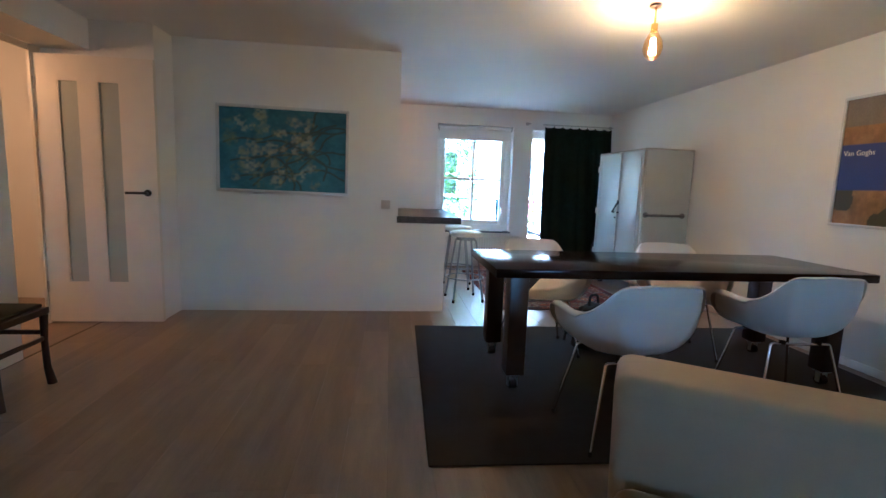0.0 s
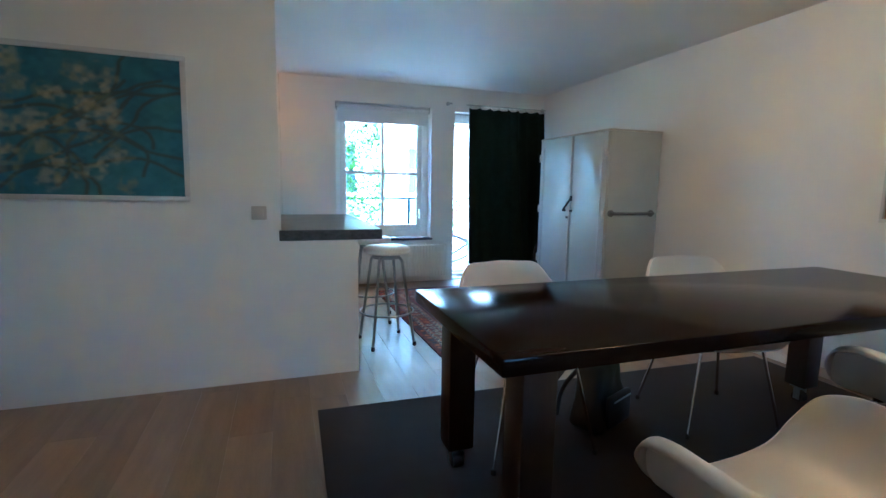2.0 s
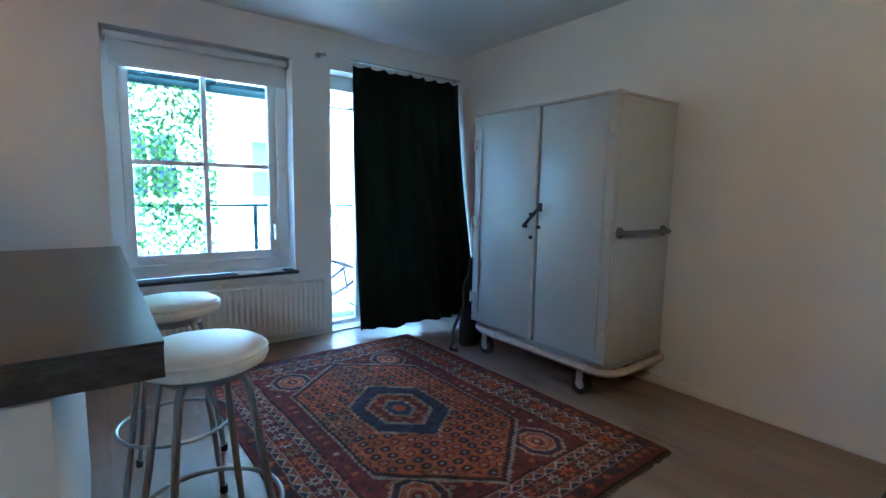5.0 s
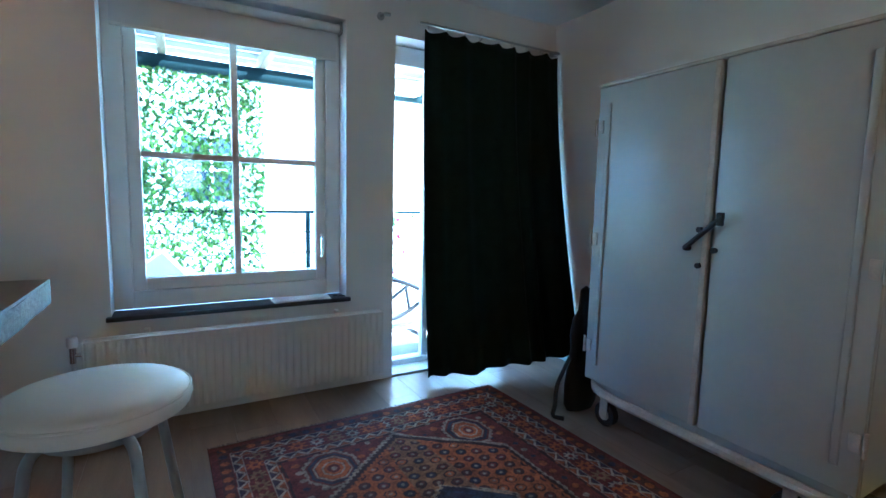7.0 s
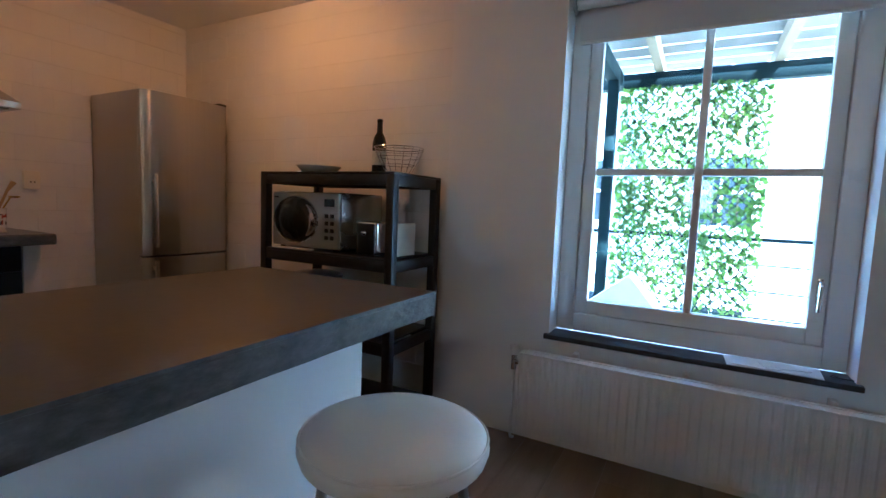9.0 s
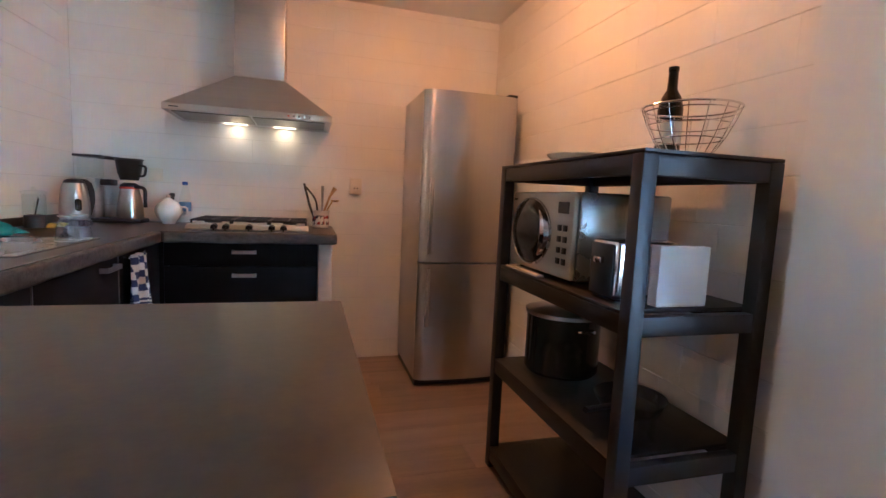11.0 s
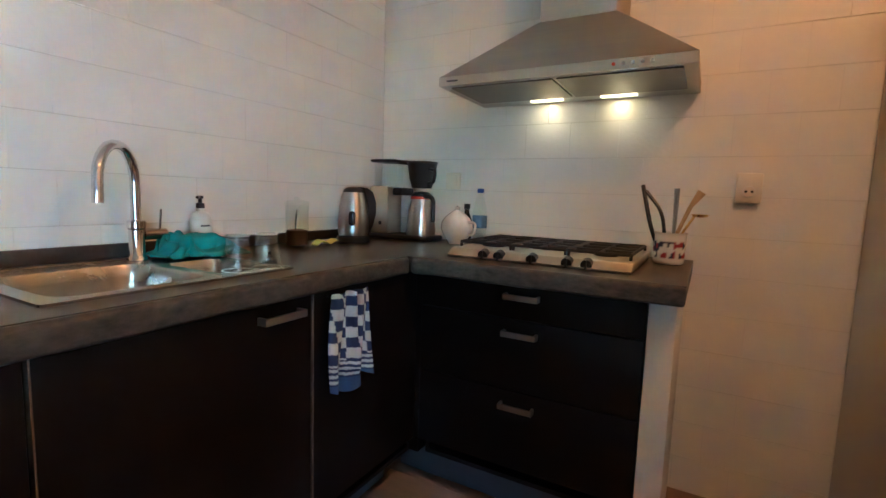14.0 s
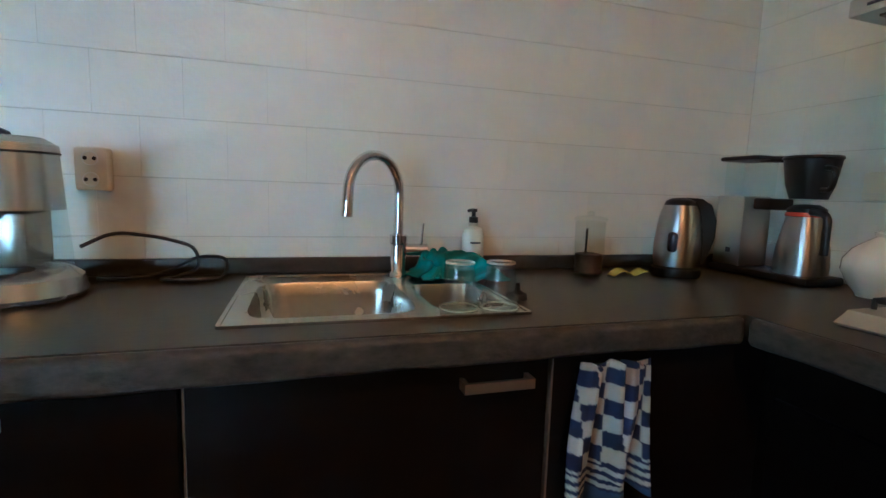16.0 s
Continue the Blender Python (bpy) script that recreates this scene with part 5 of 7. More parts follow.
bm = lathe(bmesh.new(), [(0, 0), (0.022, 0.0), (0.020, 0.012), (0.006, 0.02), (0.005, 0.035), (0, 0.036)], (-1.20, 4.83, TOP + 0.001), 14)
solo("sink_plug", bm, M_RUBBER, "black rubber sink plug on the worktop", "plug")

# sugar jar with spoon
jar = thing("glass_jar", (-1.55, 4.57, TOP), "tall clear glass jar half full of dark sugar", "jar")
part("jar_wall", lathe(bmesh.new(), [(0, 0), (0.040, 0), (0.043, 0.006), (0.043, 0.155), (0.040, 0.155), (0.040, 0.008), (0, 0.006)], (-1.55, 4.57, TOP + 0.001), 24), M_CLEAR, jar)
part("contents", lathe(bmesh.new(), [(0, 0.008), (0.0385, 0.008), (0.0385, 0.062), (0.02, 0.066), (0, 0.060)], (-1.55, 4.57, TOP + 0.001), 20), M_SYRUP, jar)
part("lid", lathe(bmesh.new(), [(0.0, 0.157), (0.046, 0.157), (0.047, 0.166), (0.03, 0.172), (0.008, 0.174), (0.010, 0.184), (0, 0.188)], (-1.55, 4.57, TOP + 0.001), 24), M_CLEAR, jar)
part("spoon", tube(bmesh.new(), [(-1.535, 4.575, TOP + 0.05), (-1.52, 4.60, TOP + 0.14)], 0.0035, 6), M_CHROME, jar)
bm = sheet(bmesh.new(), 10, 4, lambda u, v: (-1.61 - 0.10 * u, 4.58 + 0.02 * u + 0.035 * v, TOP + 0.003 + 0.022 * abs(math.sin(u * 5)) * (1 - 0.3 * v)))
solid(solo("paper_sachet", bm, M_YELLOW, "crumpled yellow-green paper sachet on the worktop", "sachet"), 0.0012, 1.0)

# kettle
kettle = thing("kettle", (-1.83, 4.60, TOP), "brushed steel kettle with black handle and base", "kettle")
KX, KY = -1.825, 4.61
part("base", lathe(bmesh.new(), [(0, 0), (0.066, 0), (0.070, 0.008), (0.068, 0.024), (0.060, 0.030), (0, 0.030)], (KX, KY, TOP + 0.001), 28), M_BLACK, kettle)
part("body", lathe(bmesh.new(), [(0, 0.031), (0.060, 0.031), (0.064, 0.05), (0.064, 0.09), (0.060, 0.14), (0.052, 0.19), (0.042, 0.215), (0, 0.216)], (KX, KY, TOP + 0.001), 32), M_STEEL, kettle)
part("lid", lathe(bmesh.new(), [(0.045, 0.210), (0.040, 0.222), (0.026, 0.230), (0, 0.233)], (KX, KY, TOP + 0.001), 28), M_BLACK, kettle)
bm = bmesh.new()
grip = ((0.010, 0.234), (0.052, 0.232), (0.080, 0.214), (0.096, 0.170), (0.096, 0.120), (0.082, 0.070), (0.066, 0.040), (0.058, 0.040), (0.060, 0.080), (0.058, 0.130), (0.050, 0.190), (0.038, 0.216))
w = Vector((0.42, 0.9, 0.0)).normalized() * 0.021
sides = [[bm.verts.new(Vector((KX - 0.9 * r, KY + 0.42 * r, TOP + z)) + w * s) for r, z in grip] for s in (-1, 1)]
for k in range(len(grip)):
    q = (k + 1) % len(grip)
    bm.faces.new((sides[0][k], sides[0][q], sides[1][q], sides[1][k]))
bm.faces.new(sides[0][::-1])
bm.faces.new(sides[1])
part("grip", bm, M_BLACK, kettle, smooth=False)
part("water_gauge", boxed(KX + 0.038, KX + 0.062, KY + 0.020, KY + 0.050, TOP + 0.075, TOP + 0.135, r=0.012, seg=3), M_DISPLAY, kettle)

# filter coffee maker
cm = thing("coffee_maker", (-2.13, 4.72, TOP), "steel filter coffee maker with black basket and thermos jug", "coffee maker")
CX, CY = -2.135, 4.578
part("foot", boxed(CX - 0.075, CX + 0.075, CY - 0.075, CY + 0.250, TOP + 0.001, TOP + 0.024, r=0.008), M_BLACK, cm)
part("tower", boxed(CX - 0.050, CX + 0.065, CY - 0.070, CY + 0.030, TOP + 0.0245, TOP + 0.245, r=0.006), M_HANDLE, cm, "bright steel tower")
part("water_tank", boxed(CX - 0.055, CX + 0.055, CY - 0.060, CY + 0.035, TOP + 0.246, TOP + 0.355, r=0.006), M_CLEAR, cm)
part("tank_lid", boxed(CX - 0.066, CX + 0.066, CY - 0.075, CY + 0.060, TOP + 0.356, TOP + 0.370, r=0.006), M_BLACK, cm)
part("water_arm", tube(bmesh.new(), [(CX, CY + 0.02, TOP + 0.362), (CX, CY + 0.17, TOP + 0.352)], 0.010, 8), M_BLACK, cm)
part("arm_block", boxed(CX - 0.05, CX + 0.05, CY + 0.046, CY + 0.10, TOP + 0.205, TOP + 0.240, r=0.006), M_BLACK, cm)
bk = part("filter_basket", lathe(bmesh.new(), [(0, 0.240), (0.045, 0.240), (0.058, 0.28), (0.068, 0.350), (0.072, 0.353), (0.070, 0.360), (0, 0.362)], (CX, CY + 0.175, TOP), 28), M_BLACK, cm)
part("basket_handle", tube(bmesh.new(), arc([(CX + 0.03, CY + 0.235, TOP + 0.325), (CX + 0.05, CY + 0.275, TOP + 0.32), (CX + 0.045, CY + 0.265, TOP + 0.265), (CX + 0.025, CY + 0.225, TOP + 0.265)]), 0.007, 8), M_BLACK, bk)
jug = part("jug", lathe(bmesh.new(), [(0, 0.025), (0.066, 0.025), (0.068, 0.045), (0.064, 0.10), (0.048, 0.185), (0.046, 0.195), (0, 0.196)], (CX, CY + 0.175, TOP), 28), M_STEEL, cm)
part("jug_lid", lathe(bmesh.new(), [(0.047, 0.197), (0.048, 0.212), (0.03, 0.224), (0, 0.226)], (CX, CY + 0.175, TOP), 24), M_BLACK, jug)
part("jug_collar", lathe(bmesh.new(), [(0.0485, 0.190), (0.0505, 0.192), (0.0500, 0.200), (0.048, 0.202)], (CX, CY + 0.175, TOP), 24), M_ORANGE, jug, "red collar ring")
part("jug_handle", tube(bmesh.new(), arc([(CX + 0.03, CY + 0.21, TOP + 0.205), (CX + 0.045, CY + 0.265, TOP + 0.20), (CX + 0.045, CY + 0.265, TOP + 0.09)]), 0.010, 10), M_BLACK, jug)
part("badge", boxed(CX + 0.0655, CX + 0.067, CY - 0.02, CY - 0.004, TOP + 0.065, TOP + 0.081), M_DARKINK, cm, smooth=False)

# teapot / sugar pot
pot = thing("china_teapot", (-2.11, 4.955, TOP), "white fluted porcelain lidded pot", "teapot")
bm = bmesh.new()
prof = [(0.0, 0.0), (0.034, 0.0), (0.038, 0.010), (0.054, 0.030), (0.070, 0.065), (0.068, 0.092), (0.052, 0.118), (0.038, 0.130), (0.020, 0.142), (0.008, 0.150), (0.012, 0.160), (0.0, 0.168)]
lathe(bm, prof, (-2.11, 4.955, TOP + 0.001), 40)
for v in bm.verts:
    a = math.atan2(v.co.y - 4.955, v.co.x + 2.11)
    k = 1 + 0.025 * math.cos(10 * a)
    v.co.x, v.co.y = -2.11 + (v.co.x + 2.11) * k, 4.955 + (v.co.y - 4.955) * k
body = part("pot_body", bm, M_PORC, pot, angle=70)
part("pot_handle", tube(bmesh.new(), arc([(-2.09, 5.020, TOP + 0.10), (-2.08, 5.060, TOP + 0.10), (-2.08, 5.055, TOP + 0.05), (-2.09, 5.025, TOP + 0.045)]), 0.006, 8), M_PORC, body)

# bottles behind the hob
wb = thing("water_bottle", (-2.20, 5.05, TOP), "clear plastic water bottle with blue cap", "bottle")
part("bottle", lathe(bmesh.new(), [(0, 0), (0.030, 0), (0.032, 0.01), (0.031, 0.15), (0.020, 0.20), (0.012, 0.215), (0.012, 0.225), (0, 0.225)], (-2.205, 5.02, TOP + 0.001), 20), M_CLEAR, wb)
part("cap", lathe(bmesh.new(), [(0, 0.226), (0.015, 0.226), (0.015, 0.245), (0, 0.246)], (-2.205, 5.02, TOP + 0.001), 16), M_BLUECAP, wb, "blue screw cap")
part("label_band", lathe(bmesh.new(), [(0.0328, 0.07), (0.0330, 0.125)], (-2.205, 5.02, TOP + 0.001), 20), M_BLUELABEL, wb, "blue paper band")
sb = thing("sauce_bottle", (-2.215, 4.975, TOP), "small dark bottle with black cap", "bottle")
part("bottle", lathe(bmesh.new(), [(0, 0), (0.022, 0), (0.024, 0.01), (0.024, 0.10), (0.012, 0.135), (0.011, 0.15), (0, 0.15)], (-2.225, 4.945, TOP + 0.001), 16), M_GREENGL, sb)
part("cap", lathe(bmesh.new(), [(0, 0.151), (0.014, 0.151), (0.014, 0.175), (0, 0.176)], (-2.225, 4.945, TOP + 0.001), 14), M_BLACK, sb)

# gas hob
hob = thing("gas_hob", (-1.95, 5.43, TOP), "pale steel five-burner gas hob with black pan supports", "hob")
HX0, HX1, HY0, HY1 = -2.185, -1.715, 5.125, 5.735
bm = boxed(HX0, HX1, HY0, HY1, TOP + 0.001, TOP + 0.030, r=0.006)
for v in bm.verts:
    if v.co.z > TOP + 0.018 and v.co.x > -1.80:
        v.co.x -= 0.030
part("tray", bm, M_HOBSTEEL, hob, "pale satin steel tray")
for k, y in enumerate((5.262, 5.318, 5.432, 5.545, 5.605)):
    bm = tube(bmesh.new(), [(-1.742, y, TOP + 0.020), (-1.716, y, TOP + 0.014)], 0.017, 18)
    box(bm, -1.718, -1.708, y - 0.003, y + 0.003, TOP + 0.002, TOP + 0.030)
    part("knob", bm, M_BLACK, hob, "black turning knob")
for bx, by, r in ((-2.09, 5.23, 0.030), (-1.89, 5.23, 0.036), (-1.99, 5.43, 0.048), (-2.09, 5.63, 0.036), (-1.89, 5.63, 0.030)):
    part("burner", lathe(bmesh.new(), [(0, 0.013), (r, 0.013), (r, 0.007), (r + 0.008, 0.005), (r + 0.008, 0.0)][::-1], (bx, by, TOP + 0.0305), 20), M_IRON, hob)
for y0, y1 in ((5.140, 5.330), (5.340, 5.520), (5.530, 5.720)):
    bm = bmesh.new()
    x0, x1, z = -2.165, -1.800, TOP + 0.047
    pts = [(x0, y0, z), (x1, y0, z), (x1, y1, z), (x0, y1, z)]
    tube(bm, pts, 0.0055, 6, True)
    for x in (-2.09, -1.99, -1.89):
        tube(bm, [(x, y0, z), (x, y1, z)], 0.005, 6)
    tube(bm, [(x0, (y0 + y1) / 2, z), (x1, (y0 + y1) / 2, z)], 0.005, 6)
    for p in pts:
        tube(bm, [p, (p[0], p[1], TOP + 0.0295)], 0.005, 6)
    part("pan_support", bm, M_IRON, hob, "black cast-iron pan support")

# utensil crock
crock = thing("utensil_crock", (-2.12, 5.815, TOP), "white printed crock full of kitchen utensils", "crock")
QX, QY = -2.085, 5.805
bm = lathe(bmesh.new(), [(0, 0), (0.046, 0), (0.050, 0.006), (0.052, 0.10), (0.055, 0.108), (0.049, 0.108), (0.046, 0.02), (0, 0.018)], (QX, QY, TOP + 0.001), 48)
bmesh.ops.subdivide_edges(bm, edges=[e for e in bm.edges if abs(e.verts[0].co.z - e.verts[1].co.z) > 0.05], cuts=14)
off = (QX + 2.12, QY - 5.815)


def crock_print(x, y, z):
    a = np.arctan2(y - off[1], x - off[0])
    m = (np.abs(z - 0.052) < 0.028) & (vnoise(a * 5 + 40, z * 60 + 9, 8) > 0.55)
    c = np.tile(np.array((0.72, 0.70, 0.66)), (len(x), 1))
    tone = np.where((vnoise(a * 4, z * 30, 2) > 0.5)[:, None], np.array((0.35, 0.05, 0.05)), np.array((0.05, 0.05, 0.08)))
    return np.where(m[:, None], tone, c)


dye(part("crock_body", bm, M_CUPPRINT, crock), crock_print)
part("ladle", tube(bmesh.new(), arc([(QX, QY - 0.01, TOP + 0.04), (QX + 0.01, QY - 0.03, TOP + 0.18), (QX - 0.01, QY - 0.09, TOP + 0.25)]), 0.006, 8), M_BLACK, crock, "black serving fork")
part("slotted_spoon", tube(bmesh.new(), arc([(QX + 0.01, QY - 0.03, TOP + 0.04), (QX + 0.02, QY - 0.065, TOP + 0.13), (QX + 0.0, QY - 0.10, TOP + 0.27)]), 0.007, 8), M_BLACK, crock)
bm = tube(bmesh.new(), [(QX, QY, TOP + 0.05), (QX + 0.01, QY + 0.055, TOP + 0.20), (QX + 0.01, QY + 0.085, TOP + 0.25)], [0.006, 0.007, 0.014], 8)
part("wooden_spoon", bm, M_WOODSPOON, crock, "pale wooden spoon")
part("spatula", tube(bmesh.new(), [(QX - 0.01, QY + 0.01, TOP + 0.05), (QX + 0.005, QY + 0.01, TOP + 0.26)], [0.005, 0.009], 8), M_GREYTUBE, crock)
bm = tube(bmesh.new(), [(QX + 0.01, QY + 0.01, TOP + 0.06), (QX + 0.01, QY + 0.07, TOP + 0.17)], 0.004, 8)
lathe(bm, [(0.0, -0.012), (0.022, -0.008), (0.028, 0.0), (0.024, -0.002), (0.0, -0.006)], (QX + 0.01, QY + 0.085, TOP + 0.175), 14)
part("brass_spoon", bm, M_BRASS, crock, "brass ladle spoon")

# cooker hood
hood = thing("cooker_hood", (-2.05, 5.425, 1.48), "stainless steel pyramid cooker hood with two lamps", "cooker hood")
A = ((-1.845, 4.997), (-1.845, 5.853), (STOVE + 0.001, 5.853), (STOVE + 0.001, 4.997))
B = ((-1.995, 5.322), (-1.995, 5.592), (STOVE + 0.001, 5.592), (STOVE + 0.001, 5.322))
bm = bmesh.new()
va = [bm.verts.new((x, y, 1.556)) for x, y in A]
vb = [bm.verts.new((x, y, 1.755)) for x, y in B]
for k in range(4):
    bm.faces.new((va[k], va[(k + 1) % 4], vb[(k + 1) % 4], vb[k]))
bm.faces.new(va[::-1])
bm.faces.new(vb)
part("canopy", bm, M_STEELH, hood, smooth=False)
part("chimney", boxed(STOVE + 0.001, -1.997, 5.324, 5.590, 1.756, CEIL - 0.001, r=0.004), M_STEELH, hood)
bm = bmesh.new()
front = [(-1.845, 1.555), (-1.845, 1.524), (-2.262, 1.519), (-2.262, 1.555)]
L = [bm.verts.new((x, 4.997, z)) for x, z in front]
R = [bm.verts.new((x, 5.853, z)) for x, z in front]
for k in range(4):
    bm.faces.new((L[k], R[k], R[(k + 1) % 4], L[(k + 1) % 4]))
bm.faces.new(L)
bm.faces.new(R[::-1])
part("canopy_rim", bm, M_STEELH, hood, smooth=False)
for y0, y1 in ((5.035, 5.418), (5.432, 5.815)):
    bm = bmesh.new()
    q = [bm.verts.new(p) for p in ((-1.875, y0, 1.527), (-1.875, y1, 1.527), (-2.15, y1, 1.525), (-2.15, y0, 1.525), (-1.875, y0, 1.519), (-1.875, y1, 1.519), (-2.15, y1, 1.514), (-2.15, y0, 1.514))]
    for f in ((4, 5, 6, 7), (0, 1, 5, 4), (1, 2, 6, 5), (2, 3, 7, 6), (3, 0, 4, 7)):
        bm.faces.new([q[i] for i in f])
    part("grease_filter", bm, M_FILTER, hood, "perforated metal grease filter", smooth=False)
for y in (5.305, 5.583):
    part("lamp", boxed(-2.202, -2.178, y - 0.065, y + 0.065, 1.5135, 1.5185), M_HOODLAMP, hood, "lit hood lamp", smooth=False)
for k in range(5):
    part("button", cyl(bmesh.new(), (-1.8455, 5.62 + 0.028 * k, 1.540), (-1.8395, 5.62 + 0.028 * k, 1.540), 0.0055, 12), M_ORANGE if k == 0 else M_CHROME, hood)
part("badge", boxed(-1.8449, -1.8435, 5.03, 5.075, 1.537, 1.543), M_DARKINK, hood, smooth=False)

# base cabinets


def handle(bm, p, q, out):
    """A flat bow handle between two points, standing off along out."""
    p, q, out = Vector(p), Vector(q), Vector(out)
    up = Vector((0, 0, 1))
    d = (q - p).normalized()

    def bar(a, b, w, dep):
        c = [a - up * w, a + up * w, b + up * w, b - up * w]
        v = [bm.verts.new(x) for x in c] + [bm.verts.new(x + dep) for x in c]
        for f in ((0, 1, 2, 3), (7, 6, 5, 4), (0, 4, 5, 1), (1, 5, 6, 2), (2, 6, 7, 3), (3, 7, 4, 0)):
            bm.faces.new([v[i] for i in f])

    bar(p + out * 0.024, q + out * 0.024, 0.009, out * 0.006)
    bar(p, p + d * 0.008, 0.009, out * 0.024)
    bar(q - d * 0.008, q, 0.009, out * 0.024)
    return bm


FY, FX = 5.010, -1.715
for x0, x1, handled, lab in ((-0.576, 0.010, 1, "black-brown base cabinet with steel bow handle"), (-1.184, -0.582, 1, "black-brown sink cabinet with steel bow handle"), (-1.713, -1.190, 0, "black-brown corner cabinet with a hook for the towel")):
    c = thing("base_cabinet", ((x0 + x1) / 2, 4.72, 0.0), lab, "cabinet", "kitchen base cabinets")
    bm = bmesh.new()
    for a in ((x0, x0 + 0.016, 4.46, FY - 0.019, 0.151, 0.70), (x1 - 0.016, x1, 4.46, FY - 0.019, 0.151, 0.70), (x0 + 0.016, x1 - 0.016, 4.46, FY - 0.019, 0.151, 0.167), (x0 + 0.016, x1 - 0.016, 4.46, 4.47, 0.167, 0.70)):
        box(bm, *a)
    part("body", bm, M_FRONT, c, smooth=False)
    dr = part("door", boxed(x0 + 0.002, x1 - 0.002, FY - 0.018, FY, 0.205, 0.856, r=0.002), M_FRONT, c)
    part("edge_band", boxed(x1 - 0.0018, x1 + 0.0012, FY - 0.018, FY + 0.0006, 0.206, 0.855), M_EDGEBAND, dr, "pale worn door edge", smooth=False)
    if handled:
        hx = -1.075 if x0 < -1 else -0.30
        part("handle", handle(bmesh.new(), (hx - 0.065, FY, 0.810), (hx + 0.065, FY, 0.810), (0, 1, 0)), M_HANDLE, dr, "flat steel bow handle", smooth=False)
    else:
        bm = bmesh.new()
        for hx in (-1.245, -1.375):
            cyl(bm, (hx, FY, 0.828), (hx, FY + 0.020, 0.828), 0.006, 10)
        tube(bm, [(-1.235, FY + 0.018, 0.828), (-1.385, FY + 0.018, 0.828)], 0.005, 8)
        part("towel_bar", bm, M_CHROME, dr)
    part("plinth", boxed(x0, x1, 4.86, 4.875, 0.0, 0.150), M_PLINTH, c, smooth=False)

dc = thing("drawer_cabinet", (-1.97, 5.4, 0.0), "black-brown three-drawer cabinet with steel bow handles", "cabinet")
bm = bmesh.new()
for a in ((-2.25, FX - 0.019, 5.051, 5.067, 0.151, 0.855), (-2.25, FX - 0.019, 5.768, 5.784, 0.151, 0.855), (-2.25, FX - 0.019, 5.067, 5.768, 0.151, 0.167), (-2.25, -2.24, 5.067, 5.768, 0.167, 0.855)):
    box(bm, *a)
part("body", bm, M_FRONT, dc, smooth=False)
for z0, z1, hz in ((0.724, 0.856, 0.800), (0.480, 0.720, 0.676), (0.205, 0.476, 0.427)):
    d = part("drawer_front", boxed(FX - 0.018, FX, 5.030, 5.783, z0, z1, r=0.002), M_FRONT, dc)
    part("handle", handle(bmesh.new(), (FX, 5.352, hz), (FX, 5.470, hz), (1, 0, 0)), M_HANDLE, d, "flat steel bow handle", smooth=False)
part("plinth", boxed(-1.845, -1.83, 4.876, 5.784, 0.0, 0.150), M_PLINTH, dc, smooth=False)
part("corner_post", boxed(-1.80, -1.7155, 4.90, 5.029, 0.151, 0.856), M_FRONT, dc, smooth=False)
solo("end_panel", boxed(-2.262, -1.715, 5.788, 5.862, 0.0, 0.857, r=0.004), M_PANEL, "whitewashed upright end panel under the worktop", "panel")

# checked tea towel
towel = thing("tea_towel", (-1.31, 5.035, 0.56), "blue and white checked tea towel hanging from the cabinet", "towel")


def hang(u, v, x0, w, z0, yb, seed):
    pinch = 0.80 - 0.25 * v + 0.12 * (1 - v) ** 2
    x = x0 + w * (u - 0.5) * pinch + 0.008 * math.sin(3 * v + seed)
    fold = 0.020 * math.sin(u * 8.5 + seed + 1.4 * v) * (1.15 - 0.6 * v) + 0.004 * math.sin(u * 21 + seed * 3)
    droop = 0.022 * math.sin(u * 3.1 + seed) * (1 - v)
    return (x, yb + fold + 0.010, z0 + (0.838 - z0) * v - droop + 0.006 * math.sin(u * 8.5 + seed) * v)


def checks(x, y, z):
    cx, cz = np.floor(x / 0.028), np.floor(z / 0.030)
    blue, white = np.array((0.012, 0.026, 0.085)), np.array((0.44, 0.46, 0.48))
    c = np.where((((cx + cz) % 2) == 0)[:, None], blue, white)
    low = z < 0.085
    bars = (np.floor(z / 0.008) % 2) == 0
    c = np.where((low & (z > 0.035))[:, None], np.where(bars[:, None], blue, white), c)
    return np.where((z <= 0.035)[:, None], np.array((0.030, 0.065, 0.17)), c)


for n, (x0, w, z0, yb, seed) in enumerate(((-1.268, 0.135, 0.572, FY + 0.026, 0.3), (-1.330, 0.120, 0.600, FY + 0.032, 2.0))):
    bm = sheet(bmesh.new(), 50, 110, lambda u, v: hang(u, v, x0, w, z0, yb, seed))
    f = part("cloth_fold", bm, M_TOWEL, towel, "", True, 80)
    dye(f, checks)
    solid(f, 0.004)

# floor mat
bm = boxed(-1.55, -0.55, 5.04, 5.59, 0.0005, 0.008, r=0.003)
solo("floor_mat", bm, M_MAT, "plain grey mat on the kitchen floor", "mat")

# fridge-freezer
fr = thing("fridge_freezer", (-1.97, 6.64, 0.0), "tall stainless steel fridge-freezer with bar handles", "fridge")
part("body", boxed(STOVE + 0.012, -1.735, 6.352, 6.915, 0.035, 1.735, r=0.006), M_STEEL, fr)


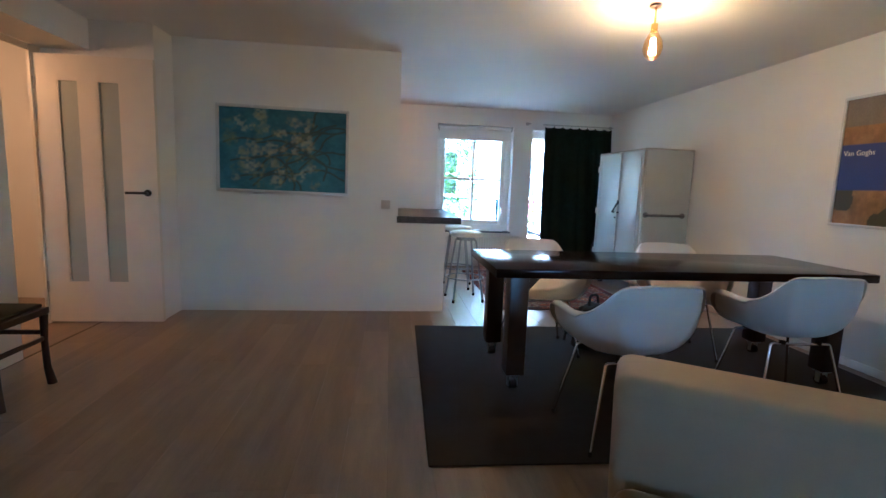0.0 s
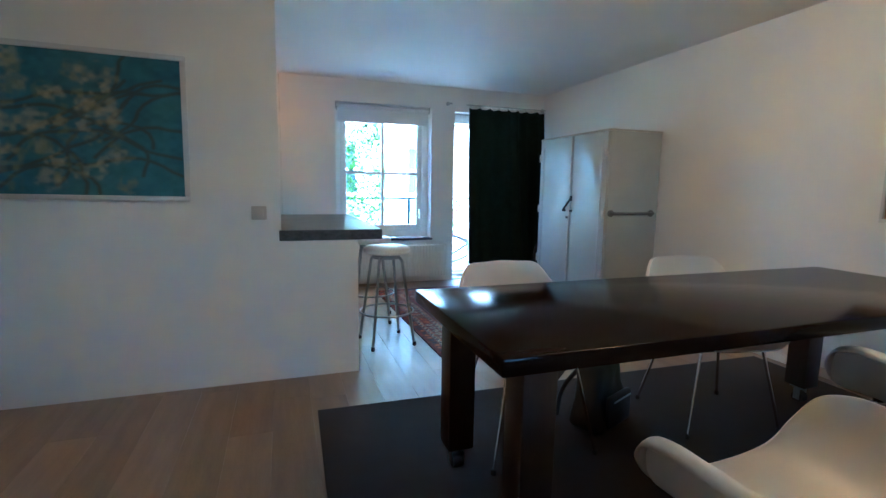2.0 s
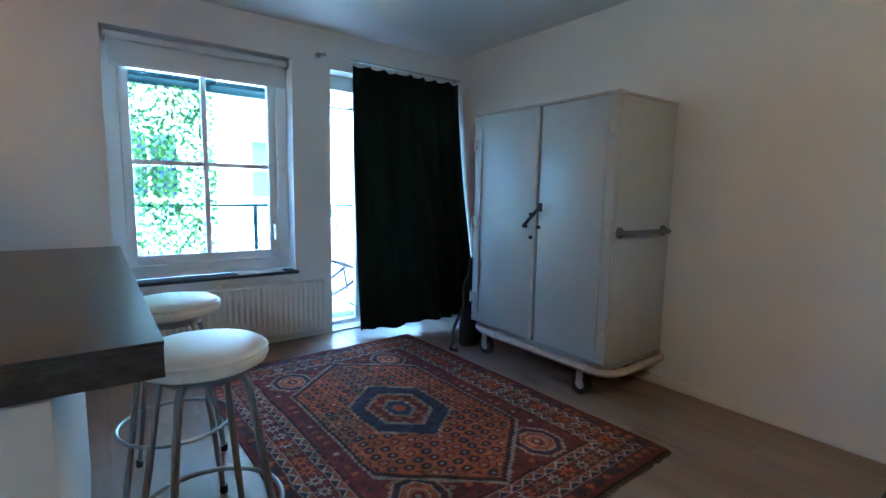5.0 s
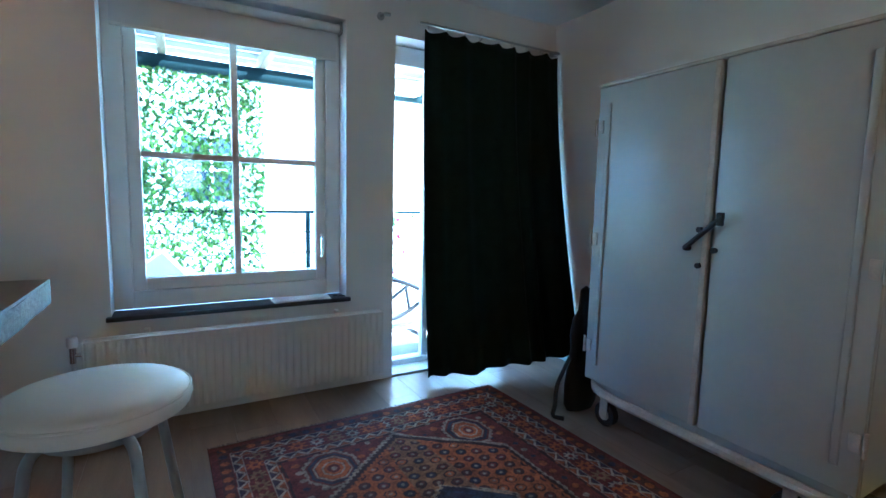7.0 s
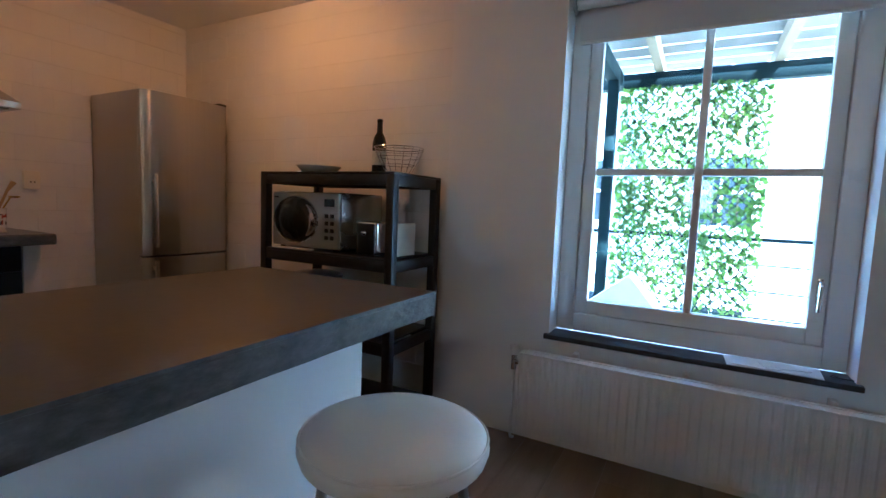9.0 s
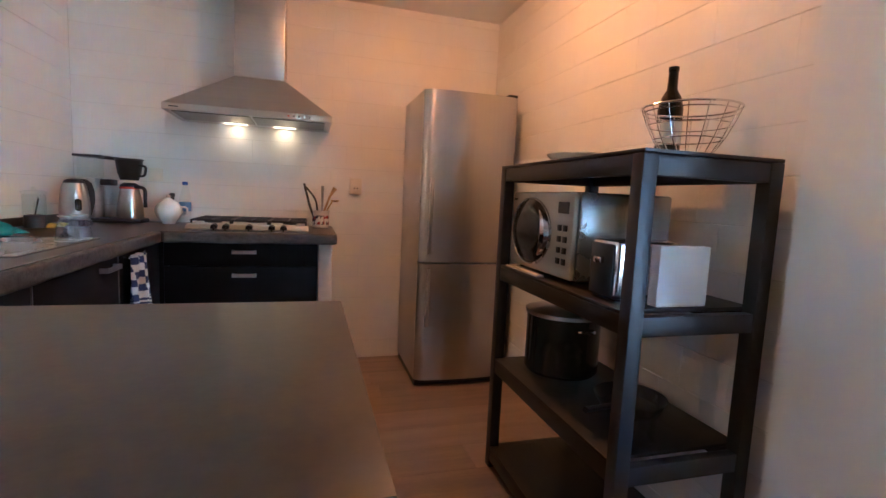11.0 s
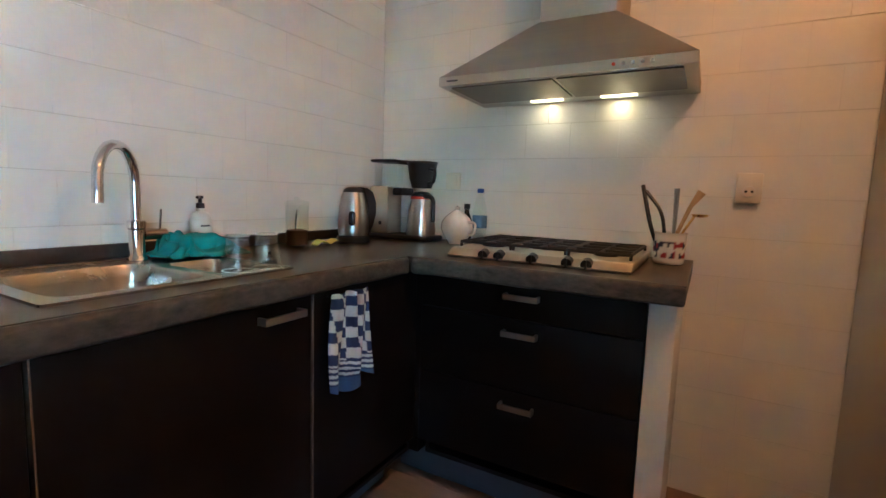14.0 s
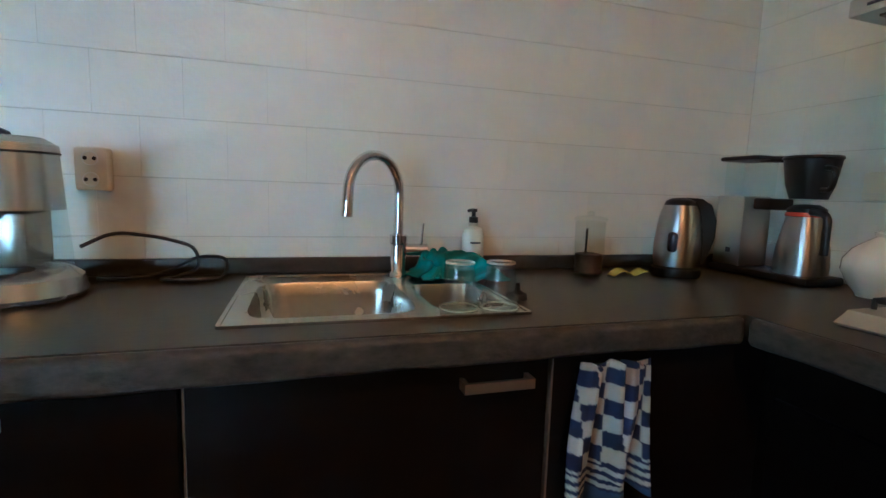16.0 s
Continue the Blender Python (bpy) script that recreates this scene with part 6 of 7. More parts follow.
def bowed(y0, y1, z0, z1):
    """A door that curves out a little, with rounded upright edges."""
    bm = bmesh.new()
    n, line = 20, [(-1.733, y0)]
    for k in range(n + 1):
        t = k / n
        sd = 2 * t - 1
        line.append((-1.682 + 0.022 * (1 - sd * sd) - 0.022 * max(0.0, abs(sd) - 0.93) / 0.07, y0 + (y1 - y0) * t))
    line.append((-1.733, y1))
    lo = [bm.verts.new((x, y, z0)) for x, y in line]
    hi = [bm.verts.new((x, y, z1)) for x, y in line]
    for k in range(len(line)):
        q = (k + 1) % len(line)
        bm.faces.new((lo[k], lo[q], hi[q], hi[k]))
    bm.faces.new(lo[::-1])
    bm.faces.new(hi)
    return bm


for z0, z1, h0, h1 in ((0.758, 1.732, 0.81, 1.245), (0.045, 0.746, 0.38, 0.726)):
    d = part("door", bowed(6.349, 6.917, z0, z1), M_STEEL, fr)
    bm = bmesh.new()
    yb, xb = 6.400, -1.660
    box(bm, xb + 0.012, xb + 0.026, yb - 0.011, yb + 0.011, h0, h1, 0.004)
    for z in (h0 + 0.045, h1 - 0.045):
        box(bm, -1.674, xb + 0.0125, yb - 0.009, yb + 0.009, z - 0.012, z + 0.012, 0.003)
    part("handle", bm, M_HANDLE, d, "upright satin bar handle")
part("plinth", boxed(STOVE + 0.02, -1.72, 6.358, 6.91, 0.0, 0.034), M_BLACK, fr, smooth=False)
part("hinge_cap", boxed(-1.80, -1.70, 6.86, 6.918, 1.7355, 1.752, r=0.004), M_BLACK, fr)

# black rack
rack = thing("storage_rack", (-0.46, 6.70, 0.0), "black painted wooden rack with four shelves", "rack")
RX0, RX1, RY0, RY1 = -0.850, 0.000, 6.485, 6.915
for x in (RX0, RX1 - 0.042):
    for y in (RY0, RY1 - 0.042):
        part("post", boxed(x, x + 0.042, y, y + 0.042, 0.0, 1.258, r=0.003), M_BLACKWOOD, rack)
for z in (1.258, 0.862, 0.470, 0.085):
    bm = bmesh.new()
    box(bm, RX0 + 0.042, RX1 - 0.042, RY0 + 0.002, RY0 + 0.032, z - 0.052, z - 0.001, 0.002)
    box(bm, RX0 + 0.042, RX1 - 0.042, RY1 - 0.032, RY1 - 0.002, z - 0.052, z - 0.001, 0.002)
    for x in (RX0 + 0.004, RX1 - 0.034):
        box(bm, x, x + 0.030, RY0 + 0.042, RY1 - 0.042, z - 0.052, z - 0.001, 0.002)
    part("shelf_rail", bm, M_BLACKWOOD, rack)
    x0, x1 = (RX0 + 0.043, RX1 - 0.043) if z < 1.2 else (RX0, RX1)
    part("shelf_board", boxed(x0, x1, RY0 + 0.001, RY1 - 0.001, z - 0.0005 if z < 1.2 else z + 0.0005, z + 0.010, r=0.002), M_BLACKWOOD, rack)
S1, S2, S3, S4 = 1.269, 0.873, 0.481, 0.096

mw = thing("microwave", (-0.61, 6.68, S2), "silver microwave with an oval black door window", "microwave")
part("casing", boxed(-0.802, -0.345, 6.545, 6.885, S2 + 0.012, S2 + 0.295, r=0.010), M_SILVERPL, mw)
fp = part("front_panel", boxed(-0.800, -0.347, 6.522, 6.5445, S2 + 0.014, S2 + 0.293, r=0.010), M_MWFRONT, mw)
bm = bmesh.new()
lathe(bm, [(0.0, 0.016), (0.09, 0.014), (0.135, 0.006), (0.148, 0.0)], (0, 0, 0), 48)
bmesh.ops.transform(bm, matrix=Matrix.Translation((-0.632, 6.5215, S2 + 0.152)) @ Matrix.Rotation(radians(90), 4, "X") @ Matrix.Diagonal((1.02, 0.80, 1.0, 1.0)), verts=bm.verts)
part("window", bm, M_DISPLAY, fp, "black oval glass")
bm = tube(bmesh.new(), [(-0.632 + 0.153 * math.cos(a), 6.520, S2 + 0.152 + 0.119 * math.sin(a)) for a in [2 * math.pi * k / 48 for k in range(48)]], 0.0036, 8, True)
part("window_ring", bm, M_SILVERPL, fp)
part("door_grip", tube(bmesh.new(), [(-0.632 + 0.134 * math.cos(a), 6.511, S2 + 0.152 + 0.100 * math.sin(a)) for a in [radians(-50 + 10 * k) for k in range(11)]], [0.005 + 0.017 * math.sin(math.pi * k / 10) for k in range(11)], 8), M_CHROME, fp)
part("display", boxed(-0.436, -0.372, 6.5195, 6.5215, S2 + 0.225, S2 + 0.262), M_DISPLAY, fp, smooth=False)
for r_ in range(4):
    for c_ in range(2):
        part("button", boxed(-0.432 + c_ * 0.036, -0.410 + c_ * 0.036, 6.5185, 6.5215, S2 + 0.060 + r_ * 0.036, S2 + 0.080 + r_ * 0.036, r=0.003), M_BLACK, fp)
for x in (-0.77, -0.40):
    for y in (6.57, 6.86):
        part("foot", lathe(bmesh.new(), [(0, 0), (0.014, 0), (0.014, 0.0115), (0, 0.0115)], (x, y, S2), 10), M_RUBBER, mw)
part("badge", boxed(-0.785, -0.755, 6.5205, 6.5215, S2 + 0.262, S2 + 0.270), M_DARKINK, fp, smooth=False)
solo("tray", boxed(-0.76, -0.50, 6.490, 6.519, S2 + 0.0005, S2 + 0.009, r=0.002), M_PORC, "white flat tray edge under the microwave", "tray")

tin = thing("steel_toaster", (-0.175, 6.62, S2), "small chrome toaster with black side", "toaster")
part("body", boxed(-0.235, -0.115, 6.52, 6.73, S2 + 0.006, S2 + 0.165, r=0.014, seg=3), M_CHROME, tin)
part("side", boxed(-0.225, -0.125, 6.514, 6.5195, S2 + 0.012, S2 + 0.155, r=0.004), M_BLACK, tin)
part("lever", boxed(-0.19, -0.16, 6.498, 6.5135, S2 + 0.10, S2 + 0.118, r=0.003), M_CHROME, tin)
part("foot", boxed(-0.225, -0.125, 6.53, 6.72, S2 + 0.0005, S2 + 0.0055), M_BLACK, tin, smooth=False)
solo("white_box", boxed(-0.085, -0.050, 6.60, 6.76, S2 + 0.0005, S2 + 0.16, r=0.004), M_PAPER, "upright white cardboard packet on the rack", "packet")

wine = thing("wine_bottle", (-0.35, 6.845, S1), "dark green wine bottle standing on the rack", "bottle")
part("bottle", lathe(bmesh.new(), [(0, 0), (0.036, 0), (0.038, 0.008), (0.038, 0.175), (0.030, 0.21), (0.016, 0.235), (0.0145, 0.29), (0.016, 0.292), (0.016, 0.305), (0, 0.306)], (-0.350, 6.845, S1), 24), M_GREENGL, wine)
part("label", lathe(bmesh.new(), [(0.0388, 0.06), (0.0388, 0.135)], (-0.350, 6.845, S1), 24), M_LABEL, wine)
gb = thing("wire_bowl", (-0.15, 6.74, S1), "round chrome wire fruit bowl on the rack", "bowl")
for k, (r, z) in enumerate(((0.060, 0.006), (0.088, 0.050), (0.106, 0.088), (0.120, 0.122), (0.124, 0.134))):
    part("wire_ring", tube(bmesh.new(), ring(-0.15, 6.74, S1 + z, r, 32), 0.0030 if k in (0, 4) else 0.0018, 6, True), M_CHROME, gb)
for k in range(16):
    a = 2 * math.pi * k / 16
    pts = [(-0.15 + r * math.cos(a), 6.74 + r * math.sin(a), S1 + z) for r, z in ((0.0, 0.004), (0.060, 0.006), (0.088, 0.050), (0.106, 0.088), (0.124, 0.134))]
    part("wire_rib", tube(bmesh.new(), pts, 0.0014, 5), M_CHROME, gb)
solo("shallow_dish", lathe(bmesh.new(), [(0, 0), (0.060, 0), (0.095, 0.020), (0.118, 0.040), (0.121, 0.045), (0.114, 0.042), (0.090, 0.026), (0.055, 0.008), (0, 0.008)], (-0.665, 6.72, S1), 32), M_PORC, "pale shallow dish on the rack", "dish")

cp = thing("cooking_pot", (-0.68, 6.70, S3), "large dark steel cooking pot on the rack", "pot")
part("pot_body", lathe(bmesh.new(), [(0, 0), (0.13, 0), (0.14, 0.012), (0.14, 0.222), (0.146, 0.225), (0.136, 0.225), (0.134, 0.012), (0, 0.010)], (-0.655, 6.70, S3), 32), M_DISPLAY, cp)
part("lid", lathe(bmesh.new(), [(0.147, 0.2255), (0.148, 0.240), (0.11, 0.252), (0.03, 0.260), (0, 0.261)], (-0.655, 6.70, S3), 32), M_STEEL, cp)
for s in (-1, 1):
    part("pot_handle", tube(bmesh.new(), arc([(-0.655 + s * 0.138, 6.67, S3 + 0.19), (-0.655 + s * 0.175, 6.67, S3 + 0.195), (-0.655 + s * 0.175, 6.73, S3 + 0.195), (-0.655 + s * 0.138, 6.73, S3 + 0.19)]), 0.006, 8), M_CHROME, cp)
for k, (x, y, r_, h) in enumerate(((-0.455, 6.585, 0.062, 0.15), (-0.12, 6.62, 0.055, 0.13))):
    j = thing("glass_canister", (x, y, S3), "clear glass storage canister on the rack", "canister", "canisters on the rack")
    part("wall", lathe(bmesh.new(), [(0, 0), (r_, 0), (r_ + 0.004, 0.01), (r_ + 0.004, h), (r_, h + 0.004), (r_ - 0.004, h), (r_ - 0.004, 0.01), (0, 0.008)], (x, y, S3), 24), M_CLEAR, j)
    part("rim", tube(bmesh.new(), ring(x, y, S3 + h + 0.006, r_, 24), 0.004, 6, True), M_CLEAR, j)
pn = thing("frying_pan", (-0.32, 6.66, S3), "black frying pan stacked on the rack", "pan")
part("pan_body", lathe(bmesh.new(), [(0, 0), (0.09, 0), (0.115, 0.04), (0.112, 0.04), (0.088, 0.006), (0, 0.006)], (-0.30, 6.75, S3), 28), M_BLACK, pn)
part("pan_handle", tube(bmesh.new(), [(-0.25, 6.655, S3 + 0.035), (-0.17, 6.50, S3 + 0.07)], 0.009, 8), M_BLACK, pn)

# juicer at the end of the worktop
ju = thing("espresso_machine", (-0.24, 4.66, TOP), "silver plastic coffee machine with clear tank at the worktop end", "coffee machine")
JX, JY = -0.225, 4.655
bm = lathe(bmesh.new(), [(0, 0), (0.105, 0), (0.112, 0.010), (0.105, 0.040), (0.085, 0.055), (0, 0.056)], (JX, JY, TOP + 0.001), 36, 1.0)
part("foot", bm, M_SILVERPL, ju)
part("tank", lathe(bmesh.new(), [(0, 0.057), (0.082, 0.057), (0.074, 0.165), (0, 0.166)], (JX, JY - 0.02, TOP + 0.001), 30), M_CLEAR, ju, "smoky clear tank")
part("column", boxed(JX - 0.028, JX + 0.028, JY - 0.085, JY + 0.02, TOP + 0.058, TOP + 0.168, r=0.008), M_SILVERPL, ju)
part("head", lathe(bmesh.new(), [(0, 0.168), (0.074, 0.168), (0.068, 0.275), (0, 0.276)], (JX, JY - 0.02, TOP + 0.001), 30), M_SILVERPL, ju)
part("lid", lathe(bmesh.new(), [(0.0695, 0.278), (0.068, 0.292), (0.045, 0.306), (0, 0.308)], (JX, JY - 0.02, TOP + 0.001), 30), M_SILVERPL, ju)
part("lid_line", tube(bmesh.new(), ring(JX, JY - 0.02, TOP + 0.2775, 0.0690, 30), 0.0022, 6, True), M_BLACK, ju)
part("nozzle", boxed(JX + 0.02, JX + 0.055, JY + 0.03, JY + 0.062, TOP + 0.160, TOP + 0.275, r=0.008), M_BLACK, ju)
part("handle", tube(bmesh.new(), arc([(JX + 0.02, JY - 0.04, TOP + 0.306), (JX + 0.05, JY, TOP + 0.325), (JX + 0.11, JY + 0.05, TOP + 0.30)]), 0.013, 10), M_BLACK, ju)
part("drip_tray", lathe(bmesh.new(), [(0, 0.0), (0.055, 0.0), (0.055, 0.006), (0, 0.007)], (JX + 0.01, JY + 0.045, TOP + 0.052), 24), M_BLACK, ju)
cord = tube(bmesh.new(), arc([(-0.29, 4.55, TOP + 0.085), (-0.34, 4.51, TOP + 0.115), (-0.43, 4.475, TOP + 0.098), (-0.50, 4.468, TOP + 0.075), (-0.51, 4.475, TOP + 0.020), (-0.46, 4.50, TOP + 0.006), (-0.43, 4.53, TOP + 0.006), (-0.50, 4.56, TOP + 0.006), (-0.575, 4.53, TOP + 0.006), (-0.575, 4.475, TOP + 0.050), (-0.50, 4.468, TOP + 0.052), (-0.44, 4.49, TOP + 0.014), (-0.36, 4.52, TOP + 0.006), (-0.30, 4.50, TOP + 0.006)]), 0.0042, 8)
solo("power_cord", cord, M_BLACK, "loose black power cord on the worktop", "cord")


# sockets and switch
def socket_plate(name, cx, cy, cz, w, h, normal, holes, label, category, depth=0.013):
    t = thing(name, (cx, cy, cz), label, category)
    nx, ny = normal
    sx, sy = abs(ny), abs(nx)

    def slab(x_half, z_half, d0, d1, dz, material, pname, r=0.004):
        a = [cx + nx * d0 - sx * x_half, cx + nx * d1 + sx * x_half]
        b = [cy + ny * d0 - sy * x_half, cy + ny * d1 + sy * x_half]
        return part(pname, boxed(min(a), max(a), min(b), max(b), cz + dz - z_half, cz + dz + z_half, r=r), material, t)

    slab(w / 2, h / 2, 0.002, depth, 0, M_CREAMPL, "plate", 0.006)
    for dz in holes:
        c = Vector((cx, cy, cz + dz))
        n = Vector((nx, ny, 0))
        part("outlet_face", cyl(bmesh.new(), c + n * (depth + 0.0001), c + n * (depth + 0.003), w * 0.235, 24), M_CREAMPL, t)
        part("outlet_ring", tube(bmesh.new(), [c + n * (depth + 0.0028) + Vector((sx * math.cos(a), sy * math.cos(a), math.sin(a))) * w * 0.235 for a in [2 * math.pi * q / 24 for q in range(24)]], 0.0014, 5, True), M_TRIM, t)
        bm = bmesh.new()
        for s in (-1, 1):
            c = Vector((cx + nx * (depth + 0.0025) + sx * s * 0.009, cy + ny * (depth + 0.0025) + sy * s * 0.009, cz + dz))
            cyl(bm, c, c + Vector((nx, ny, 0)) * 0.0015, 0.0045, 8)
        part("pin_hole", bm, M_BLACK, t)
    if not holes:
        slab(w * 0.30, h * 0.32, depth + 0.0001, depth + 0.005, 0, M_CREAMPL, "rocker", 0.002)
    return t


socket_plate("wall_socket", STOVE, 6.03, 1.180, 0.078, 0.104, (1, 0), (-0.012,), "cream surface-mounted wall socket beside the fridge", "socket", 0.034)
socket_plate("wall_switch", STOVE, 4.852, 1.190, 0.078, 0.078, (1, 0), (), "cream light switch above the worktop", "switch")
socket_plate("wall_socket", -0.290, 4.432, 1.165, 0.066, 0.098, (0, 1), (0.024, -0.024), "cream surface-mounted double socket above the sink worktop", "socket", 0.042)

# ---- outside ----
solo("ground", boxed(-60, 60, -80, 80, -3.2, -3.0), M_GROUND, "garden ground far below the balcony", "ground", "structure", smooth=False)
deck = thing("deck", (1.6, 8.2, -0.06), "weathered grey wooden balcony deck", "deck", kind="structure")
part("joist", boxed(-0.2, 4.4, 7.26, 9.25, -0.16, -0.065), M_TEAL, deck, smooth=False)
dm = mesh_of("deck_board", boxed(-2.3, 2.3, -0.066, 0.066, -0.014, 0.014, r=0.003), M_DECK)
for k in range(14):
    b = new("deck_board", dm)
    b.parent, b.location = deck, (0.5, -0.86 + 0.142 * k, 0.012)

solo("door_step", boxed(2.045, 3.115, 7.178, 7.42, -0.033, 0.028, r=0.006), M_STEP, "grey concrete step outside the balcony door", "step", "structure")

rail = thing("balcony_rail", (2.0, 9.15, 0.0), "dark teal painted balcony railing", "railing")
part("top_rail", boxed(-0.2, 4.4, 9.12, 9.17, 0.945, 0.975, r=0.004), M_TEAL, rail)
for z in (0.76, 0.55, 0.34, 0.13):
    part("bar", cyl(bmesh.new(), (-0.2, 9.145, z), (4.4, 9.145, z), 0.007, 8), M_TEAL, rail)
for x in (-0.15, 2.05, 4.35):
    part("post", boxed(x - 0.02, x + 0.02, 9.125, 9.165, -0.04, 0.944, r=0.003), M_TEAL, rail)

perg = thing("pergola", (1.6, 8.2, 0.0), "balcony roof of bare rafters on a dark teal beam", "pergola")
part("beam", boxed(0.36, 4.4, 9.05, 9.14, 2.17, 2.29, r=0.004), M_TEAL, perg)
part("post", boxed(0.48, 0.56, 8.72, 8.80, -0.05, 2.169, r=0.004), M_TEAL, perg)
part("side_beam", boxed(0.46, 0.55, 7.26, 9.049, 2.17, 2.29, r=0.004), M_TEAL, perg)
for x in (0.82, 1.63, 2.44, 3.25):
    part("rafter", boxed(x - 0.032, x + 0.032, 7.26, 9.30, 2.291, 2.40, r=0.003), M_RAFTER, perg)
for k in range(9):
    y = 7.36 + 0.235 * k
    part("roof_board", boxed(0.2, 4.4, y, y + 0.20, 2.401, 2.420), M_DECK, perg, smooth=False)
part("plank", boxed(2.16, 2.85, 8.2, 8.35, 2.05, 2.169, r=0.004), M_RAFTER, perg)

# trellis with ivy
trel = thing("ivy_trellis", (1.08, 9.02, 0.0), "diamond trellis overgrown with green ivy at the balcony edge", "climbing plant")
TX0, TX1, TZ0, TZ1 = 0.58, 1.60, 0.28, 2.165
bm = bmesh.new()
step = 0.085
for s in (1, -1):
    for k in range(-26, 40):
        x_at = lambda z: TX0 + k * step + s * (z - TZ0)  # noqa: E731
        za, zb = TZ0, TZ1
        pts = []
        for q in range(0, 41):
            z = za + (zb - za) * q / 40
            if TX0 <= x_at(z) <= TX1:
                pts.append((x_at(z), 9.02 + 0.004 * s, z))
        if len(pts) > 1:
            tube(bm, [pts[0], pts[-1]], 0.0055, 4)
part("lattice", bm, M_TEAL, trel)


def leaf_mesh(count, place, size, seed):
    """Many small lobed leaves; place(rng) gives a spot."""
    rng = random.Random(seed)
    verts, faces = [], []
    shape = ((0.0, -0.5), (0.32, -0.38), (0.50, -0.02), (0.26, 0.12), (0.0, 0.56), (-0.26, 0.12), (-0.50, -0.02), (-0.32, -0.38))
    for _ in range(count):
        p = Vector(place(rng))
        s = size * rng.uniform(0.6, 1.25)
        m = Euler((rng.uniform(0.9, 1.9), rng.uniform(-0.7, 0.7), rng.uniform(-0.9, 0.9))).to_matrix()
        b = len(verts)
        for k, (x, y) in enumerate(shape):
            verts.append(p + m @ Vector((x * s, y * s, 0.12 * s * (abs(x) * 2) ** 2)))
        faces.append(tuple(range(b, b + 8)))
    me = bpy.data.meshes.new("leaves")
    me.from_pydata([tuple(v) for v in verts], [], faces)
    return me


def ivy_place(rng):
    while True:
        x, z = rng.uniform(TX0 - 0.03, TX1 + 0.02), rng.uniform(TZ0, TZ1)
        d = noise.noise(Vector((x * 3.2, z * 2.6, 0.7))) * 0.5 + 0.58
        low = 1.0 if z > 0.75 else 0.35 + 0.65 * (z - TZ0) / 0.47
        if rng.random() < d * low:
            return (x - 1.08, rng.uniform(-0.05, 0.04), z)


def leaf_material():
    m = mat("ivy_leaf_thin", (0.085, 0.140, 0.030), 0.45, var=0.60, scale=14, bump=0.05, bscale=60)
    nt = m.node_tree
    b = nt.nodes["Principled BSDF"]
    tl, mx = nt.nodes.new("ShaderNodeBsdfTranslucent"), nt.nodes.new("ShaderNodeMixShader")
    tl.inputs[0].default_value = (0.20, 0.32, 0.045, 1)
    mx.inputs[0].default_value = 0.5
    link(nt, b.outputs[0], mx.inputs[1])
    link(nt, tl.outputs[0], mx.inputs[2])
    link(nt, mx.outputs[0], nt.nodes["Material Output"].inputs[0])
    return m


M_LEAF2 = leaf_material()
lm = leaf_mesh(2900, ivy_place, 0.041, 5)
lm.materials.append(M_LEAF2)
lv = new("leaves", lm)
lv.parent = trel
tagged(lv, kind="stuff")
bm = bmesh.new()
rng = random.Random(11)
for k in range(9):
    x = TX0 + 0.06 + 0.11 * k
    pts = [(x + 0.05 * math.sin(q * 1.3 + k), 9.03, TZ0 - 0.30 + (TZ1 - TZ0 + 0.2) * q / 9) for q in range(10)]
    tube(bm, pts, 0.006, 5)
part("stem", bm, M_RAFTER, trel)

# second trellis along the balcony's side
side_t = thing("side_trellis", (0.40, 8.0, 0.0), "dark teal side railing overgrown with ivy", "climbing plant")
for y in (7.40, 8.05, 8.66):
    part("upright", boxed(0.385, 0.425, y - 0.02, y + 0.02, -0.034, 2.169, r=0.003), M_TEAL, side_t)
for z in (0.30, 0.62, 0.94, 1.26, 1.58, 1.90):
    part("crossbar", boxed(0.392, 0.412, 7.30, 8.70, z - 0.014, z + 0.014, r=0.003), M_TEAL, side_t)
lm = leaf_mesh(1500, lambda r: (r.uniform(-0.09, 0.0), r.uniform(-0.62, 0.66), 0.15 + 1.95 * r.random() ** 0.9), 0.047, 15)
lm.materials.append(M_LEAF2)
lv = new("leaves", lm)
lv.parent = side_t
tagged(lv, kind="stuff")

# white peaked shape beside the trellis, in place of an unidentified object
pl = thing("storage_box", (0.85, 8.55, -0.034), "white peaked shape on the deck", "box")
bm = bmesh.new()
prof = [(0.46, -0.034), (1.25, -0.034), (1.10, 0.29), (0.78, 0.67), (0.46, 0.41)]
L = [bm.verts.new((x, 8.40, z)) for x, z in prof]
R = [bm.verts.new((x, 8.70, z)) for x, z in prof]
for k in range(5):
    bm.faces.new((L[k], R[k], R[(k + 1) % 5], L[(k + 1) % 5])[::-1])
bm.faces.new(L)
bm.faces.new(R[::-1])
part("peaked_body", bm, M_FACADE, pl, smooth=False)

# folding lounge chair outside the balcony door
lc = thing("lounge_chair", (2.45, 8.2, -0.034), "dark folding lounge chair with pale cushion on the deck", "lounge chair")
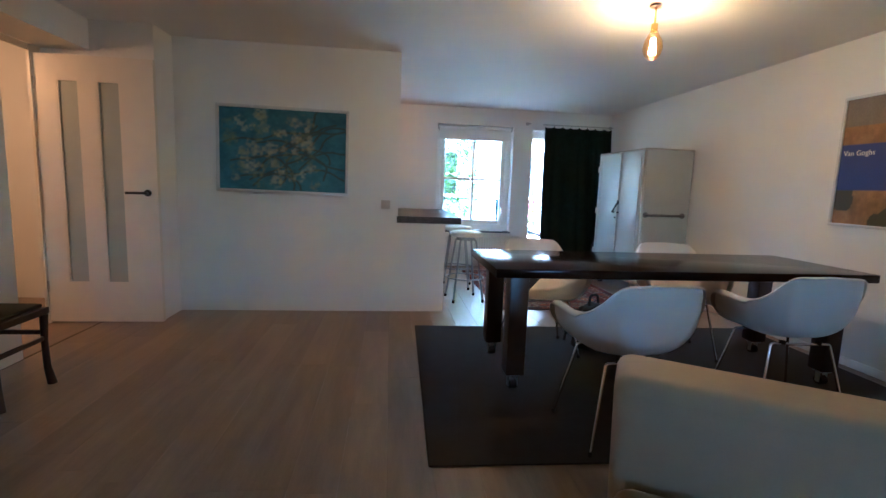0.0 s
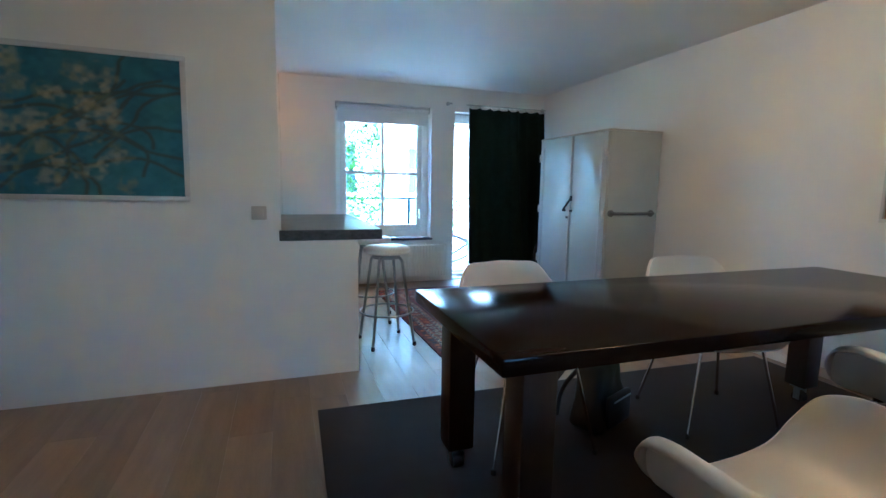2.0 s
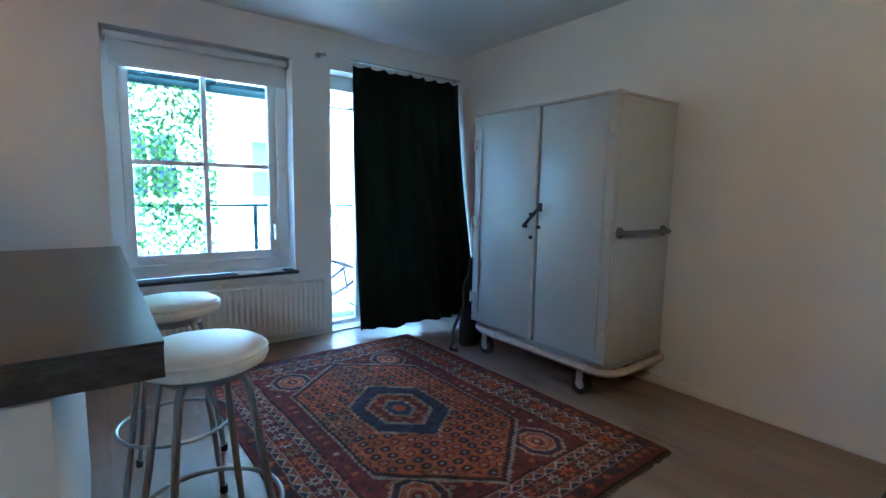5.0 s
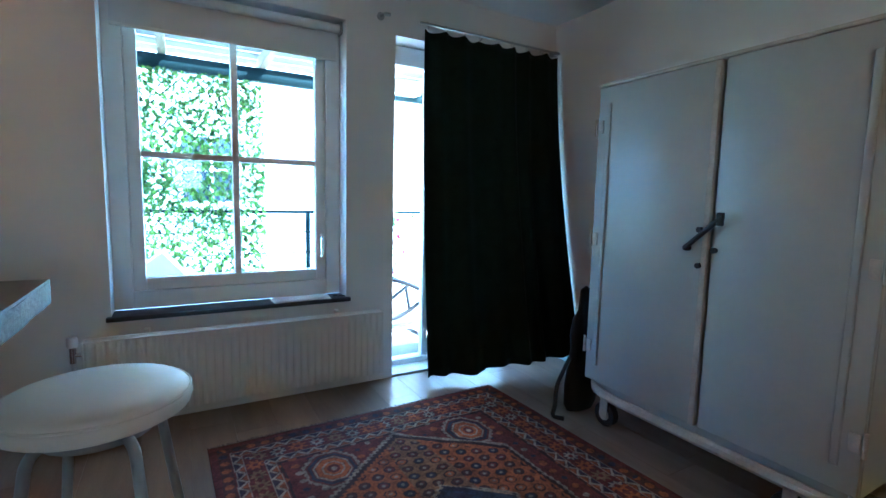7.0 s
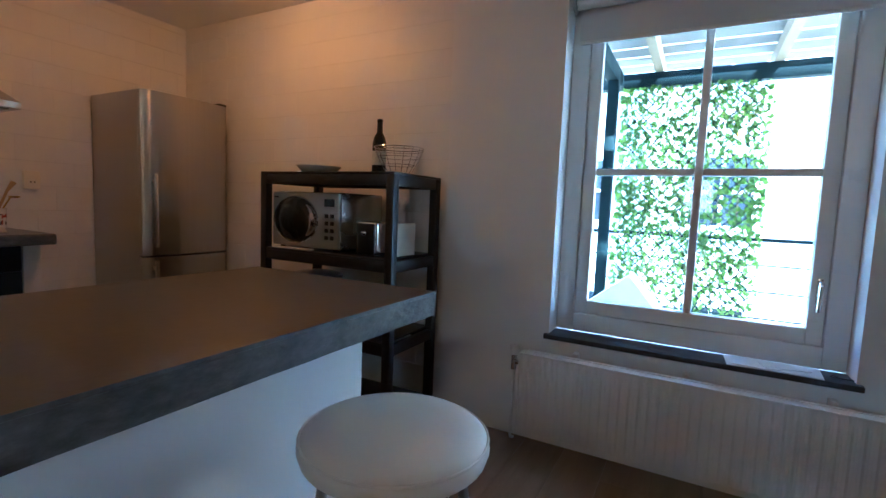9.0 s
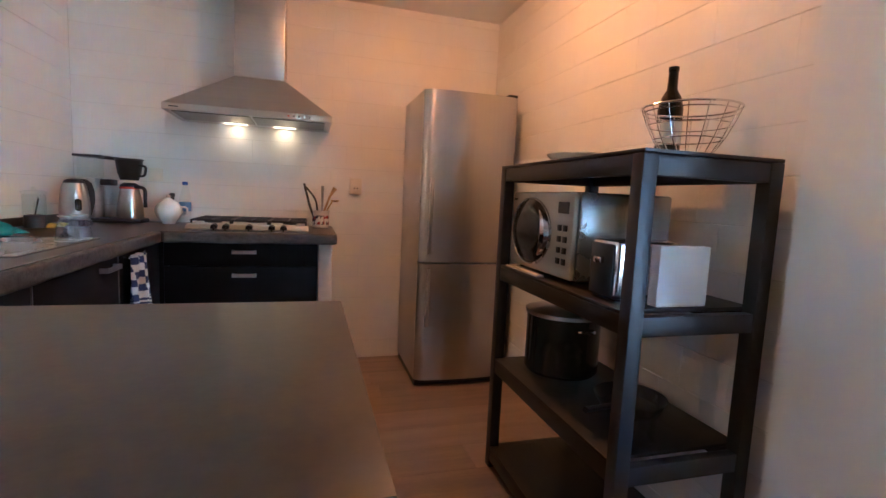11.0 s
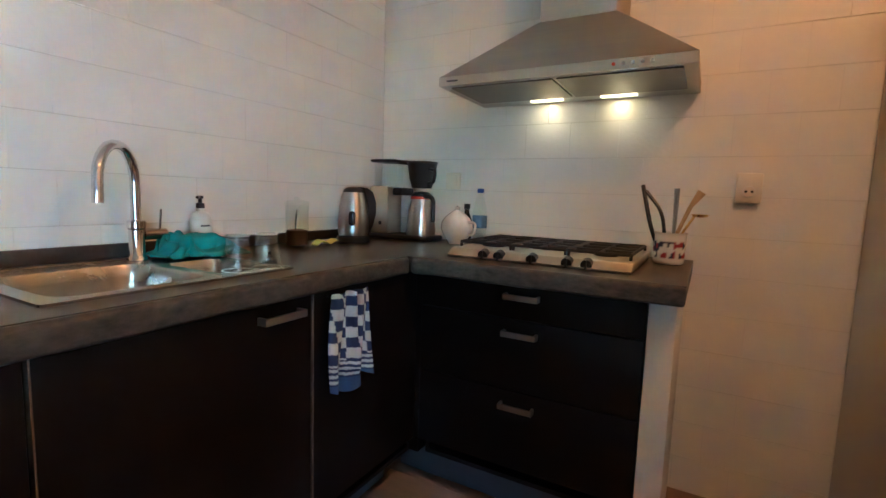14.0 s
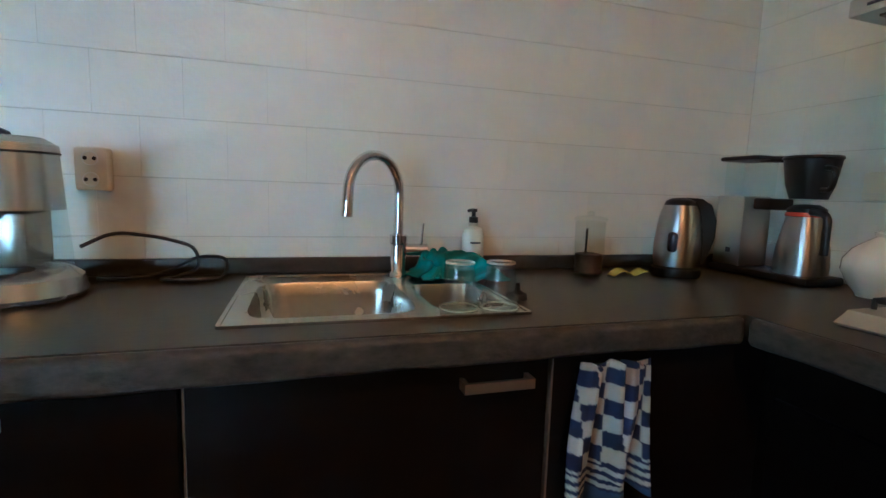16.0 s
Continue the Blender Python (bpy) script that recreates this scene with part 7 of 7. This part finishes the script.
for y in (8.00, 8.46):
    part("lower_bow", tube(bmesh.new(), arc([(2.158, y, 0.020), (2.586, y, 0.076), (2.872, y, 0.263)]), 0.020, 10), M_BLACK, lc)
    part("upper_bow", tube(bmesh.new(), arc([(2.129, y, 0.464), (2.563, y, 0.413), (2.872, y, 0.263)]), 0.020, 10), M_BLACK, lc)
    part("leg", tube(bmesh.new(), [(2.301, y, 0.424), (2.408, y, -0.012)], 0.018, 10), M_BLACK, lc)
    part("leg", tube(bmesh.new(), [(2.842, y, 0.243), (2.892, y, -0.012)], 0.018, 10), M_BLACK, lc)
bm = sheet(bmesh.new(), 24, 6, lambda u, v: (2.129 + 0.714 * u, 8.02 + 0.42 * v, 0.504 + 0.05 * math.sin(u * 3.0) - 0.161 * u ** 3))
solid(part("cushion", bm, M_PAPER, lc, "pale grey cushion", True, 70), 0.03)

# potted red flowers
fp_ = thing("flower_pot", (2.62, 8.85, -0.034), "potted shrub with red blossoms by the railing", "plant")
part("pot", lathe(bmesh.new(), [(0, 0), (0.10, 0), (0.13, 0.22), (0.12, 0.22), (0.11, 0.20), (0, 0.19)], (2.62, 8.85, -0.034), 20), M_TEAL, fp_)
bm = bmesh.new()
rng = random.Random(4)
for k in range(12):
    a = rng.uniform(0, 6.28)
    tube(bm, [(2.62, 8.85, 0.15), (2.62 + 0.08 * math.cos(a), 8.85 + 0.08 * math.sin(a), 0.5), (2.62 + rng.uniform(-0.25, 0.2), 8.85 + rng.uniform(-0.15, 0.15), rng.uniform(0.6, 1.0))], 0.004, 5)
part("stem", bm, M_RAFTER, fp_)
for nm, cnt, sz, material, sd in (("leaves", 160, 0.06, M_LEAF2, 8), ("blossoms", 220, 0.045, M_RED, 9)):
    me = leaf_mesh(cnt, lambda r: (r.gauss(0, 0.13), r.gauss(0, 0.09), r.uniform(0.35, 1.02)), sz, sd)
    me.materials.append(material)
    o = new(nm, me)
    o.parent = fp_
    tagged(o, kind="stuff")


# houses across the garden
def house(x0, x1, y, storeys, seed):
    t = thing("house", ((x0 + x1) / 2, y, -3.0), "white rendered house across the garden with dark windows", "house", "houses across the garden")
    h = -3.0 + 3.0 * storeys
    part("wall", boxed(x0, x1, y, y + 6, -3.0, h), M_FACADE, t, smooth=False)
    part("roof", boxed(x0 - 0.2, x1 + 0.2, y - 0.25, y + 6.2, h + 0.001, h + 0.25), M_FACADE, t, smooth=False)
    n = max(1, int((x1 - x0) / 2.6))
    for s in range(storeys):
        for k in range(n):
            cx, z = x0 + (x1 - x0) * (k + 0.5) / n, -3.0 + 3.0 * s + 0.95
            w = part("window", boxed(cx - 0.55, cx + 0.55, y - 0.02, y - 0.001, z, z + 1.35), M_DARKGLASS, t, smooth=False)
            bm = bmesh.new()
            for a in ((cx - 0.62, cx - 0.55, z - 0.07, z + 1.42), (cx + 0.55, cx + 0.62, z - 0.07, z + 1.42), (cx - 0.55, cx + 0.55, z - 0.07, z), (cx - 0.55, cx + 0.55, z + 1.35, z + 1.42), (cx - 0.03, cx + 0.03, z, z + 1.35), (cx - 0.55, cx - 0.03, z + 0.64, z + 0.70), (cx + 0.03, cx + 0.55, z + 0.64, z + 0.70)):
                box(bm, a[0], a[1], y - 0.06, y - 0.021, a[2], a[3])
            part("frame", bm, M_TRIM, w, smooth=False)
            part("sill", boxed(cx - 0.7, cx + 0.7, y - 0.14, y - 0.001, z - 0.14, z - 0.071), M_FACADE, w, smooth=False)
    return t


house(-6.0, 0.2, 16.0, 3, 1)
house(0.2, 5.6, 15.6, 3, 2)
house(5.6, 13.0, 16.2, 3, 3)

# ---- pieces: floor boards and wall blocks ----
bw, bl = 0.192, 1.285
bmd = mesh_of("plank", boxed(-bw / 2 + 0.0003, bw / 2 - 0.0003, -bl / 2 + 0.0003, bl / 2 - 0.0003, -0.0045, 0.0, r=0.0007, seg=1), M_FLOOR)
rng = random.Random(2)
n = 0
rest = bmesh.new()
cols = int((EAST - WEST) / bw)
for c in range(cols + 1):
    x = WEST + 0.02 + bw * (c + 0.5)
    if x - bw / 2 > EAST:
        break
    y = SOUTH + rng.uniform(0, bl)
    while y - bl / 2 < 7.0:
        if y > -0.8 and n < 295:
            p = new("plank", bmd)
            p.parent, p.location = floor, (x, y, 0.0)
            n += 1
        else:
            box(rest, x - bw / 2 + 0.0007, x + bw / 2 - 0.0007, y - bl / 2 + 0.0007, min(y + bl / 2 - 0.0007, 7.05), -0.0045, 0.0)
        y += bl
box(rest, -3.95, WEST - 0.002, 1.75, 4.7, -0.0045, 0.0)
box(rest, WEST - 0.002, STOVE + 0.3, 4.43, 4.44, -0.0045, -0.001)
p = part("board_field", rest, M_FLOOR, floor, smooth=False)
tagged(p, kind="stuff")

tw, th, gap = 0.192, 0.1445, 0.0018


def tile_mesh(w, h, axis):
    bm = boxed(-w / 2, w / 2, 0.0, 0.0026, -h / 2, h / 2)
    edges = [e for e in bm.edges if all(v.co.y > 0.0025 for v in e.verts) and abs(e.verts[0].co.x - e.verts[1].co.x) > 0.001]
    bmesh.ops.bevel(bm, geom=edges, offset=0.0009, segments=1, affect="EDGES")
    if axis == "x":
        bmesh.ops.rotate(bm, verts=bm.verts, matrix=Matrix.Rotation(radians(-90), 3, "Z"))
    elif axis == "-y":
        bmesh.ops.rotate(bm, verts=bm.verts, matrix=Matrix.Rotation(radians(180), 3, "Z"))
    return mesh_of("tile", bm, M_TILE, smooth=False)


def tile_wall(owner, axis, a0, a1, fixed, z0, shift):
    """Blocks in running bond on one wall, from z0 up to the ceiling."""
    made = {}
    rng = random.Random(6)
    row, z = 0, z0
    while z < CEIL - 0.01:
        h = min(th, CEIL - z)
        a = a0 - ((row % 2) * tw / 2 + shift) % tw
        while a < a1 - 0.004:
            lo, hi = max(a, a0), min(a + tw, a1)
            if hi - lo > 0.012:
                key = (round(hi - lo, 3), round(h, 3))
                if key not in made:
                    made[key] = tile_mesh(hi - lo - 0.0007, h - gap, axis)
                t = new("tile", made[key])
                t.parent = owner
                d = rng.uniform(-0.0002, 0.0002)
                c, zz = (lo + hi) / 2, z + h / 2
                t.location = {"x": (fixed + d, c, zz), "y": (c, fixed + d, zz), "-y": (c, fixed - d, zz)}[axis]
            a += tw
        z += th
        row += 1


tile_wall(wall_sink, "y", STOVE + 0.003, 0.017, 4.43, 1.007 - th, 0.04)
tile_wall(wall_stove, "x", 4.434, 6.997, STOVE, 1.147 - 8 * th, 0.10)
tile_wall(wall_kitchen, "-y", STOVE + 0.004, 0.03, 7.0, 1.809 - 13 * th, 0.02)
